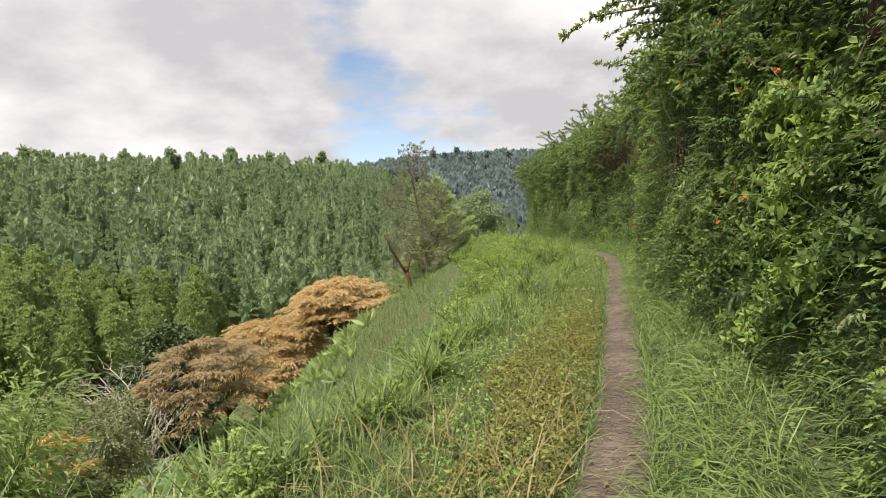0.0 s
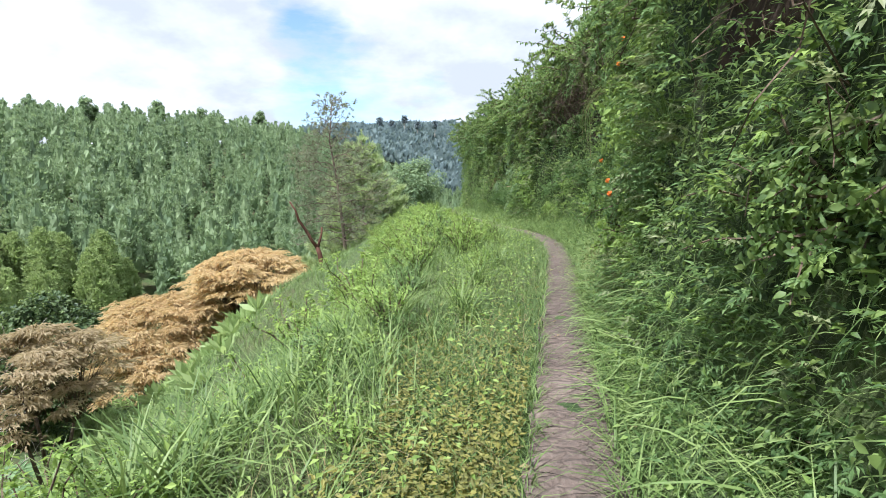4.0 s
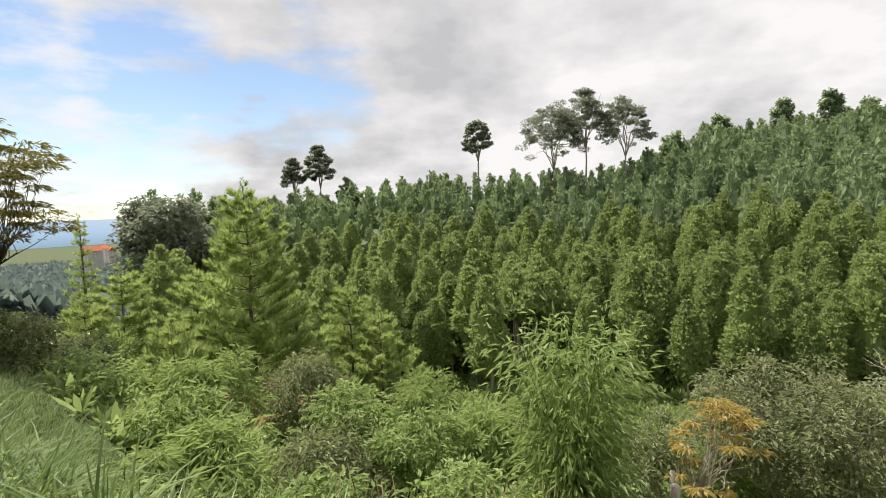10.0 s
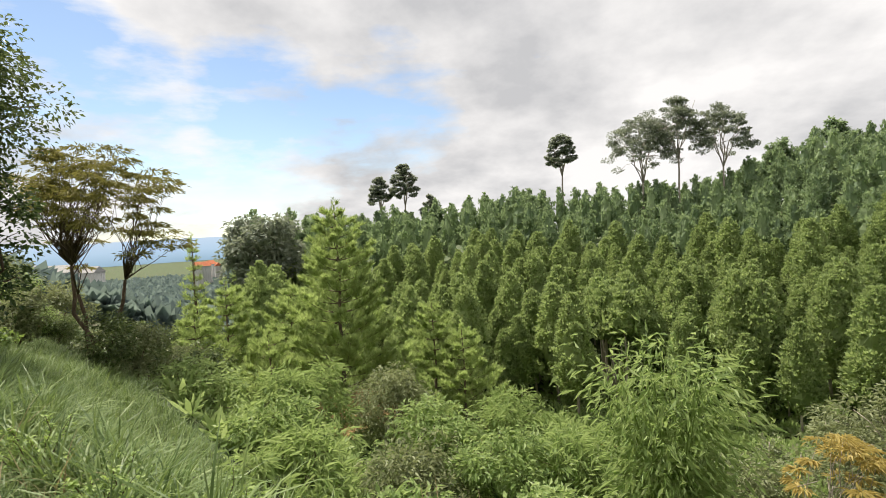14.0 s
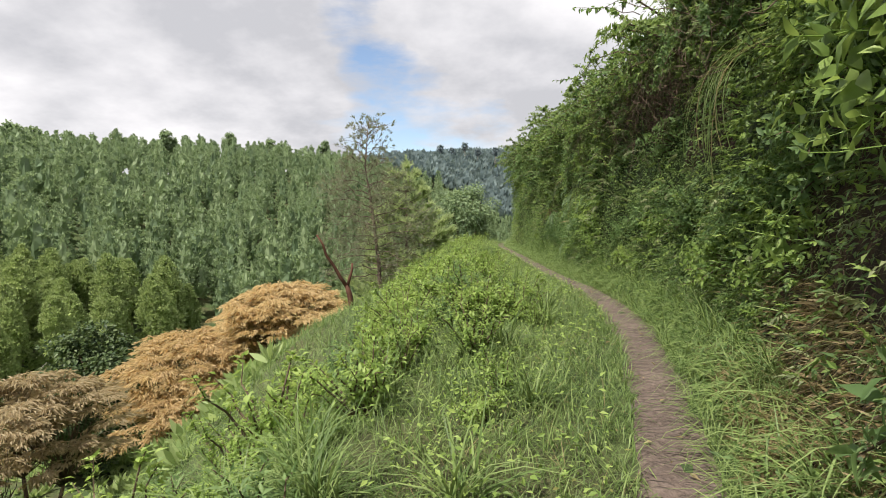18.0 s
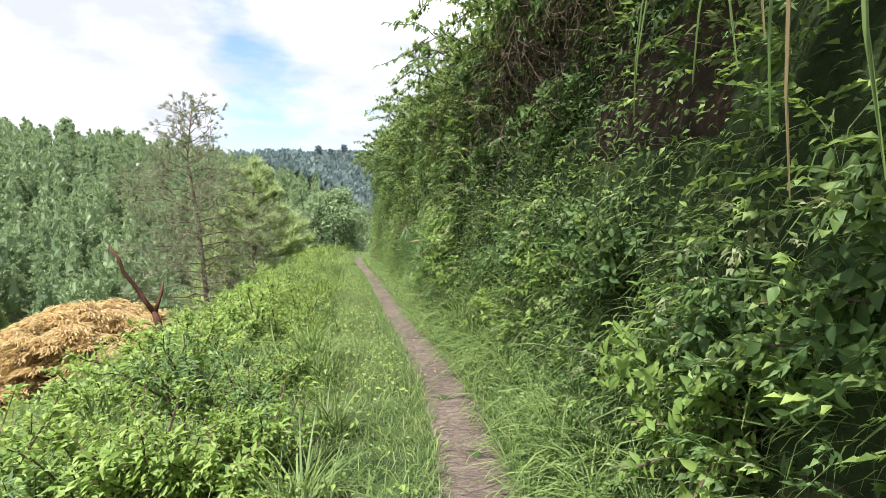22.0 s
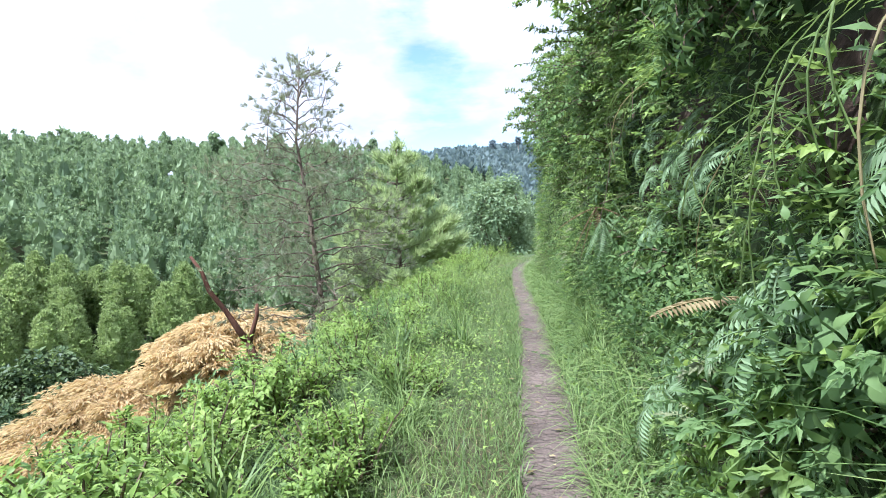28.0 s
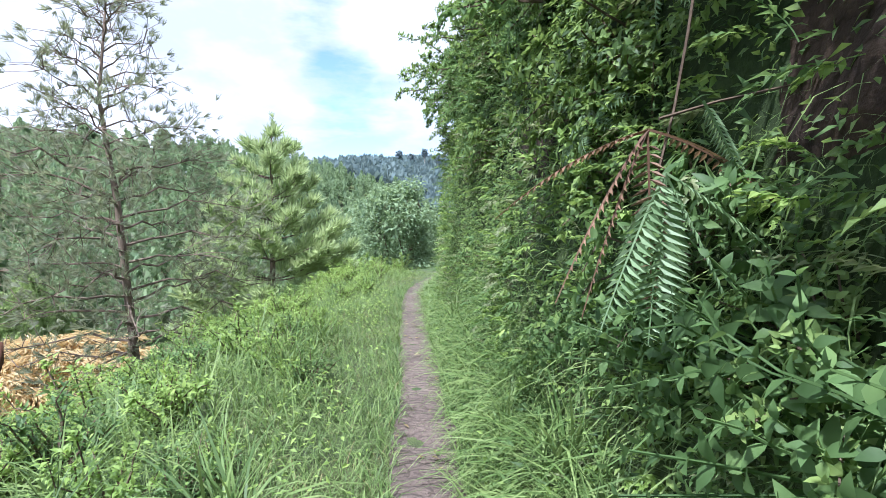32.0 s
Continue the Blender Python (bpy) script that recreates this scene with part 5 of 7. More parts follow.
def lowland():
    """A glowing backdrop of the plain and sea beyond the hills, haze put into its colour."""
    m = bpy.data.materials.new("glowing_haze")
    m.use_nodes = True
    nt = m.node_tree
    nt.nodes.clear()
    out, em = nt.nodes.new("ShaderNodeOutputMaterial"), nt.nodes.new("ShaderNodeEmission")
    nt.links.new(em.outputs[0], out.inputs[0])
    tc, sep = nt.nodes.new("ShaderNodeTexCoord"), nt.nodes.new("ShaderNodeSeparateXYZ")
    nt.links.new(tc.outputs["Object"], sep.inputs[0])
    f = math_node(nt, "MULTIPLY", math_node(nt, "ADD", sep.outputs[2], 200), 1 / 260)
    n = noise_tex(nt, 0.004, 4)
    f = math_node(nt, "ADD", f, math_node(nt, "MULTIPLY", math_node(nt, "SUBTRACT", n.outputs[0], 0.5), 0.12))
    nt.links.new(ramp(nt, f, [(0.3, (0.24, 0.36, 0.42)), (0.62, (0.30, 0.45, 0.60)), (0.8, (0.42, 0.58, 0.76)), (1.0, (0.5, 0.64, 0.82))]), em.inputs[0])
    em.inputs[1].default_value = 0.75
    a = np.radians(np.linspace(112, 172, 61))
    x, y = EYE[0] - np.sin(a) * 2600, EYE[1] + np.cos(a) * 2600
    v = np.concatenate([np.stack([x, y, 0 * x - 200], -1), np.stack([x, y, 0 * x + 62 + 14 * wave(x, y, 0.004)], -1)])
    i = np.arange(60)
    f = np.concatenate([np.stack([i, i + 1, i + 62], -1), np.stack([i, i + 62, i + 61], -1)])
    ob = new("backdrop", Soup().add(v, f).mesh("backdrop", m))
    tagged(ob, "glowing backdrop with a hazy blue distant plain painted on", "backdrop", kind="structure")


lowland()


# ---------------------------------------------------------------- plants beside the path
M_BANK = leaf_mat("bank_leaves", (0.034, 0.062, 0.015), (0.108, 0.178, 0.036), (0.275, 0.365, 0.08), 0.5, 0.42, 0.8)
M_LANCE = leaf_mat("lance_leaves", (0.038, 0.075, 0.019), (0.108, 0.185, 0.043), (0.225, 0.325, 0.09), 0.55, 0.42, 0.8)
M_LEAFY = leaf_mat("pointed_leaves", (0.045, 0.085, 0.02), (0.105, 0.178, 0.042), (0.2, 0.3, 0.075), 0.6, 0.4, 0.8)
M_BRIGHT = leaf_mat("bright_herb_leaves", (0.09, 0.155, 0.028), (0.215, 0.32, 0.056), (0.37, 0.48, 0.1), 0.5, 0.45, 0.9)
M_GRASS = leaf_mat("grass_blades", (0.045, 0.085, 0.018), (0.125, 0.195, 0.04), (0.25, 0.325, 0.082), 0.5, 0.29, 1.1)
M_DRY = leaf_mat("dry_grass", (0.14, 0.1, 0.05), (0.26, 0.2, 0.1), (0.4, 0.33, 0.18), 0.6, 0.3, 0.9)
M_MAT = leaf_mat("yellowed_low_plants", (0.09, 0.1, 0.024), (0.175, 0.18, 0.042), (0.31, 0.29, 0.08), 0.5, 0.35, 1.2)
M_VINE = rough_mat("dry_vine", [(0.3, (0.045, 0.03, 0.022)), (0.55, (0.11, 0.078, 0.054)), (0.75, (0.22, 0.17, 0.12))], 5, 40)
M_FERN = leaf_mat("fern_fronds", (0.09, 0.15, 0.045), (0.18, 0.27, 0.09), (0.31, 0.41, 0.17), 0.5, 0.4, 1.0)
M_FERN_DEAD = leaf_mat("withered_fronds", (0.1, 0.055, 0.035), (0.19, 0.11, 0.07), (0.29, 0.18, 0.11), 0.6, 0.3, 1.0)
M_FLOWER = leaf_mat("orange_petals", (0.6, 0.1, 0.02), (0.75, 0.18, 0.03), (0.85, 0.3, 0.05), 0.5, 0.3, 1.0)


def out_of(y):
    """Unit vectors from the bank towards the path."""
    k = (path_x(np.asarray(y) + 0.2) - path_x(np.asarray(y) - 0.2)) / 0.4
    return unit(np.stack([-np.ones_like(k), k, 0 * k], -1))


def bank_point(y, w):
    """A place on the bank: w runs from the path's edge (0) over the foot (0.15) up the face to its brow (1)."""
    foot = 0.72 + 0.18 * wave(y * 0, y, 0.9) + np.interp(y, (-4, 3, 8), (1.6, 0.5, 0.0))
    u = np.where(w < 0.15, 0.28 + (foot - 0.28) * w / 0.15, foot + 0.6 * (w - 0.15) / 0.85)
    x = path_x(y) + u
    return np.stack([x, y, land(x, y)], -1)


def bare_patch(y, w):
    """Where the bank shows brown soil and straw."""
    return np.exp(-((y - 11.1) / 1.05) ** 4 - ((w - 0.22) / 0.19) ** 4)


# thinned leaves over near-black soil, painted as shaded recesses: place along the path, height up the face, half
# length, half height
SHADE_PATCHES = ((10.8, 0.42, 0.8, 0.13), (15.3, 0.62, 1.2, 0.12), (17.6, 0.74, 0.8, 0.1), (21.8, 0.56, 0.7, 0.09), (24.3, 0.58, 1.5, 0.13), (7.4, 0.62, 0.6, 0.1), (3.0, 0.66, 0.7, 0.1), (28.2, 0.6, 0.8, 0.1))


def in_shade_patch(y, w):
    return sum(np.exp(-((y - a) / b) ** 4 - ((w - c) / d) ** 4) for a, c, b, d in SHADE_PATCHES)


def bank_cover():
    """Leaves that clothe the bank's face."""
    r = np.random.default_rng(51)
    kinds = ((M_BANK, leaf_shape(0.28, 0.07, 0.2, None), 125000, 0.025, 0.055, 0), (M_LANCE, leaf_shape(0.13, 0.03, 0.3, None), 70000, 0.045, 0.09, 1), (M_BRIGHT, leaf_shape(0.25, 0.06, 0.2, False), 12000, 0.04, 0.08, 2))
    for mat, shape, n, lo, hi, k in kinds:
        y, w = -3 + 38 * r.random(n), r.random(n) ** 0.9 * 1.1
        blot = wave(y, w * 6, 1.3, k * 2.0) + wave(y, w * 9, 3.1, k)
        keep = (blot + r.normal(size=n) * 0.6 > (-0.5, -0.45, 0.1)[k]) & (r.random(n) > 0.5 * bare_patch(y, w)) & (r.random(n) > 0.25 * in_shade_patch(y, w))
        y, w = y[keep], w[keep]
        n = len(y)
        o = out_of(y)
        depth = (0.03 + 0.2 * r.random(n) ** 1.5) * np.interp(w, (0, 0.12, 0.4, 1.1), (0.15, 0.5, 1.0, 1.5)) * (0.8 + 0.5 * wave(y, w * 5, 1.9))
        at = bank_point(y, w) + o * depth[:, None] + r.normal(size=(n, 3)) * 0.04
        at[:, 2] += np.interp(w, (0, 0.12, 0.3), (0.14, 0.1, 0)) * r.random(n)
        ax = o * (0.4 + 0.5 * r.random((n, 1))) + r.normal(size=(n, 3)) * 0.55 + np.array([0, 0, -0.3]) * (1, -0.5, 0)[k]
        up = o * 0.8 + np.array([0, 0, 0.8]) + r.normal(size=(n, 3)) * 0.4
        s = lo + (hi - lo) * r.random(n)
        soup = Soup().place(shape, frames_of(ax, up) * s[:, None, None], at)
        tagged(part("bank_undergrowth", soup, mat), ("dense small green leaves of creepers clothing the bank", "narrow lance-shaped green leaves matted over the bank", "bright green herb leaves in patches on the bank")[k], "undergrowth", kind="stuff")


bank_cover()


def sprig(seed, pairs, w, droop, stem=0.012):
    """A leafy shoot one unit long: it rises along y, arches over, and bears paired hanging leaves."""
    r = np.random.default_rng(seed)
    s = Soup()
    ts = np.linspace(0, 1, 7)
    p = np.stack([0.05 * np.sin(ts * 4 + seed), ts * (1 - 0.15 * ts), 0.25 * ts - droop * ts ** 2.3], -1)
    tube(s, p, (stem, stem * 0.3), 3)
    t = np.repeat(np.linspace(0.25, 1.0, pairs), 2)
    at = np.stack([np.interp(t, ts, p[:, i]) for i in range(3)], -1)
    sgn = np.where(np.arange(len(t)) % 2 == 0, 1.0, -1.0) * r.uniform(0.5, 1.3, len(t))
    ax = np.stack([sgn * (1.1 - 0.7 * t), 0.4 + 0.8 * t, -0.25 - 0.3 * r.random(len(t))], -1) + r.normal(size=(len(t), 3)) * 0.2
    size = 0.28 * (1.15 - 0.5 * t) * (0.75 + 0.4 * r.random(len(t)))
    s.place(leaf_shape(w, 0.07, 0.3, None), frames_of(ax, np.array([0, -0.1, 1.0]) + r.normal(size=(len(t), 3)) * 0.25) * size[:, None, None], at)
    return np.concatenate(s.v), np.concatenate(s.f)


def bank_sprigs():
    """Leafy shoots in drifts of one kind, standing out from the bank with hollows between them."""
    r = np.random.default_rng(57)
    kinds = ((M_BANK, 6, 0.27, 0.5, 4200, 0.13, 0.28), (M_LANCE, 7, 0.15, 0.6, 3200, 0.15, 0.32), (M_BRIGHT, 6, 0.25, 0.45, 2400, 0.13, 0.27), (M_OLIVE, 7, 0.2, 0.4, 2200, 0.13, 0.28))
    for k, (mat, pairs, w_, droop, n, lo, hi) in enumerate(kinds):
        y, w = -3 + 38 * r.random(n * 2), 0.12 + 0.98 * r.random(n * 2)
        drift = wave(y, w * 4, 0.9, k * 1.7) + 0.6 * wave(y, w * 7, 2.3, k * 3.1)
        hollow = wave(y, w * 5, 1.7, 9.0) + 0.5 * wave(y, w * 8, 3.3, 4.0)
        keep = (drift + 0.6 * r.normal(size=len(y)) > 0.08) & (hollow > -0.42) & (r.random(len(y)) > 0.55 * bare_patch(y, w)) & (r.random(len(y)) > 0.5 * in_shade_patch(y, w))
        keep &= ~((y > 14.8) & (y < 19.4) & (w > 0.6) & (r.random(len(y)) < 0.4))
        y, w, hollow = y[keep][:n], w[keep][:n], hollow[keep][:n]
        n = len(y)
        o = out_of(y)
        at = bank_point(y, w) + o * ((0.06 + 0.22 * np.clip(hollow + 0.4, 0, 1)) * np.interp(w, (0.1, 0.3, 1), (0.4, 1, 1.6)))[:, None]
        ax = o * 0.8 + np.array([0, 0, 0.35]) + np.stack([0 * y, r.normal(size=n) * 0.95, r.normal(size=n) * 0.5], -1)
        up = np.array([0, 0, 1.0]) + r.normal(size=(n, 3)) * 0.2 - o * 0.4
        m = frames_of(ax, up) * ((lo + (hi - lo) * r.random(n)) * np.interp(w, (0.1, 0.45, 1), (0.6, 0.82, 1.2)))[:, None, None]
        s = Soup()
        for j in range(4):
            s.place(sprig(300 + 10 * k + j, pairs, w_, droop), m[j::4], at[j::4])
        tagged(part("leafy_shoots", s, mat), ("leafy green shoots arching out of the bank", "drooping shoots with narrow green leaves on the bank", "bright green shoots arching out of the bank", "olive-green yellowing shoots on the bank")[k], "undergrowth", kind="stuff")


bank_sprigs()


def shrub(seed, stems, length, per, leaf, w, droop, spread=1.0, full=None, lift=0.6):
    """A bush: stems that arch out from the base, paired leaves along them."""
    r = np.random.default_rng(seed)
    wood, green = Soup(), Soup()
    at, ax, up = [], [], []
    for k in range(stems):
        a = k * 2.4 + r.random()
        tilt = spread * math.sqrt((k + 0.5) / stems)
        d = np.array([math.cos(a) * math.sin(tilt), math.sin(a) * math.sin(tilt), math.cos(tilt)])
        l = length * (0.65 + 0.5 * r.random())
        ts = np.linspace(0, 1, 6)
        p = np.outer(ts, d) * l + r.normal(size=(6, 3)) * 0.03 * l * ts[:, None]
        p[:, 2] -= droop * l * ts ** 2.4
        tube(wood, p, (0.009 + 0.006 * length, 0.003), 4)
        t = 0.22 + 0.78 * np.sort(r.random(per)) ** 0.8
        b = np.stack([np.interp(t, ts, p[:, i]) for i in range(3)], -1)
        b += r.normal(size=(per, 3)) * 0.02
        side = np.cross(d, r.normal(size=(per, 3)))
        at.append(b)
        ax.append(unit(side) * 0.9 + d * (0.3 + 0.6 * t[:, None]) + np.array([0, 0, -0.25]) + r.normal(size=(per, 3)) * 0.25)
        up.append(np.array([0, 0, lift]) + d * 0.4 + r.normal(size=(per, 3)) * 0.3)
    at, ax, up = np.concatenate(at), np.concatenate(ax), np.concatenate(up)
    s = leaf * (0.6 + 0.7 * r.random(len(at)))
    green.place(leaf_shape(w, 0.07, 0.26, full), frames_of(ax, up) * s[:, None, None], at)
    return wood, green


def shrub_kind(name, mat, label, group, category, **kw):
    w, g = shrub(**kw)
    return name, w.mesh("stems", M_BRANCH), g.mesh("leaves", mat, True), label, group, category


def plant_out(kind, x, y, z, lean=(0, 0, 1), turn=0.0, size=1.0):
    """One plant of a kind, its stem along lean."""
    name, wood, green, label, group, category = kind
    ob = new(name)
    q = Vector(lean).to_track_quat("Z", "Y") @ Euler((0, 0, turn)).to_quaternion()
    ob.matrix_basis = Matrix.LocRotScale((x, y, z), q, (size, size, size))
    tagged(ob, label, category, group)
    for nm, me in (("stalk", wood), ("leaves", green)):
        c = tagged(new(nm, me), kind="stuff")
        c.parent = ob
    return ob


BUSHES = [
    shrub_kind("shrub", M_BANK, "leafy dark green shrub growing out of the bank", "shrubs on the bank", "shrub", seed=1, stems=26, length=0.75, per=80, leaf=0.058, w=0.28, droop=0.25, full="eight"),
    shrub_kind("shrub", M_LANCE, "shrub with long narrow drooping green leaves", "shrubs on the bank", "shrub", seed=2, stems=22, length=0.8, per=70, leaf=0.1, w=0.12, droop=0.4, full="eight"),
    shrub_kind("shrub", M_BANK, "dense small-leaved shrub on the bank", "shrubs on the bank", "shrub", seed=3, stems=30, length=0.85, per=90, leaf=0.045, w=0.3, droop=0.2, full="eight"),
    shrub_kind("shrub", M_BRIGHT, "bright yellow-green leafy shrub on the bank", "shrubs on the bank", "shrub", seed=4, stems=22, length=0.7, per=66, leaf=0.068, w=0.24, droop=0.3, full="eight"),
    shrub_kind("shrub", M_LANCE, "shrub with broad lance leaves on arching stems", "shrubs on the bank", "shrub", seed=5, stems=18, length=0.95, per=64, leaf=0.088, w=0.2, droop=0.35, full="eight"),
]


def bank_bushes():
    r = np.random.default_rng(61)
    y = -2.0
    while y < 37:
        for w, reach, sz in ((0.13, 0.5, 0.5), (0.24, 0.6, 0.6), (0.42, 0.8, 0.8), (0.65, 0.9, 1.0), (0.85, 0.8, 1.15), (1.0, 0.5, 1.3), (1.06, 0.2, 1.4)):
            yy = y + r.uniform(-0.35, 0.35)
            ww = w + r.uniform(-0.09, 0.09)
            if r.random() < 0.1 or wave(yy, ww * 6, 1.3, 1.0) < -0.3 or bare_patch(yy, ww) > 0.5 or in_shade_patch(yy, ww) > 0.2 or (14.4 < yy < 19.6 and ww > 0.6 and r.random() < 0.5):
                continue
            p = bank_point(np.array([yy]), np.array([ww]))[0]
            o = out_of(np.array([yy]))[0]
            near_foot = ww < 0.3
            k = int(r.choice([0, 1, 2, 3, 4], p=[0.26, 0.2, 0.22, 0.14, 0.18]))
            lean = o * reach + np.array([0, 0, 0.75]) + r.normal(size=3) * 0.2
            plant_out(BUSHES[k], *(p - o * 0.12), lean, r.random() * 6.28, sz * (0.75 + 0.4 * r.random()) * (0.7 if near_foot else 1))
        y += 0.86


bank_bushes()


# leafy plants close to the path near the start
for k, y, w, s_ in ((3, 3.9, 0.3, 1.0), (3, 4.5, 0.24, 0.9), (0, 4.9, 0.4, 1.1), (3, 3.4, 0.5, 1.1), (3, 4.2, 0.58, 1.2), (0, 5.6, 0.3, 0.9), (3, 9.2, 0.3, 0.9), (3, 14.0, 0.3, 0.9), (3, 18.0, 0.24, 0.8), (3, 21.4, 0.3, 0.9)):
    p, o = bank_point(np.array([y]), np.array([w]))[0], out_of(np.array([y]))[0]
    plant_out(BUSHES[k], *(p - o * 0.1), o * 0.8 + np.array([0, 0, 0.7]), y * 2.9, s_)


def brow_trees():
    """Taller bushes that stand on the brow and lean out over the path."""
    r = np.random.default_rng(71)
    w, g = shrub(seed=9, stems=30, length=2.3, per=170, leaf=0.08, w=0.26, droop=0.3, spread=0.95)
    k1 = ("tall_shrub", w.mesh("stems", M_BRANCH), g.mesh("leaves", M_BANK), "tall leafy shrub leaning from the top of the bank", "tall shrubs on the brow", "shrub")
    w, g = shrub(seed=10, stems=26, length=2.2, per=170, leaf=0.075, w=0.25, droop=0.45, spread=1.0)
    k2 = ("tall_shrub", w.mesh("stems", M_BRANCH), g.mesh("leaves", M_LANCE), "tall drooping shrub with narrow leaves on the bank's brow", "tall shrubs on the brow", "shrub")
    for k, y in enumerate(np.arange(-6, 48, 1.15)):
        yy = y + r.uniform(-0.3, 0.3)
        p = bank_point(np.array([yy]), np.array([1.05]))[0]
        o = out_of(np.array([yy]))[0]
        plant_out((k1, k2, k1)[k % 3], p[0] + 0.35, p[1], p[2] - 0.15, o * float(np.interp(yy, (9, 14, 15.5, 21, 24), (0.35, 0.5, 0.95, 0.95, 0.5))) + np.array([0, 0, 1.0]) + r.normal(size=3) * 0.15, r.random() * 6.28, 0.75 + 0.45 * r.random())
        if k % 2 == 0:
            plant_out((k2, k1)[k % 3 == 0], p[0] + 2.2, p[1] + 0.5, float(land(p[0] + 2.2, p[1] + 0.5)) - 0.1, (0, 0, 1), r.random() * 6.28, 1.0 + 0.4 * r.random())


brow_trees()


# ---------------------------------------------------------------- grass
def blades(at, r, lo, hi, width, lean, bends=(0.35, 0.7, 1.1), n=3, scale=1.0):
    """Blades at the places given."""
    s = Soup()
    k = np.arange(len(at)) % len(bends)
    a = r.random(len(at)) * 6.283
    tip = np.stack([np.cos(a), np.sin(a), 0 * a], -1) + lean
    up = np.array([0, 0, 1.0]) + tip * 0.25 + r.normal(size=at.shape) * 0.12
    up = unit(up)
    x = unit(np.cross(tip, up))
    yv = np.cross(up, x)
    m = np.stack([x, yv, up], -1)
    size = (lo + (hi - lo) * r.random(len(at)) ** 1.5) * scale
    for i, b in enumerate(bends):
        pick = k == i
        s.place(blade_shape(width, b, n), m[pick] * size[pick][:, None, None], at[pick])
    return s


def on_land(u, y):
    x = path_x(y) + u
    return np.stack([x, y, land(x, y) - 0.01], -1)


def grasses():
    r = np.random.default_rng(81)
    # soft grass of the verge
    n = 70000
    y = -12 + 52 * r.random(n) ** 0.95
    edge = 0.19 + 0.05 * wave(y * 0, y, 2.2)
    u = -edge - (verge(y) + 1.2) * r.random(n) ** 0.85
    yellow = np.exp(-((y - 5.2) / 2.6) ** 2) * np.exp(-((u + 0.75) / 0.55) ** 2)
    keep = r.random(n) > 0.45 * yellow
    tall = np.interp(-u[keep], (0.25, 0.7, 1.6), (0.5, 0.8, 1.15)) * (0.8 + 0.4 * wave(u[keep], y[keep], 1.1, 5))
    soup = blades(on_land(u[keep], y[keep]), r, 0.16, 0.5, 0.015, np.array([-0.25, 0, 0]), scale=tall)
    tagged(part("verge_grass", soup, M_GRASS), "lush green grass on the verge beside the footpath", "grass", kind="stuff")
    # short turf that closes the ground beside the path
    n = 46000
    y = 2 + 34 * r.random(n)
    u = -0.2 - 1.5 * r.random(n) ** 1.5
    soup = blades(on_land(u, y), r, 0.09, 0.24, 0.022, np.array([0.05, 0, 0]), (0.5, 0.9, 1.3), 2)
    tagged(part("turf_grass", soup, M_GRASS), "short green turf at the edge of the footpath", "grass", kind="stuff")
    # grass along the bank's foot
    n = 32000
    y = -8 + 48 * r.random(n)
    u = 0.19 + 0.85 * r.random(n) ** 1.4
    soup = blades(on_land(u, y), r, 0.14, 0.48, 0.011, np.array([-0.45, 0, 0]), (0.6, 1.0, 1.4))
    tagged(part("bank_grass", soup, M_GRASS), "green grass drooping from the bank's foot onto the path", "grass", kind="stuff")
    # low yellowed plants near the start
    n = 34000
    y = 5.3 + 1.7 * r.normal(size=n)
    u = -0.26 - 1.1 * r.random(n) * (0.85 + 0.3 * wave(y, y, 1.4))
    keep = wave(u * 4, y, 2.1, 1.0) + 0.5 * r.normal(size=n) > -0.35
    u, y = u[keep], y[keep]
    n = len(y)
    at = on_land(u, y) + np.stack([0 * y, 0 * y, 0.14 * r.random(n)], -1)
    m = frames_of(r.normal(size=(n, 3)) * (1, 1, 0.35) + (0, 0, 0.2), np.array([0, 0, 1.0]) + r.normal(size=(n, 3)) * 0.35) * (0.018 + 0.026 * r.random(n))[:, None, None]
    tagged(part("low_plants", Soup().place(leaf_shape(0.26, 0.05, 0.15, False), m, at), M_MAT), "low yellowing trailing plants between the grass", "ground cover", kind="stuff")
    # small herbs through the grass
    n = 52000
    y = -4 + 42 * r.random(n)
    u = -0.35 - (verge(y) + 1.5) * r.random(n)
    keep = wave(u * 3, y, 1.6, 3) + r.normal(size=n) * 0.4 > 0.1
    u, y = u[keep], y[keep]
    n = len(y)
    at = on_land(u, y) + np.stack([0 * y, 0 * y, 0.04 + 0.3 * r.random(n)], -1)
    m = frames_of(r.normal(size=(n, 3)) * (1, 1, 0.35), np.array([0, 0, 1.0]) + r.normal(size=(n, 3)) * 0.35) * (0.022 + 0.036 * r.random(n))[:, None, None]
    tagged(part("small_herbs", Soup().place(leaf_shape(0.25, 0.05, 0.15, False), m, at), M_BRIGHT), "small bright green herbs among the grass", "herbs", kind="stuff")
    # coarse grass down the slope
    n = 56000
    y = -26 + 80 * r.random(n)
    u = -verge(y) - 0.6 - 22 * r.random(n) ** 1.5
    soup = blades(on_land(u, y), r, 0.2, 0.6, 0.014, np.array([-0.3, 0, 0]), (0.4, 0.8, 1.2))
    tagged(part("slope_grass", soup, M_GRASS), "tall coarse green grass on the slope below", "grass", kind="stuff")
    n = 40000
    y = -16 + 24 * r.random(n)
    u = -verge(y) - 0.3 - 6 * r.random(n)
    soup = blades(on_land(u, y), r, 0.3, 0.7, 0.018, np.array([-0.3, 0, 0]), (0.3, 0.6, 1.0))
    tagged(part("slope_grass", soup, M_GRASS), "rough green grass where the verge drops away", "grass", kind="stuff")
    # straw
    n = 7000
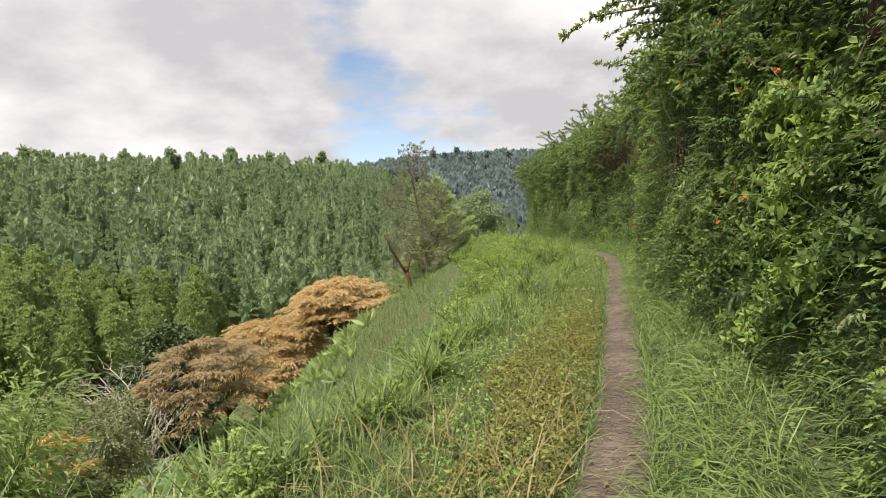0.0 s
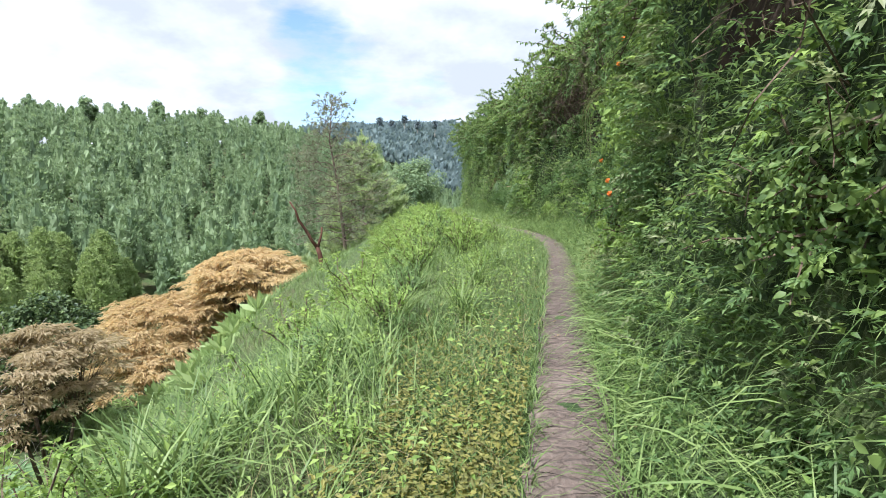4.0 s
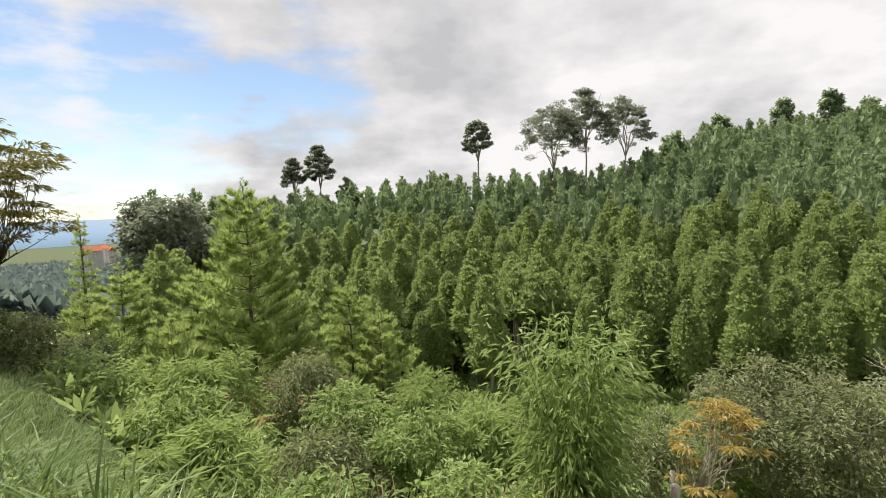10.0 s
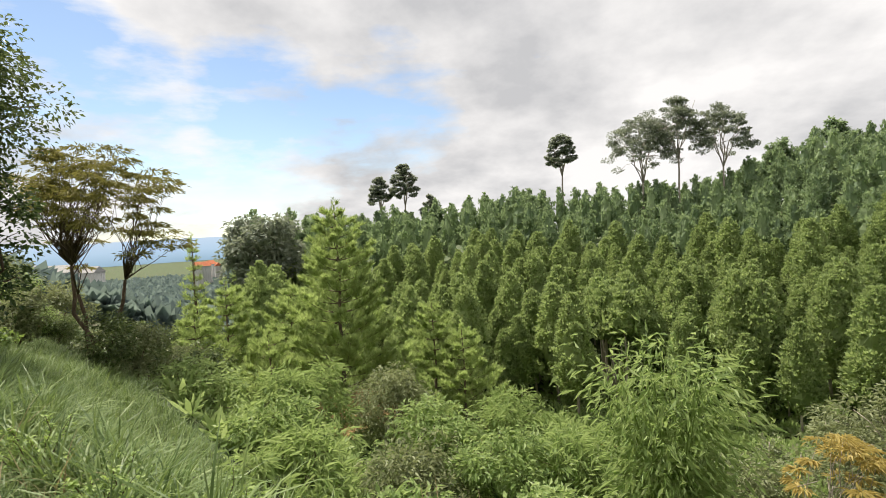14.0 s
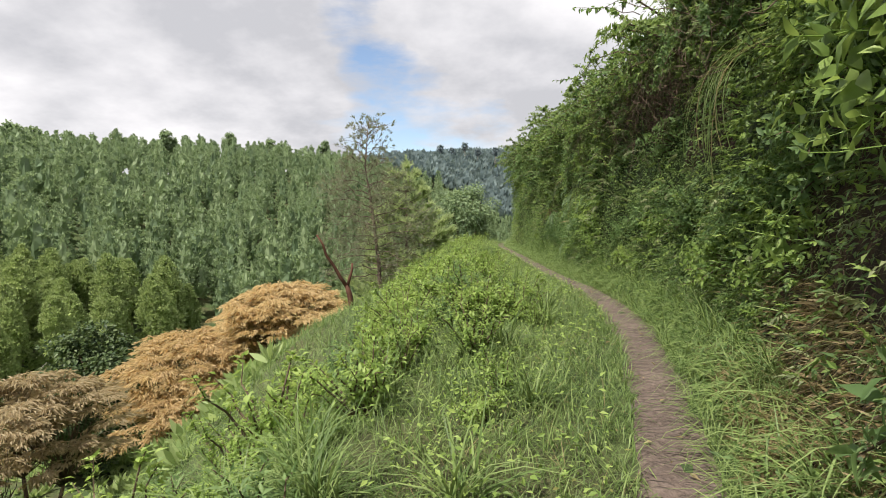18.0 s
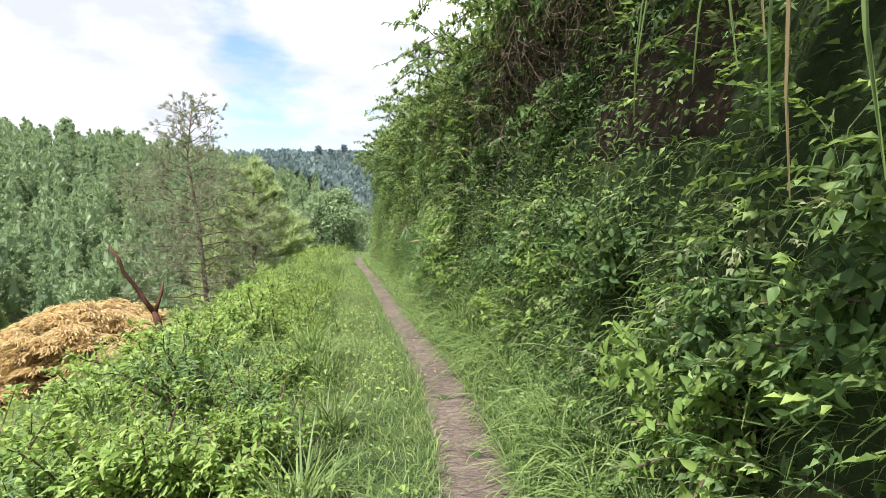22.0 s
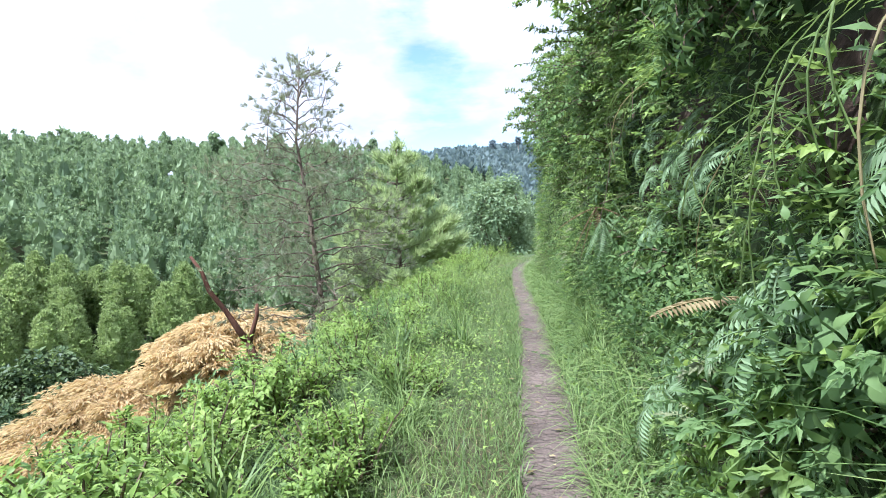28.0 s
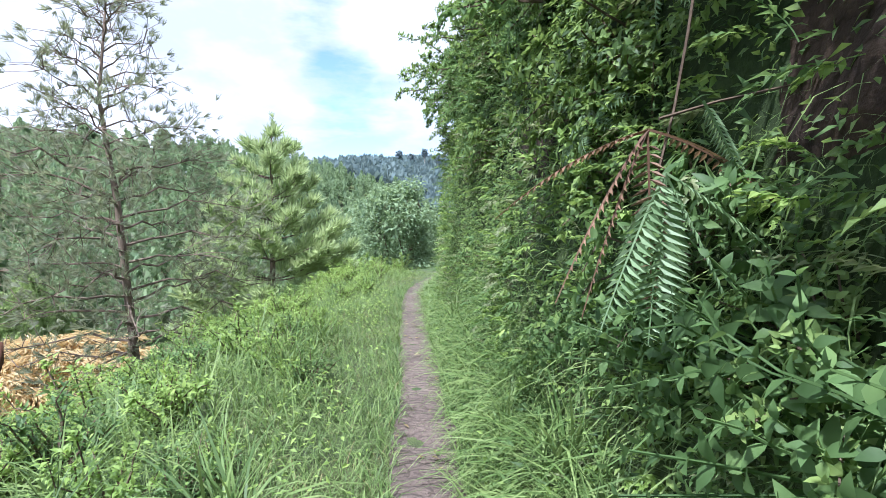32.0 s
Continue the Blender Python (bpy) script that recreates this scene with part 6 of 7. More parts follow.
    y = np.concatenate([-12 + 50 * r.random(n // 2), 11.3 + 0.9 * r.normal(size=n // 4), 5 + 4 * r.normal(size=n - n // 2 - n // 4)])
    u = np.concatenate([-0.24 - 1.2 * r.random(n // 2), 0.4 + 0.6 * r.random(n // 4), -0.3 - 1.2 * r.random(n - n // 2 - n // 4)])
    soup = blades(on_land(u, y), r, 0.1, 0.36, 0.007, np.array([0.0, 0, 0]), (0.7, 1.2, 1.7))
    n = 1900
    y = np.concatenate([-11 + 15.5 * r.random(n), 5 + 6 * r.random(1800)])
    u = np.concatenate([-0.28 - 1.9 * r.random(n) ** 1.3, -3.2 - 3.4 * r.random(1800)])
    dry = blades(on_land(u, y), r, 0.25, 0.75, 0.009, np.array([-0.1, 0, 0]), (0.4, 0.8, 1.3), 4)
    soup.add(np.concatenate(dry.v), np.concatenate([f - f.min() + sum(len(v) for v in dry.v[:i]) for i, f in enumerate(dry.f)]))
    n = 6000
    y, w = 11.3 + 0.85 * r.normal(size=n), 0.04 + 0.3 * r.random(n)
    o = out_of(y)
    at = bank_point(y, w) + o * 0.05
    m = frames_of(o * 0.4 + r.normal(size=(n, 3)) * 0.5 + (0, 0, -0.4), r.normal(size=(n, 3))) * (0.06 + 0.12 * r.random(n))[:, None, None]
    soup.place(leaf_shape(0.014, 0.0, 0.2, False), m, at)
    tagged(part("straw", soup, M_DRY), "dry straw and dead grass beside the path", "dry grass", kind="stuff")


grasses()


def hanging_grass():
    """Long grass that spills down the lower half of the bank, more on the slope, and litter on the path."""
    r = np.random.default_rng(83)
    n = 34000
    y, w = -4 + 40 * r.random(n), 0.04 + 0.5 * r.random(n) ** 1.6
    keep = (wave(y, w * 5, 1.1, 4) + r.normal(size=n) * 0.5 > -0.25) & (r.random(n) > 0.4 * bare_patch(y, w))
    y, w = y[keep], w[keep]
    at, o = bank_point(y, w), out_of(y)
    s = Soup()
    n = len(y)
    up = unit(o * 0.75 + np.array([0, 0, 0.8]) + r.normal(size=(n, 3)) * 0.3)
    tip = unit(o * 0.6 + np.array([0, 0, -0.9]) + r.normal(size=(n, 3)) * 0.35)
    x = unit(np.cross(tip, up))
    m = np.stack([x, np.cross(up, x), up], -1) * ((0.16 + 0.4 * r.random(n) ** 1.8) * np.interp(w, (0.1, 0.4), (1.0, 0.7)))[:, None, None]
    for k, b in enumerate((0.8, 1.2, 1.6)):
        s.place(blade_shape(0.014, b, 4), m[k::3], at[k::3])
    tagged(part("hanging_grass", s, M_GRASS), "long grass drooping down the lower bank", "grass", kind="stuff")
    n = 26000
    y = 18 + 30 * r.random(n)
    u = -verge(y) - 4 - 18 * r.random(n)
    tagged(part("slope_grass", blades(on_land(u, y), r, 0.35, 0.8, 0.02, np.array([-0.3, 0, 0]), (0.4, 0.8, 1.2)), M_GRASS), "rough green grass on the slope beneath the trees", "grass", kind="stuff")
    n = 420
    y = -6 + 44 * r.random(n)
    u = 0.24 * r.normal(size=n)
    xx = path_x(y) + u
    at = np.stack([xx, y, land(xx, y) + 0.03], -1)
    m = frames_of(r.normal(size=(n, 3)) * (1, 1, 0.1), np.array([0, 0, 1.0]) + r.normal(size=(n, 3)) * 0.2) * (0.02 + 0.05 * r.random(n))[:, None, None]
    tagged(part("fallen_leaves", Soup().place(leaf_shape(0.22, 0.08, 0.1, False), m, at), M_DRY), "dry fallen leaves and straw scattered on the path", "leaf litter", kind="stuff")


hanging_grass()


# ---------------------------------------------------------------- tall weeds and tussocks on the verge
HERBS = [
    shrub_kind("herb_bush", M_BRIGHT, "bright green leafy herb bush on the verge", "herb bushes on the verge", "herb", seed=21, stems=18, length=0.6, per=60, leaf=0.058, w=0.2, droop=0.1, spread=0.75),
    shrub_kind("herb_bush", M_BRIGHT, "tall light green herb with layered leaves", "herb bushes on the verge", "herb", seed=22, stems=12, length=0.85, per=66, leaf=0.066, w=0.2, droop=0.12, spread=0.6),
    shrub_kind("herb_bush", M_LANCE, "green weed with narrow leaves on upright stems", "herb bushes on the verge", "herb", seed=23, stems=16, length=0.65, per=56, leaf=0.07, w=0.15, droop=0.12, spread=0.7),
]


def verge_herbs():
    r = np.random.default_rng(91)
    for y0, y1, n, u0, u1, s0, s1 in ((11.5, 25, 96, 1.1, 4.2, 0.7, 1.35), (24, 36, 74, 1.0, 4.6, 0.6, 1.2), (4, 13, 70, 1.1, 4.4, 0.45, 0.95), (35, 42, 16, 1.4, 4.5, 0.8, 1.3), (-2, 5, 8, 2.2, 3.6, 0.5, 0.8)):
        for k in range(n):
            y, u = r.uniform(y0, y1), -r.uniform(u0, u1)
            x = float(path_x(y)) + u
            plant_out(HERBS[int(r.choice(3, p=[0.45, 0.35, 0.2]))], x, y, float(land(x, y)) - 0.04, (r.normal() * 0.15 - 0.1, r.normal() * 0.15, 1), r.random() * 6.28, r.uniform(s0, s1) * float(np.interp(-u, (1.0, 2.2), (0.6, 1))))


verge_herbs()


def tussock_kind(seed, n, length, mat, label, group):
    r = np.random.default_rng(seed)
    at = np.concatenate([r.normal(size=(n, 2)) * 0.09, np.zeros((n, 1))], 1)
    s = blades(at, r, length * 0.5, length, 0.013, np.array([0, 0, 0.0]), (0.35, 0.75, 1.15), 5)
    return s.mesh("tuft", mat), label, group


TUSSOCKS = [
    tussock_kind(1, 90, 1.0, M_GRASS, "tall tussock of long arching green grass", "grass tussocks"),
    tussock_kind(2, 70, 1.25, M_GRASS, "tall reedy clump of green grass", "grass tussocks"),
    tussock_kind(3, 80, 0.9, M_DRY, "tussock of dry pale straw-coloured grass", "dry tussocks"),
]


def tussocks():
    r = np.random.default_rng(95)

    def put(k, u, y, s):
        x = float(path_x(y)) + u
        me, label, group = TUSSOCKS[k]
        ob = thing("grass_tussock", x, y, float(land(x, y)) - 0.03, label, "grass", group, r.random() * 6.28, s)
        c = new("tuft", me)
        c.parent = ob

    for k in range(60):
        y = r.uniform(-1.5, 5.5) if k % 4 else r.uniform(5.5, 9)
        put(int(r.random() < 0.4), -float(verge(y)) - r.uniform(0.1, 1.6), y, r.uniform(0.6, 1.05) * (1.0 if k % 4 else 0.6))
    for k in range(34):
        y = r.uniform(9, 36)
        put(int(r.random() < 0.3), -float(verge(y)) + r.uniform(-2.0, 0.7), y, r.uniform(0.45, 0.8))
    for k in range(54):
        y = r.uniform(-10, 2)
        put(int(r.random() < 0.3), -float(verge(y)) - r.uniform(-0.6, 2.2), y, r.uniform(0.55, 0.95))
    for k in range(26):
        y = r.uniform(5.5, 11)
        put(2 if r.random() < 0.4 else 0, -r.uniform(3.2, 6.5), y, r.uniform(0.4, 0.7))
    for k in range(22):
        y = r.uniform(5.4, 7.6)
        put(2, -r.uniform(4.6, 6.6), y, r.uniform(1.2, 1.9))
    # tall clump of bleached grass on the slope
    for k in range(13):
        x, y = r.uniform(-5.4, -4.3), r.uniform(5.7, 7.9)
        z = float(land(x, y))
        put(2, x - float(path_x(y)), y, (-2.2 - z + r.uniform(-0.4, 0.1)) / 0.85)
    # long grass that arches out of the bank's foot, and clumps among the herbs
    for k in range(70):
        put(int(k % 3 == 0), r.uniform(0.5, 0.8), r.uniform(7.5, 31), r.uniform(0.42, 0.68))
    for k in range(60):
        put(int(k % 3 == 0), -r.uniform(0.9, 2.6), r.uniform(9, 31), r.uniform(0.42, 0.75))


tussocks()


# ---------------------------------------------------------------- ferns, twigs and big leaves close to the path
def frond(soup, base, direction, length, droop, r, pinna=0.16):
    d = unit(np.asarray(direction, float))
    ts = np.linspace(0, 1, 22)
    p = np.asarray(base) + np.outer(ts, d) * length
    p[:, 2] -= droop * length * ts ** 2
    side = unit(np.cross(d, (0, 0, 1.0)))
    tang = unit(np.gradient(p, axis=0))
    tube(soup, p[::3], (0.005, 0.002), 3)
    for sgn in (-1, 1):
        n = 20
        at = p[2:22]
        s = pinna * length * np.sin(np.clip(ts[2:22] * 0.92 + 0.1, 0, 1) * math.pi) ** 0.7 + 0.01
        ax = sgn * side + 0.35 * tang[2:22] + np.array([0, 0, -0.12])
        soup.place(leaf_shape(0.11, 0.02, 0.12, False), frames_of(ax, np.cross(tang[2:22], side) * -1 + r.normal(size=(n, 3)) * 0.1) * s[:, None, None], at)


def ferns():
    r = np.random.default_rng(99)
    meshes = []
    for k in range(21):
        a, q = (k % 7) * 2.4 + r.random() * 0.5, Soup()
        frond(q, (0, 0, 0), (math.cos(a) * 1.1, math.sin(a) * 1.1, 1.0), 0.62 * (0.7 + 0.4 * r.random()), 0.75, r)
        meshes.append(q.mesh("frond", M_FERN))
    for y, w in ((22.9, 0.58), (22.4, 0.53), (23.4, 0.49), (24.4, 0.62), (23.8, 0.56), (20.7, 0.52), (26.3, 0.55), (25.5, 0.66), (21.2, 0.42), (22.2, 0.3), (4.6, 0.3)):
        p = bank_point(np.array([y]), np.array([w]))[0]
        o = out_of(np.array([y]))[0]
        ob = new("fern")
        q = Vector(o * 0.9 + np.array([0, 0, 0.5])).to_track_quat("Z", "Y") @ Euler((0, 0, r.random() * 6)).to_quaternion()
        ob.matrix_basis = Matrix.LocRotScale(p + o * 0.22, q, [0.55 + 0.35 * r.random()] * 3)
        tagged(ob, "green fern with arching feathery fronds on the bank", "fern", "ferns on the bank")
        first_frond = 7 * int(r.integers(3))
        for me in meshes[first_frond:first_frond + 7]:
            c = new("frond", me)
            c.parent = ob
    # the hanging half-withered fern
    ob = thing("hanging_fern", 3.24, 25.1, 1.5, "hanging fern, half pale green and half withered brown", "fern")
    g, d, st = Soup(), Soup(), Soup()
    tube(st, crooked((0.25, 0.15, 0.95), (0, 0, 0), 6, 0.03), (0.006, 0.004), 5)
    tube(st, crooked((0, 0, 0.15), (1.0, 0.3, 0.38), 6, 0.03, 0.03), (0.005, 0.003), 5)
    for a, z in ((-0.5, -1.0), (0.05, -1.2), (0.45, -0.9), (-0.15, -1.1), (0.6, -0.4)):
        frond(g, (0.02, 0, 0.0), (a, -0.15, z), 0.42, 0.15, r, 0.2)
    frond(g, (0.12, 0, 0.2), (0.5, 0, -0.8), 0.26, 0.2, r, 0.22)
    for a, z in ((-0.9, -0.25), (-0.45, -1.1), (0.5, -0.1), (-0.6, -0.9), (0.1, -1.2)):
        frond(d, (-0.03, 0, 0.12), (a, 0.1, z), 0.44, 0.3, r, 0.12)
    dry = thing("fern", 3.3, 21.45, 1.3, "single withered tan fern frond on the bank", "fern")
    q = Soup()
    frond(q, (0.1, 0, 0), (-1.0, -0.5, 0.15), 0.34, 0.25, r, 0.2)
    part("frond", q, M_DRY, dry)
    part("stem", st, M_VINE, ob)
    part("green_fronds", g, M_FERN, ob, "pale green fronds")
    part("withered_fronds", d, M_FERN_DEAD, ob, "withered brown fronds")


ferns()


def tangles():
    """Bare dry vines and twigs that hang over the bank."""
    r = np.random.default_rng(103)
    for y, w, n, big in ((15.4, 0.84, 60, 1.1), (16.2, 0.88, 80, 1.2), (16.8, 0.84, 70, 1.1), (17.4, 0.86, 80, 1.2), (18.0, 0.84, 70, 1.1), (18.7, 0.9, 70, 1.2), (14.6, 0.9, 40, 1.1), (19.6, 0.85, 50, 1.2), (21.2, 0.85, 26, 1.1), (22.3, 0.9, 22, 1.0), (6.5, 0.6, 16, 1.2), (2.5, 0.7, 14, 1.2), (25.0, 0.8, 16, 1.0), (11.5, 0.8, 14, 1.0)):
        p = bank_point(np.array([y]), np.array([w]))[0]
        o = out_of(np.array([y]))[0]
        ob = new("twig_tangle")
        ob.location = p
        tagged(ob, "tangle of bare dry brown twigs hanging over the bank", "twigs", "dry twigs on the bank")
        s = Soup()
        for k in range(n):
            a = o * r.uniform(0.2, 0.6) + np.array([0, 1, 0]) * r.normal() * 0.8 + np.array([0, 0, r.normal() * 0.35])
            b = a + (o * r.uniform(-0.25, 0.12) + np.array([0, 1, 0]) * r.normal() * 0.7 + np.array([0, 0, -r.random() * 0.9 + 0.15])) * big
            if k < 8:
                part("twig", tube(Soup(), crooked(a, b, 10, 0.1, -0.08), (0.0045, 0.002), 5), M_VINE, ob)
            else:
                tube(s, crooked(a, b, 7, 0.09, -0.05), (0.004, 0.0018), 3)
        tagged(part("twigwork", s, M_VINE, ob), kind="stuff")


tangles()



def rosette_plant(seed, stems, length, leaf, w, pairs=4, spread=1.1):
    """Shoots with crossed pairs of pointed leaves, the youngest pair small at the tip."""
    r = np.random.default_rng(seed)
    wood, green = Soup(), Soup()
    at, ax, up, size = [], [], [], []
    for k in range(stems):
        a, tilt = k * 2.4 + r.random(), spread * math.sqrt((k + 0.4) / stems)
        d = np.array([math.cos(a) * math.sin(tilt), math.sin(a) * math.sin(tilt), math.cos(tilt)])
        l = length * (0.6 + 0.55 * r.random())
        f = np.linspace(0, 1, 6)[:, None]
        p = f * d * l + r.normal(size=(6, 3)) * 0.02 * l * f
        tube(wood, p, (0.005, 0.0025), 4)
        e1 = unit(np.cross(d, r.normal(size=3)))
        e2 = np.cross(d, e1)
        for j in range(pairs):
            t = 1 - 0.62 * (pairs - 1 - j) / pairs
            c = np.array([np.interp(t, f[:, 0], p[:, i]) for i in range(3)])
            side = (e1, e2)[j % 2]
            for sgn in (-1, 1):
                at.append(c)
                ax.append(side * sgn + d * (0.25 + 0.16 * j) + r.normal(size=3) * 0.16)
                up.append(d + r.normal(size=3) * 0.2)
                size.append(leaf * (1.12 - 0.16 * j) * (0.8 + 0.35 * r.random()))
    green.place(leaf_shape(w, 0.05, 0.22, True), frames_of(np.array(ax), np.array(up)) * np.array(size)[:, None, None], np.array(at))
    return wood, green


def rosette_kind(name, mat, label, **kw):
    w, g = rosette_plant(**kw)
    return name, w.mesh("stems", mat), g.mesh("leaves", mat, True), label, "large-leaved plants", "plant"


BIG = [
    rosette_kind("broadleaf_weed", M_BRIGHT, "bright green plant with large pointed leaves in crossed pairs", seed=41, stems=13, length=0.5, leaf=0.105, w=0.23),
    rosette_kind("broadleaf_weed", M_LEAFY, "green plant with pointed oval leaves in crossed pairs", seed=42, stems=24, length=0.44, leaf=0.07, w=0.27, pairs=5),
    rosette_kind("broadleaf_weed", M_BRIGHT, "light green plant with very large pointed leaves leaning from the bank", seed=43, stems=9, length=0.55, leaf=0.15, w=0.22, spread=0.9),
]
for k, y, w, reach, s in ((2, 10.2, 0.56, 1.0, 0.9), (2, 10.4, 0.5, 1.0, 0.8), (2, 10.6, 0.6, 1.0, 1.0), (2, 10.9, 0.54, 1.1, 1.0), (2, 11.2, 0.66, 0.9, 1.0), (2, 11.6, 0.74, 0.8, 1.0), (0, 11.4, 0.6, 0.9, 1.0), (0, 12.2, 0.38, 0.9, 0.9), (1, 12.6, 0.46, 0.9, 1.0), (0, 12.9, 0.3, 0.8, 0.8), (1, 13.4, 0.42, 0.8, 1.0), (1, 14.1, 0.36, 0.8, 1.0), (0, 14.6, 0.3, 0.8, 0.9), (1, 15.2, 0.4, 0.8, 1.0),
                          (1, 16.0, 0.42, 0.9, 1.1), (0, 16.6, 0.34, 0.8, 0.9), (1, 17.3, 0.4, 0.9, 1.0), (1, 18.4, 0.36, 0.8, 0.9), (0, 19.6, 0.3, 0.9, 1.0), (0, 20.0, 0.4, 0.9, 1.1), (2, 19.8, 0.5, 0.9, 0.8), (1, 21.0, 0.4, 0.8, 1.0), (1, 21.6, 0.34, 0.8, 0.9), (1, 22.4, 0.38, 0.8, 1.0), (1, 23.2, 0.34, 0.8, 1.0),
                          (1, 24.0, 0.3, 0.9, 1.0), (1, 24.4, 0.36, 0.9, 1.1), (1, 24.7, 0.33, 0.9, 1.1), (1, 25.0, 0.38, 0.9, 1.1), (1, 25.3, 0.34, 0.9, 1.0), (1, 25.7, 0.36, 0.9, 1.0), (0, 26.4, 0.5, 1.0, 0.9), (0, 27.3, 0.62, 1.1, 0.9), (1, 26.4, 0.3, 0.8, 0.9), (2, 28.2, 0.72, 1.1, 0.8),
                          (0, 3.4, 0.36, 0.9, 1.0), (1, 3.7, 0.28, 0.9, 1.1), (0, 4.0, 0.44, 0.9, 1.1), (1, 4.4, 0.34, 0.9, 1.1), (1, 4.8, 0.26, 0.8, 1.0), (0, 5.2, 0.4, 0.9, 1.0), (1, 2.8, 0.4, 0.9, 1.0), (2, 6.9, 0.72, 0.9, 0.8), (1, 8.6, 0.4, 0.8, 0.9)):
    p, o = bank_point(np.array([y]), np.array([w]))[0], out_of(np.array([y]))[0]
    plant_out(BIG[k], *(p + o * 0.04), o * reach + np.array([0, 0, 0.55]), y * 3.7, s)

# shrubs that jut out above the painted shade patches
for k, (y, w, b, d) in enumerate(SHADE_PATCHES):
    for j, f in enumerate((-0.8, -0.25, 0.3, 0.85)):
        yy, ww = y + f * b, min(w + d + 0.1 + 0.04 * ((j * 7 + k) % 3), 1.0)
        p, o = bank_point(np.array([yy]), np.array([ww]))[0], out_of(np.array([yy]))[0]
        plant_out(BUSHES[(k + j * 2) % 5], *(p + o * 0.05), o * 1.0 + np.array([0, 0, 0.25]), 1.7 * j + k, 0.85)


def hanging_reeds():
    """Long pale grass leaves that hang down the face from above."""
    r = np.random.default_rng(160)
    for y, z, n, long in ((13.0, 2.95, 6, 1.15), (13.5, 3.0, 7, 1.25), (12.5, 2.75, 4, 0.95), (20.9, 2.2, 7, 0.8), (21.4, 2.0, 6, 0.7), (22.9, 2.5, 4, 0.7)):
        o = out_of(np.array([y]))[0]
        x = float(path_x(y)) + 0.62
        ob = thing("hanging_reed", x, y, z, "long pale green grass leaves hanging down the bank", "grass", "hanging grass leaves")
        for k in range(n):
            f = np.linspace(0, 1, 10)
            sway, reach, l = r.normal() * 0.2, 0.1 + 0.25 * r.random(), long * (0.6 + 0.5 * r.random())
            mid = np.stack([o[0] * reach * np.sin(f * 2.2) + 0.3 * (1 - f) ** 2, sway * f + r.normal() * 0.22, l * (0.22 * np.sin(np.minimum(f * 3, 3.1)) - f)], -1)
            half = 0.013 * np.sin(np.clip(f * 0.93 + 0.07, 0, 1) * math.pi) ** 0.5
            side = np.array([0.25, 1.0, 0.1])
            v = np.concatenate([mid - side * half[:, None], mid + (0.004, 0, 0), mid + side * half[:, None]])
            fc = [t for i in range(9) for t in ((i, i + 1, i + 11), (i, i + 11, i + 10), (i + 10, i + 11, i + 21), (i + 10, i + 21, i + 20))]
            part("leaf_blade", Soup().add(v, fc), M_DRY if k % 5 == 3 else M_GRASS, ob)


hanging_reeds()


def overhanging_branches():
    """Slender leafy branches that stand out from the brow against the sky."""
    r = np.random.default_rng(170)
    for x, y, z, tx, ty, tz in ((3.5, 17.9, 3.5, 2.65, 17.2, 3.1), (3.7, 17.2, 3.7, 2.8, 16.6, 3.5), (3.6, 19.0, 3.9, 2.7, 18.6, 4.0), (3.4, 26.6, 3.4, 2.35, 26.3, 3.45), (3.2, 26.2, 2.4, 2.55, 25.9, 2.45), (3.3, 26.4, 2.9, 2.5, 25.8, 2.75), (3.8, 14.6, 3.8, 2.9, 15.0, 4.3), (3.7, 15.6, 4.0, 2.7, 16.2, 4.4)):
        ob = thing("overhanging_branch", x, y, z, "slender leafy branch reaching out from the bank", "branch", "branches over the path")
        w, g = Soup(), Soup()
        tip = np.array([tx - x, ty - y, tz - z])
        back = -tip * 0.5
        for k in range(3):
            e = tip * (1 - 0.2 * k) + r.normal(size=3) * 0.12 * (k > 0)
            p = crooked(back if k == 0 else tip * 0.2 * k, e, 9, 0.03, 0.06)
            tube(w, p, (0.007, 0.003), 5)
            n = 20
            t = np.linspace(0.35, 1, n)
            at = np.stack([np.interp(t, np.linspace(0, 1, 9), p[:, i]) for i in range(3)], -1)
            d = unit(e)
            side = unit(np.cross(d, (0, 0, 1.0))) * np.where(np.arange(n) % 2, 1.0, -1.0)[:, None]
            ax = side + d * 0.5 + np.array([0, 0, -0.35]) + r.normal(size=(n, 3)) * 0.3
            g.place(leaf_shape(0.22, 0.06, 0.25, "eight"), frames_of(ax, np.array([0, 0, 1.0]) + r.normal(size=(n, 3)) * 0.35) * (0.06 + 0.05 * r.random(n))[:, None, None], at)
        part("twig", w, M_VINE, ob)
        tagged(part("leaves", g, M_LEAFY, ob), kind="stuff")


overhanging_branches()


def flowers():
    """Orange blossoms on the bank near the start."""
    r = np.random.default_rng(111)
    tv, tf = tuft_shape(7, 0.3, 1.2, 3)
    for k in range(16):
        y, w = r.uniform(3, 10), r.uniform(0.35, 0.95)
        p = bank_point(np.array([y]), np.array([w]))[0] + out_of(np.array([y]))[0] * 0.45
        ob = new("blossom")
        ob.location = p
        tagged(ob, "small orange-red blossom among the bank's leaves", "flower", "orange blossoms")
        if k == 0:
            me = Soup().add(tv * 0.032, tf).mesh("petals", M_FLOWER)
        c = new("petals", me)
        c.parent = ob


flowers()


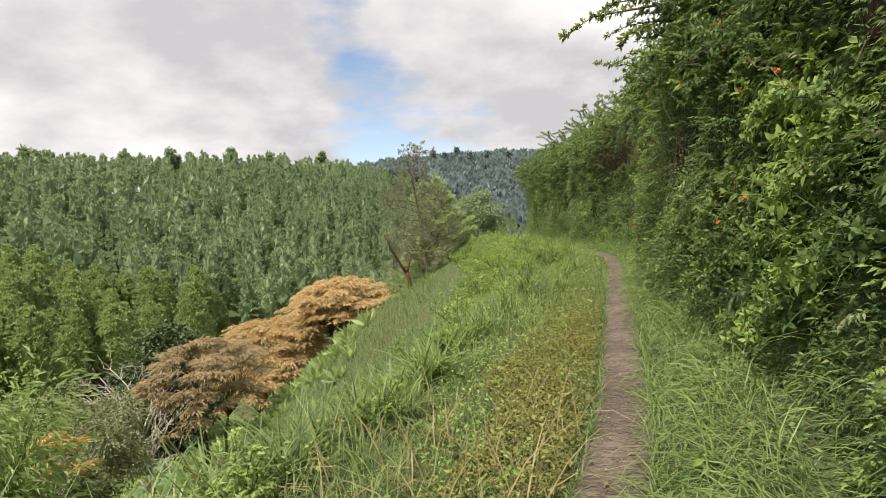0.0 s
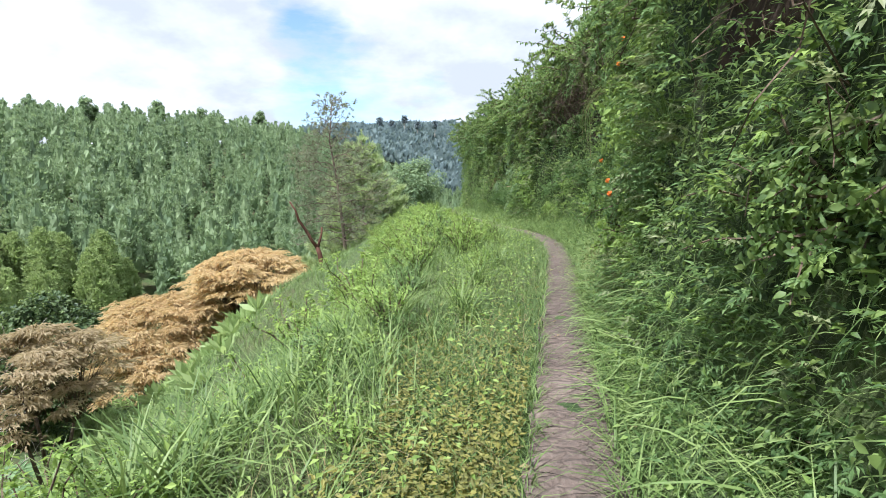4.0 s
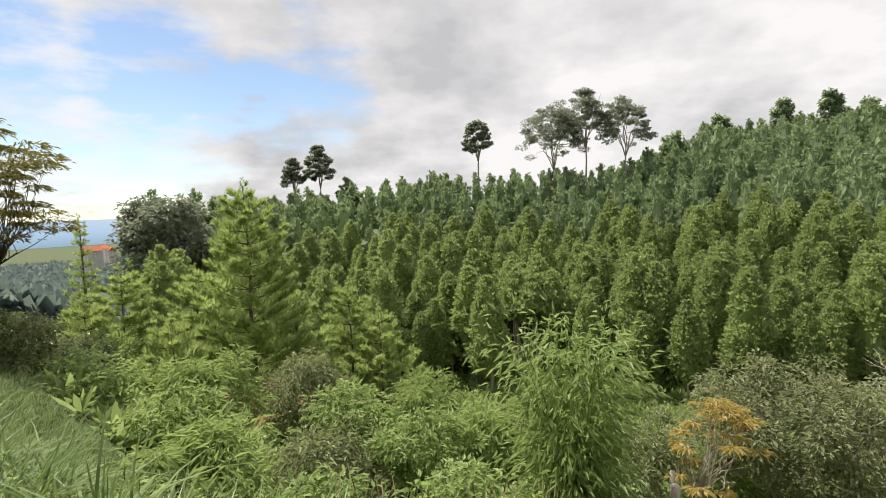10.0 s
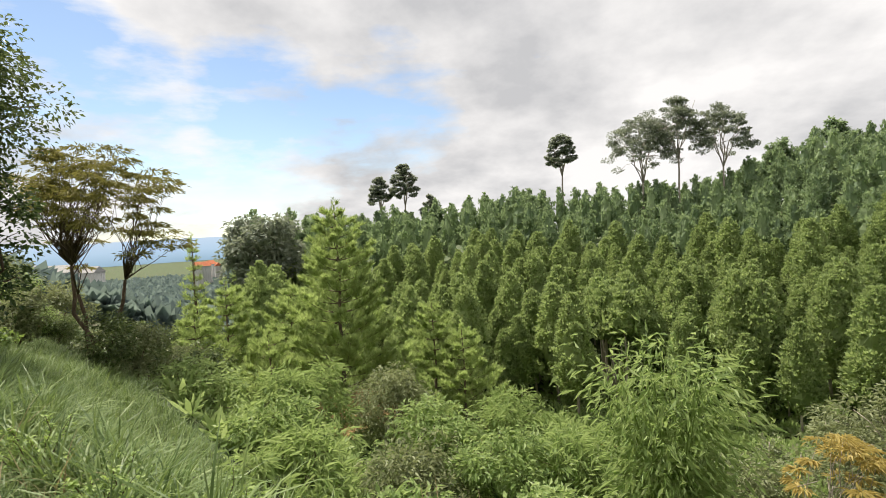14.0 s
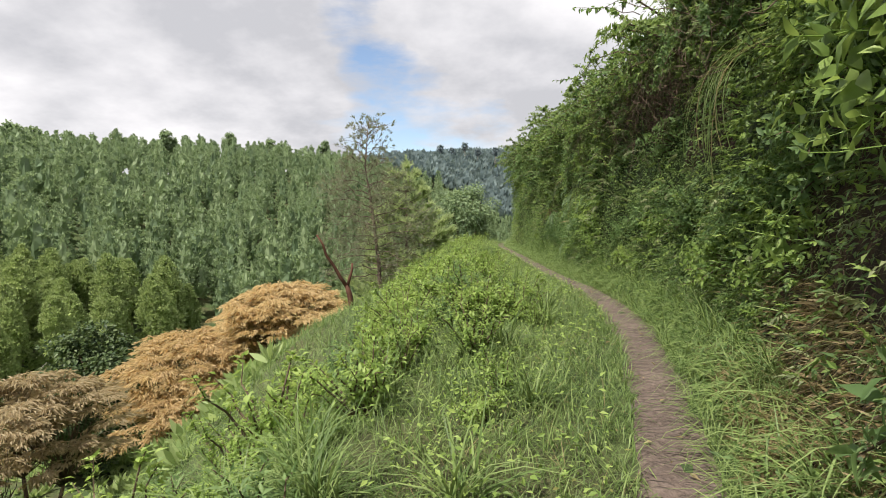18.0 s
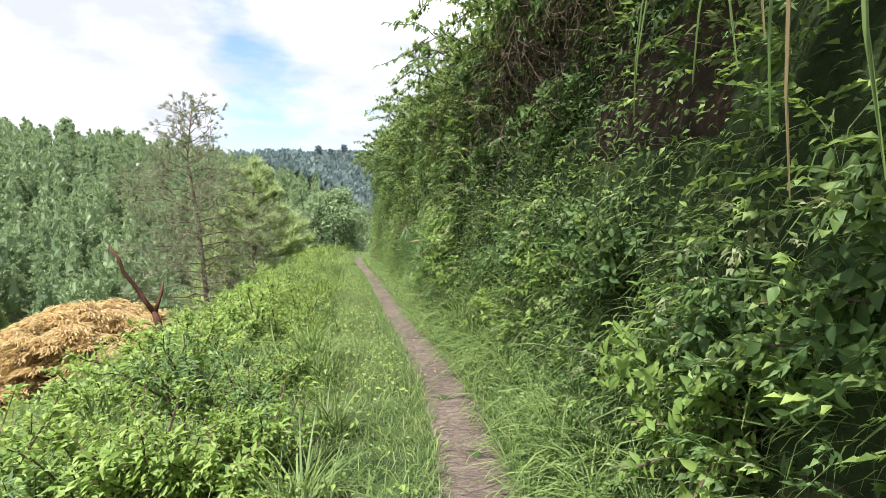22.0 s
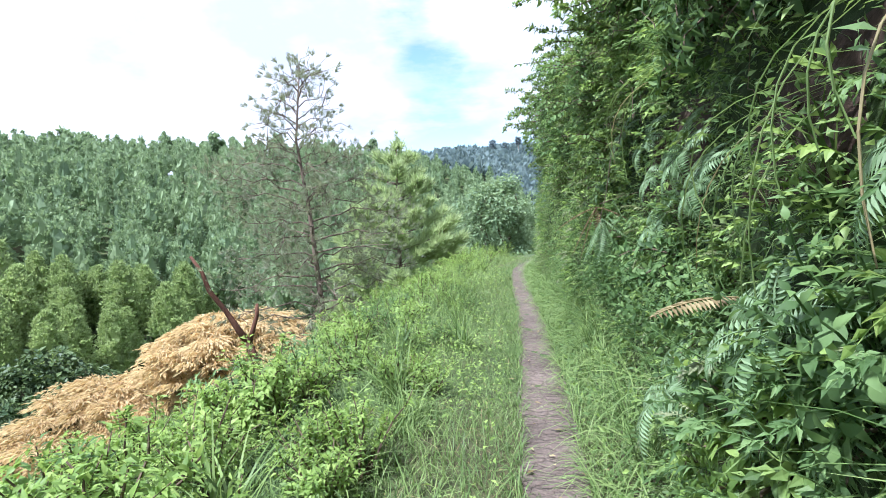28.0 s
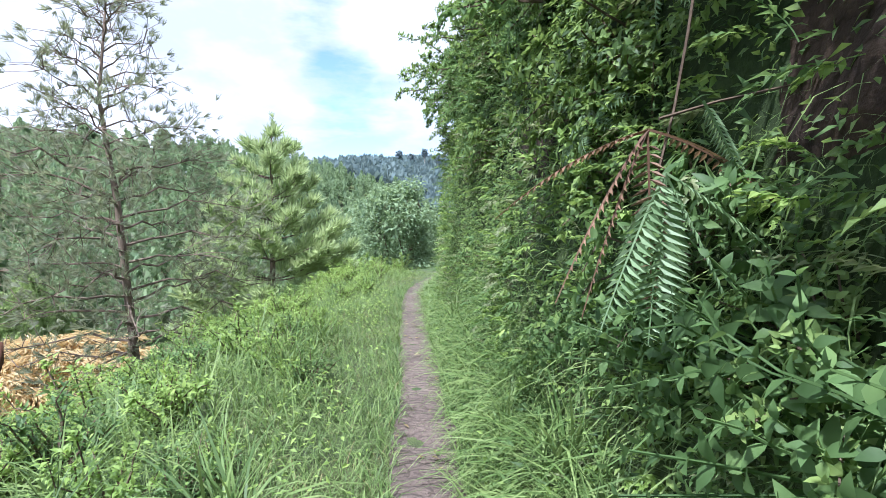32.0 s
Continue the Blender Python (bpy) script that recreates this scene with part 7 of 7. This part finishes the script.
# bright bushes at the path's bend
BEND = shrub_kind("bush", M_BRIGHT, "bright yellow-green rounded bush at the path's bend", "bushes at the bend", "bush", seed=61, stems=44, length=1.1, per=110, leaf=0.065, w=0.24, droop=0.15, spread=1.25)
for x, y, s_ in ((-0.6, 38.0, 1.0), (-1.0, 39.6, 1.15), (-1.7, 39.0, 1.0), (-0.3, 40.0, 1.1), (-1.7, 37.2, 0.9), (-2.6, 38.6, 0.9), (-0.9, 36.2, 0.7), (-2.2, 34.6, 0.65), (-0.4, 11.6, 0.5), (1.0, 19.2, 0.95), (0.6, 17.6, 0.95), (0.1, 16.2, 0.8), (0.9, 20.8, 0.85), (-0.4, 18.4, 0.9), (-0.2, 20.4, 0.9), (-0.6, 14.6, 0.7), (0.2, 22.4, 0.7), (-1.0, 23.5, 0.8), (-1.4, 26.0, 0.7)):
    plant_out(BEND, x, y, float(land(x, y)) - 0.1, (0, 0, 1), x * 5, s_)
BUSH = shrub_kind("bush", M_BANK, "low dark green bush at the path's edge", "bushes at the path's edge", "bush", seed=62, stems=30, length=0.9, per=60, leaf=0.12, w=0.26, droop=0.2, spread=1.2)
for x, y, s_ in ((-5.9, -10.6, 1.7), (-5.4, -9.4, 1.2), (-6.8, -12.0, 1.9), (-8.5, -8.2, 1.2), (-7.9, -14.5, 1.9), (-9.0, -17.0, 2.0)):
    plant_out(BUSH, x, y, float(land(x, y)) - 0.1, (0, 0, 1), x * 5, s_)


# brown soil taken near black: the recesses' shade is put into its colour
M_SOIL = rough_mat("shade_dark_bank", [(0.3, (0.013, 0.009, 0.007)), (0.52, (0.04, 0.026, 0.018)), (0.75, (0.1, 0.066, 0.044))], 4, 26, 0.95, 0.9)

# backing sheet: the dark between the leaves is put into its near-black green
M_DARK_BACKING = rough_mat("dark_green_backing", [(0.3, (0.012, 0.016, 0.007)), (0.5, (0.026, 0.04, 0.013)), (0.72, (0.055, 0.078, 0.024))], 3, 30, 0.95, 0.9)


def soil_patch(y0, y1, w0, w1, sunk, mat=M_SOIL, label="bare brown crumbling bank soil, darkened to stand in for shade"):
    """A sheet of bare crumbling soil, or of dark backing, on the bank's face."""
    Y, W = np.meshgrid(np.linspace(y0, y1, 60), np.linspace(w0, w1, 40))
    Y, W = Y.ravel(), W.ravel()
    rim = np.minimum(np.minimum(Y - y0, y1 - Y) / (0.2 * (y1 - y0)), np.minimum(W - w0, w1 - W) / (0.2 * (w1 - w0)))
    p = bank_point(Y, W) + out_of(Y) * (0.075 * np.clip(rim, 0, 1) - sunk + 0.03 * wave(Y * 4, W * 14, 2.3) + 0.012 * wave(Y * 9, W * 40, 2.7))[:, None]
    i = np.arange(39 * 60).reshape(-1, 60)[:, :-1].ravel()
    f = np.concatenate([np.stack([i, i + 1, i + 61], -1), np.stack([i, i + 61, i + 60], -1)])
    tagged(part("shade_dark_bank", Soup().add(p, f), mat, smooth=True), label, "soil", kind="structure")


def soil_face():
    """The bare cut with roots over it, dark backing, and patches painted as shaded recesses."""
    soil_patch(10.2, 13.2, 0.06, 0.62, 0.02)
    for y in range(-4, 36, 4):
        soil_patch(y - 0.5, y + 4.5, 0.2, 1.06, 0.045, M_DARK_BACKING, "near-black green backing sheet behind the overgrown bank's leaves")
    for y, w, b, d in SHADE_PATCHES[1:]:
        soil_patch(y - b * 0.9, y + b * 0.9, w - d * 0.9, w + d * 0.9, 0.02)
    r = np.random.default_rng(140)
    ob = new("roots")
    ob.location = (0, 0, 0)
    tagged(ob, "thin dry roots and straw hanging over the bare soil", "roots")
    s = Soup()
    for k in range(160):
        y, w = r.uniform(10.0, 12.9), r.uniform(0.2, 0.62)
        a = bank_point(np.array([y]), np.array([w]))[0] + out_of(np.array([y]))[0] * 0.06
        b = a + out_of(np.array([y]))[0] * r.uniform(0.0, 0.2) + np.array([0, r.normal() * 0.2, -r.uniform(0.15, 0.6)])
        tube(s, crooked(a, b, 5, 0.06), (0.004, 0.0015), 3)
    tagged(part("root_mat", s, M_VINE, ob), kind="stuff")


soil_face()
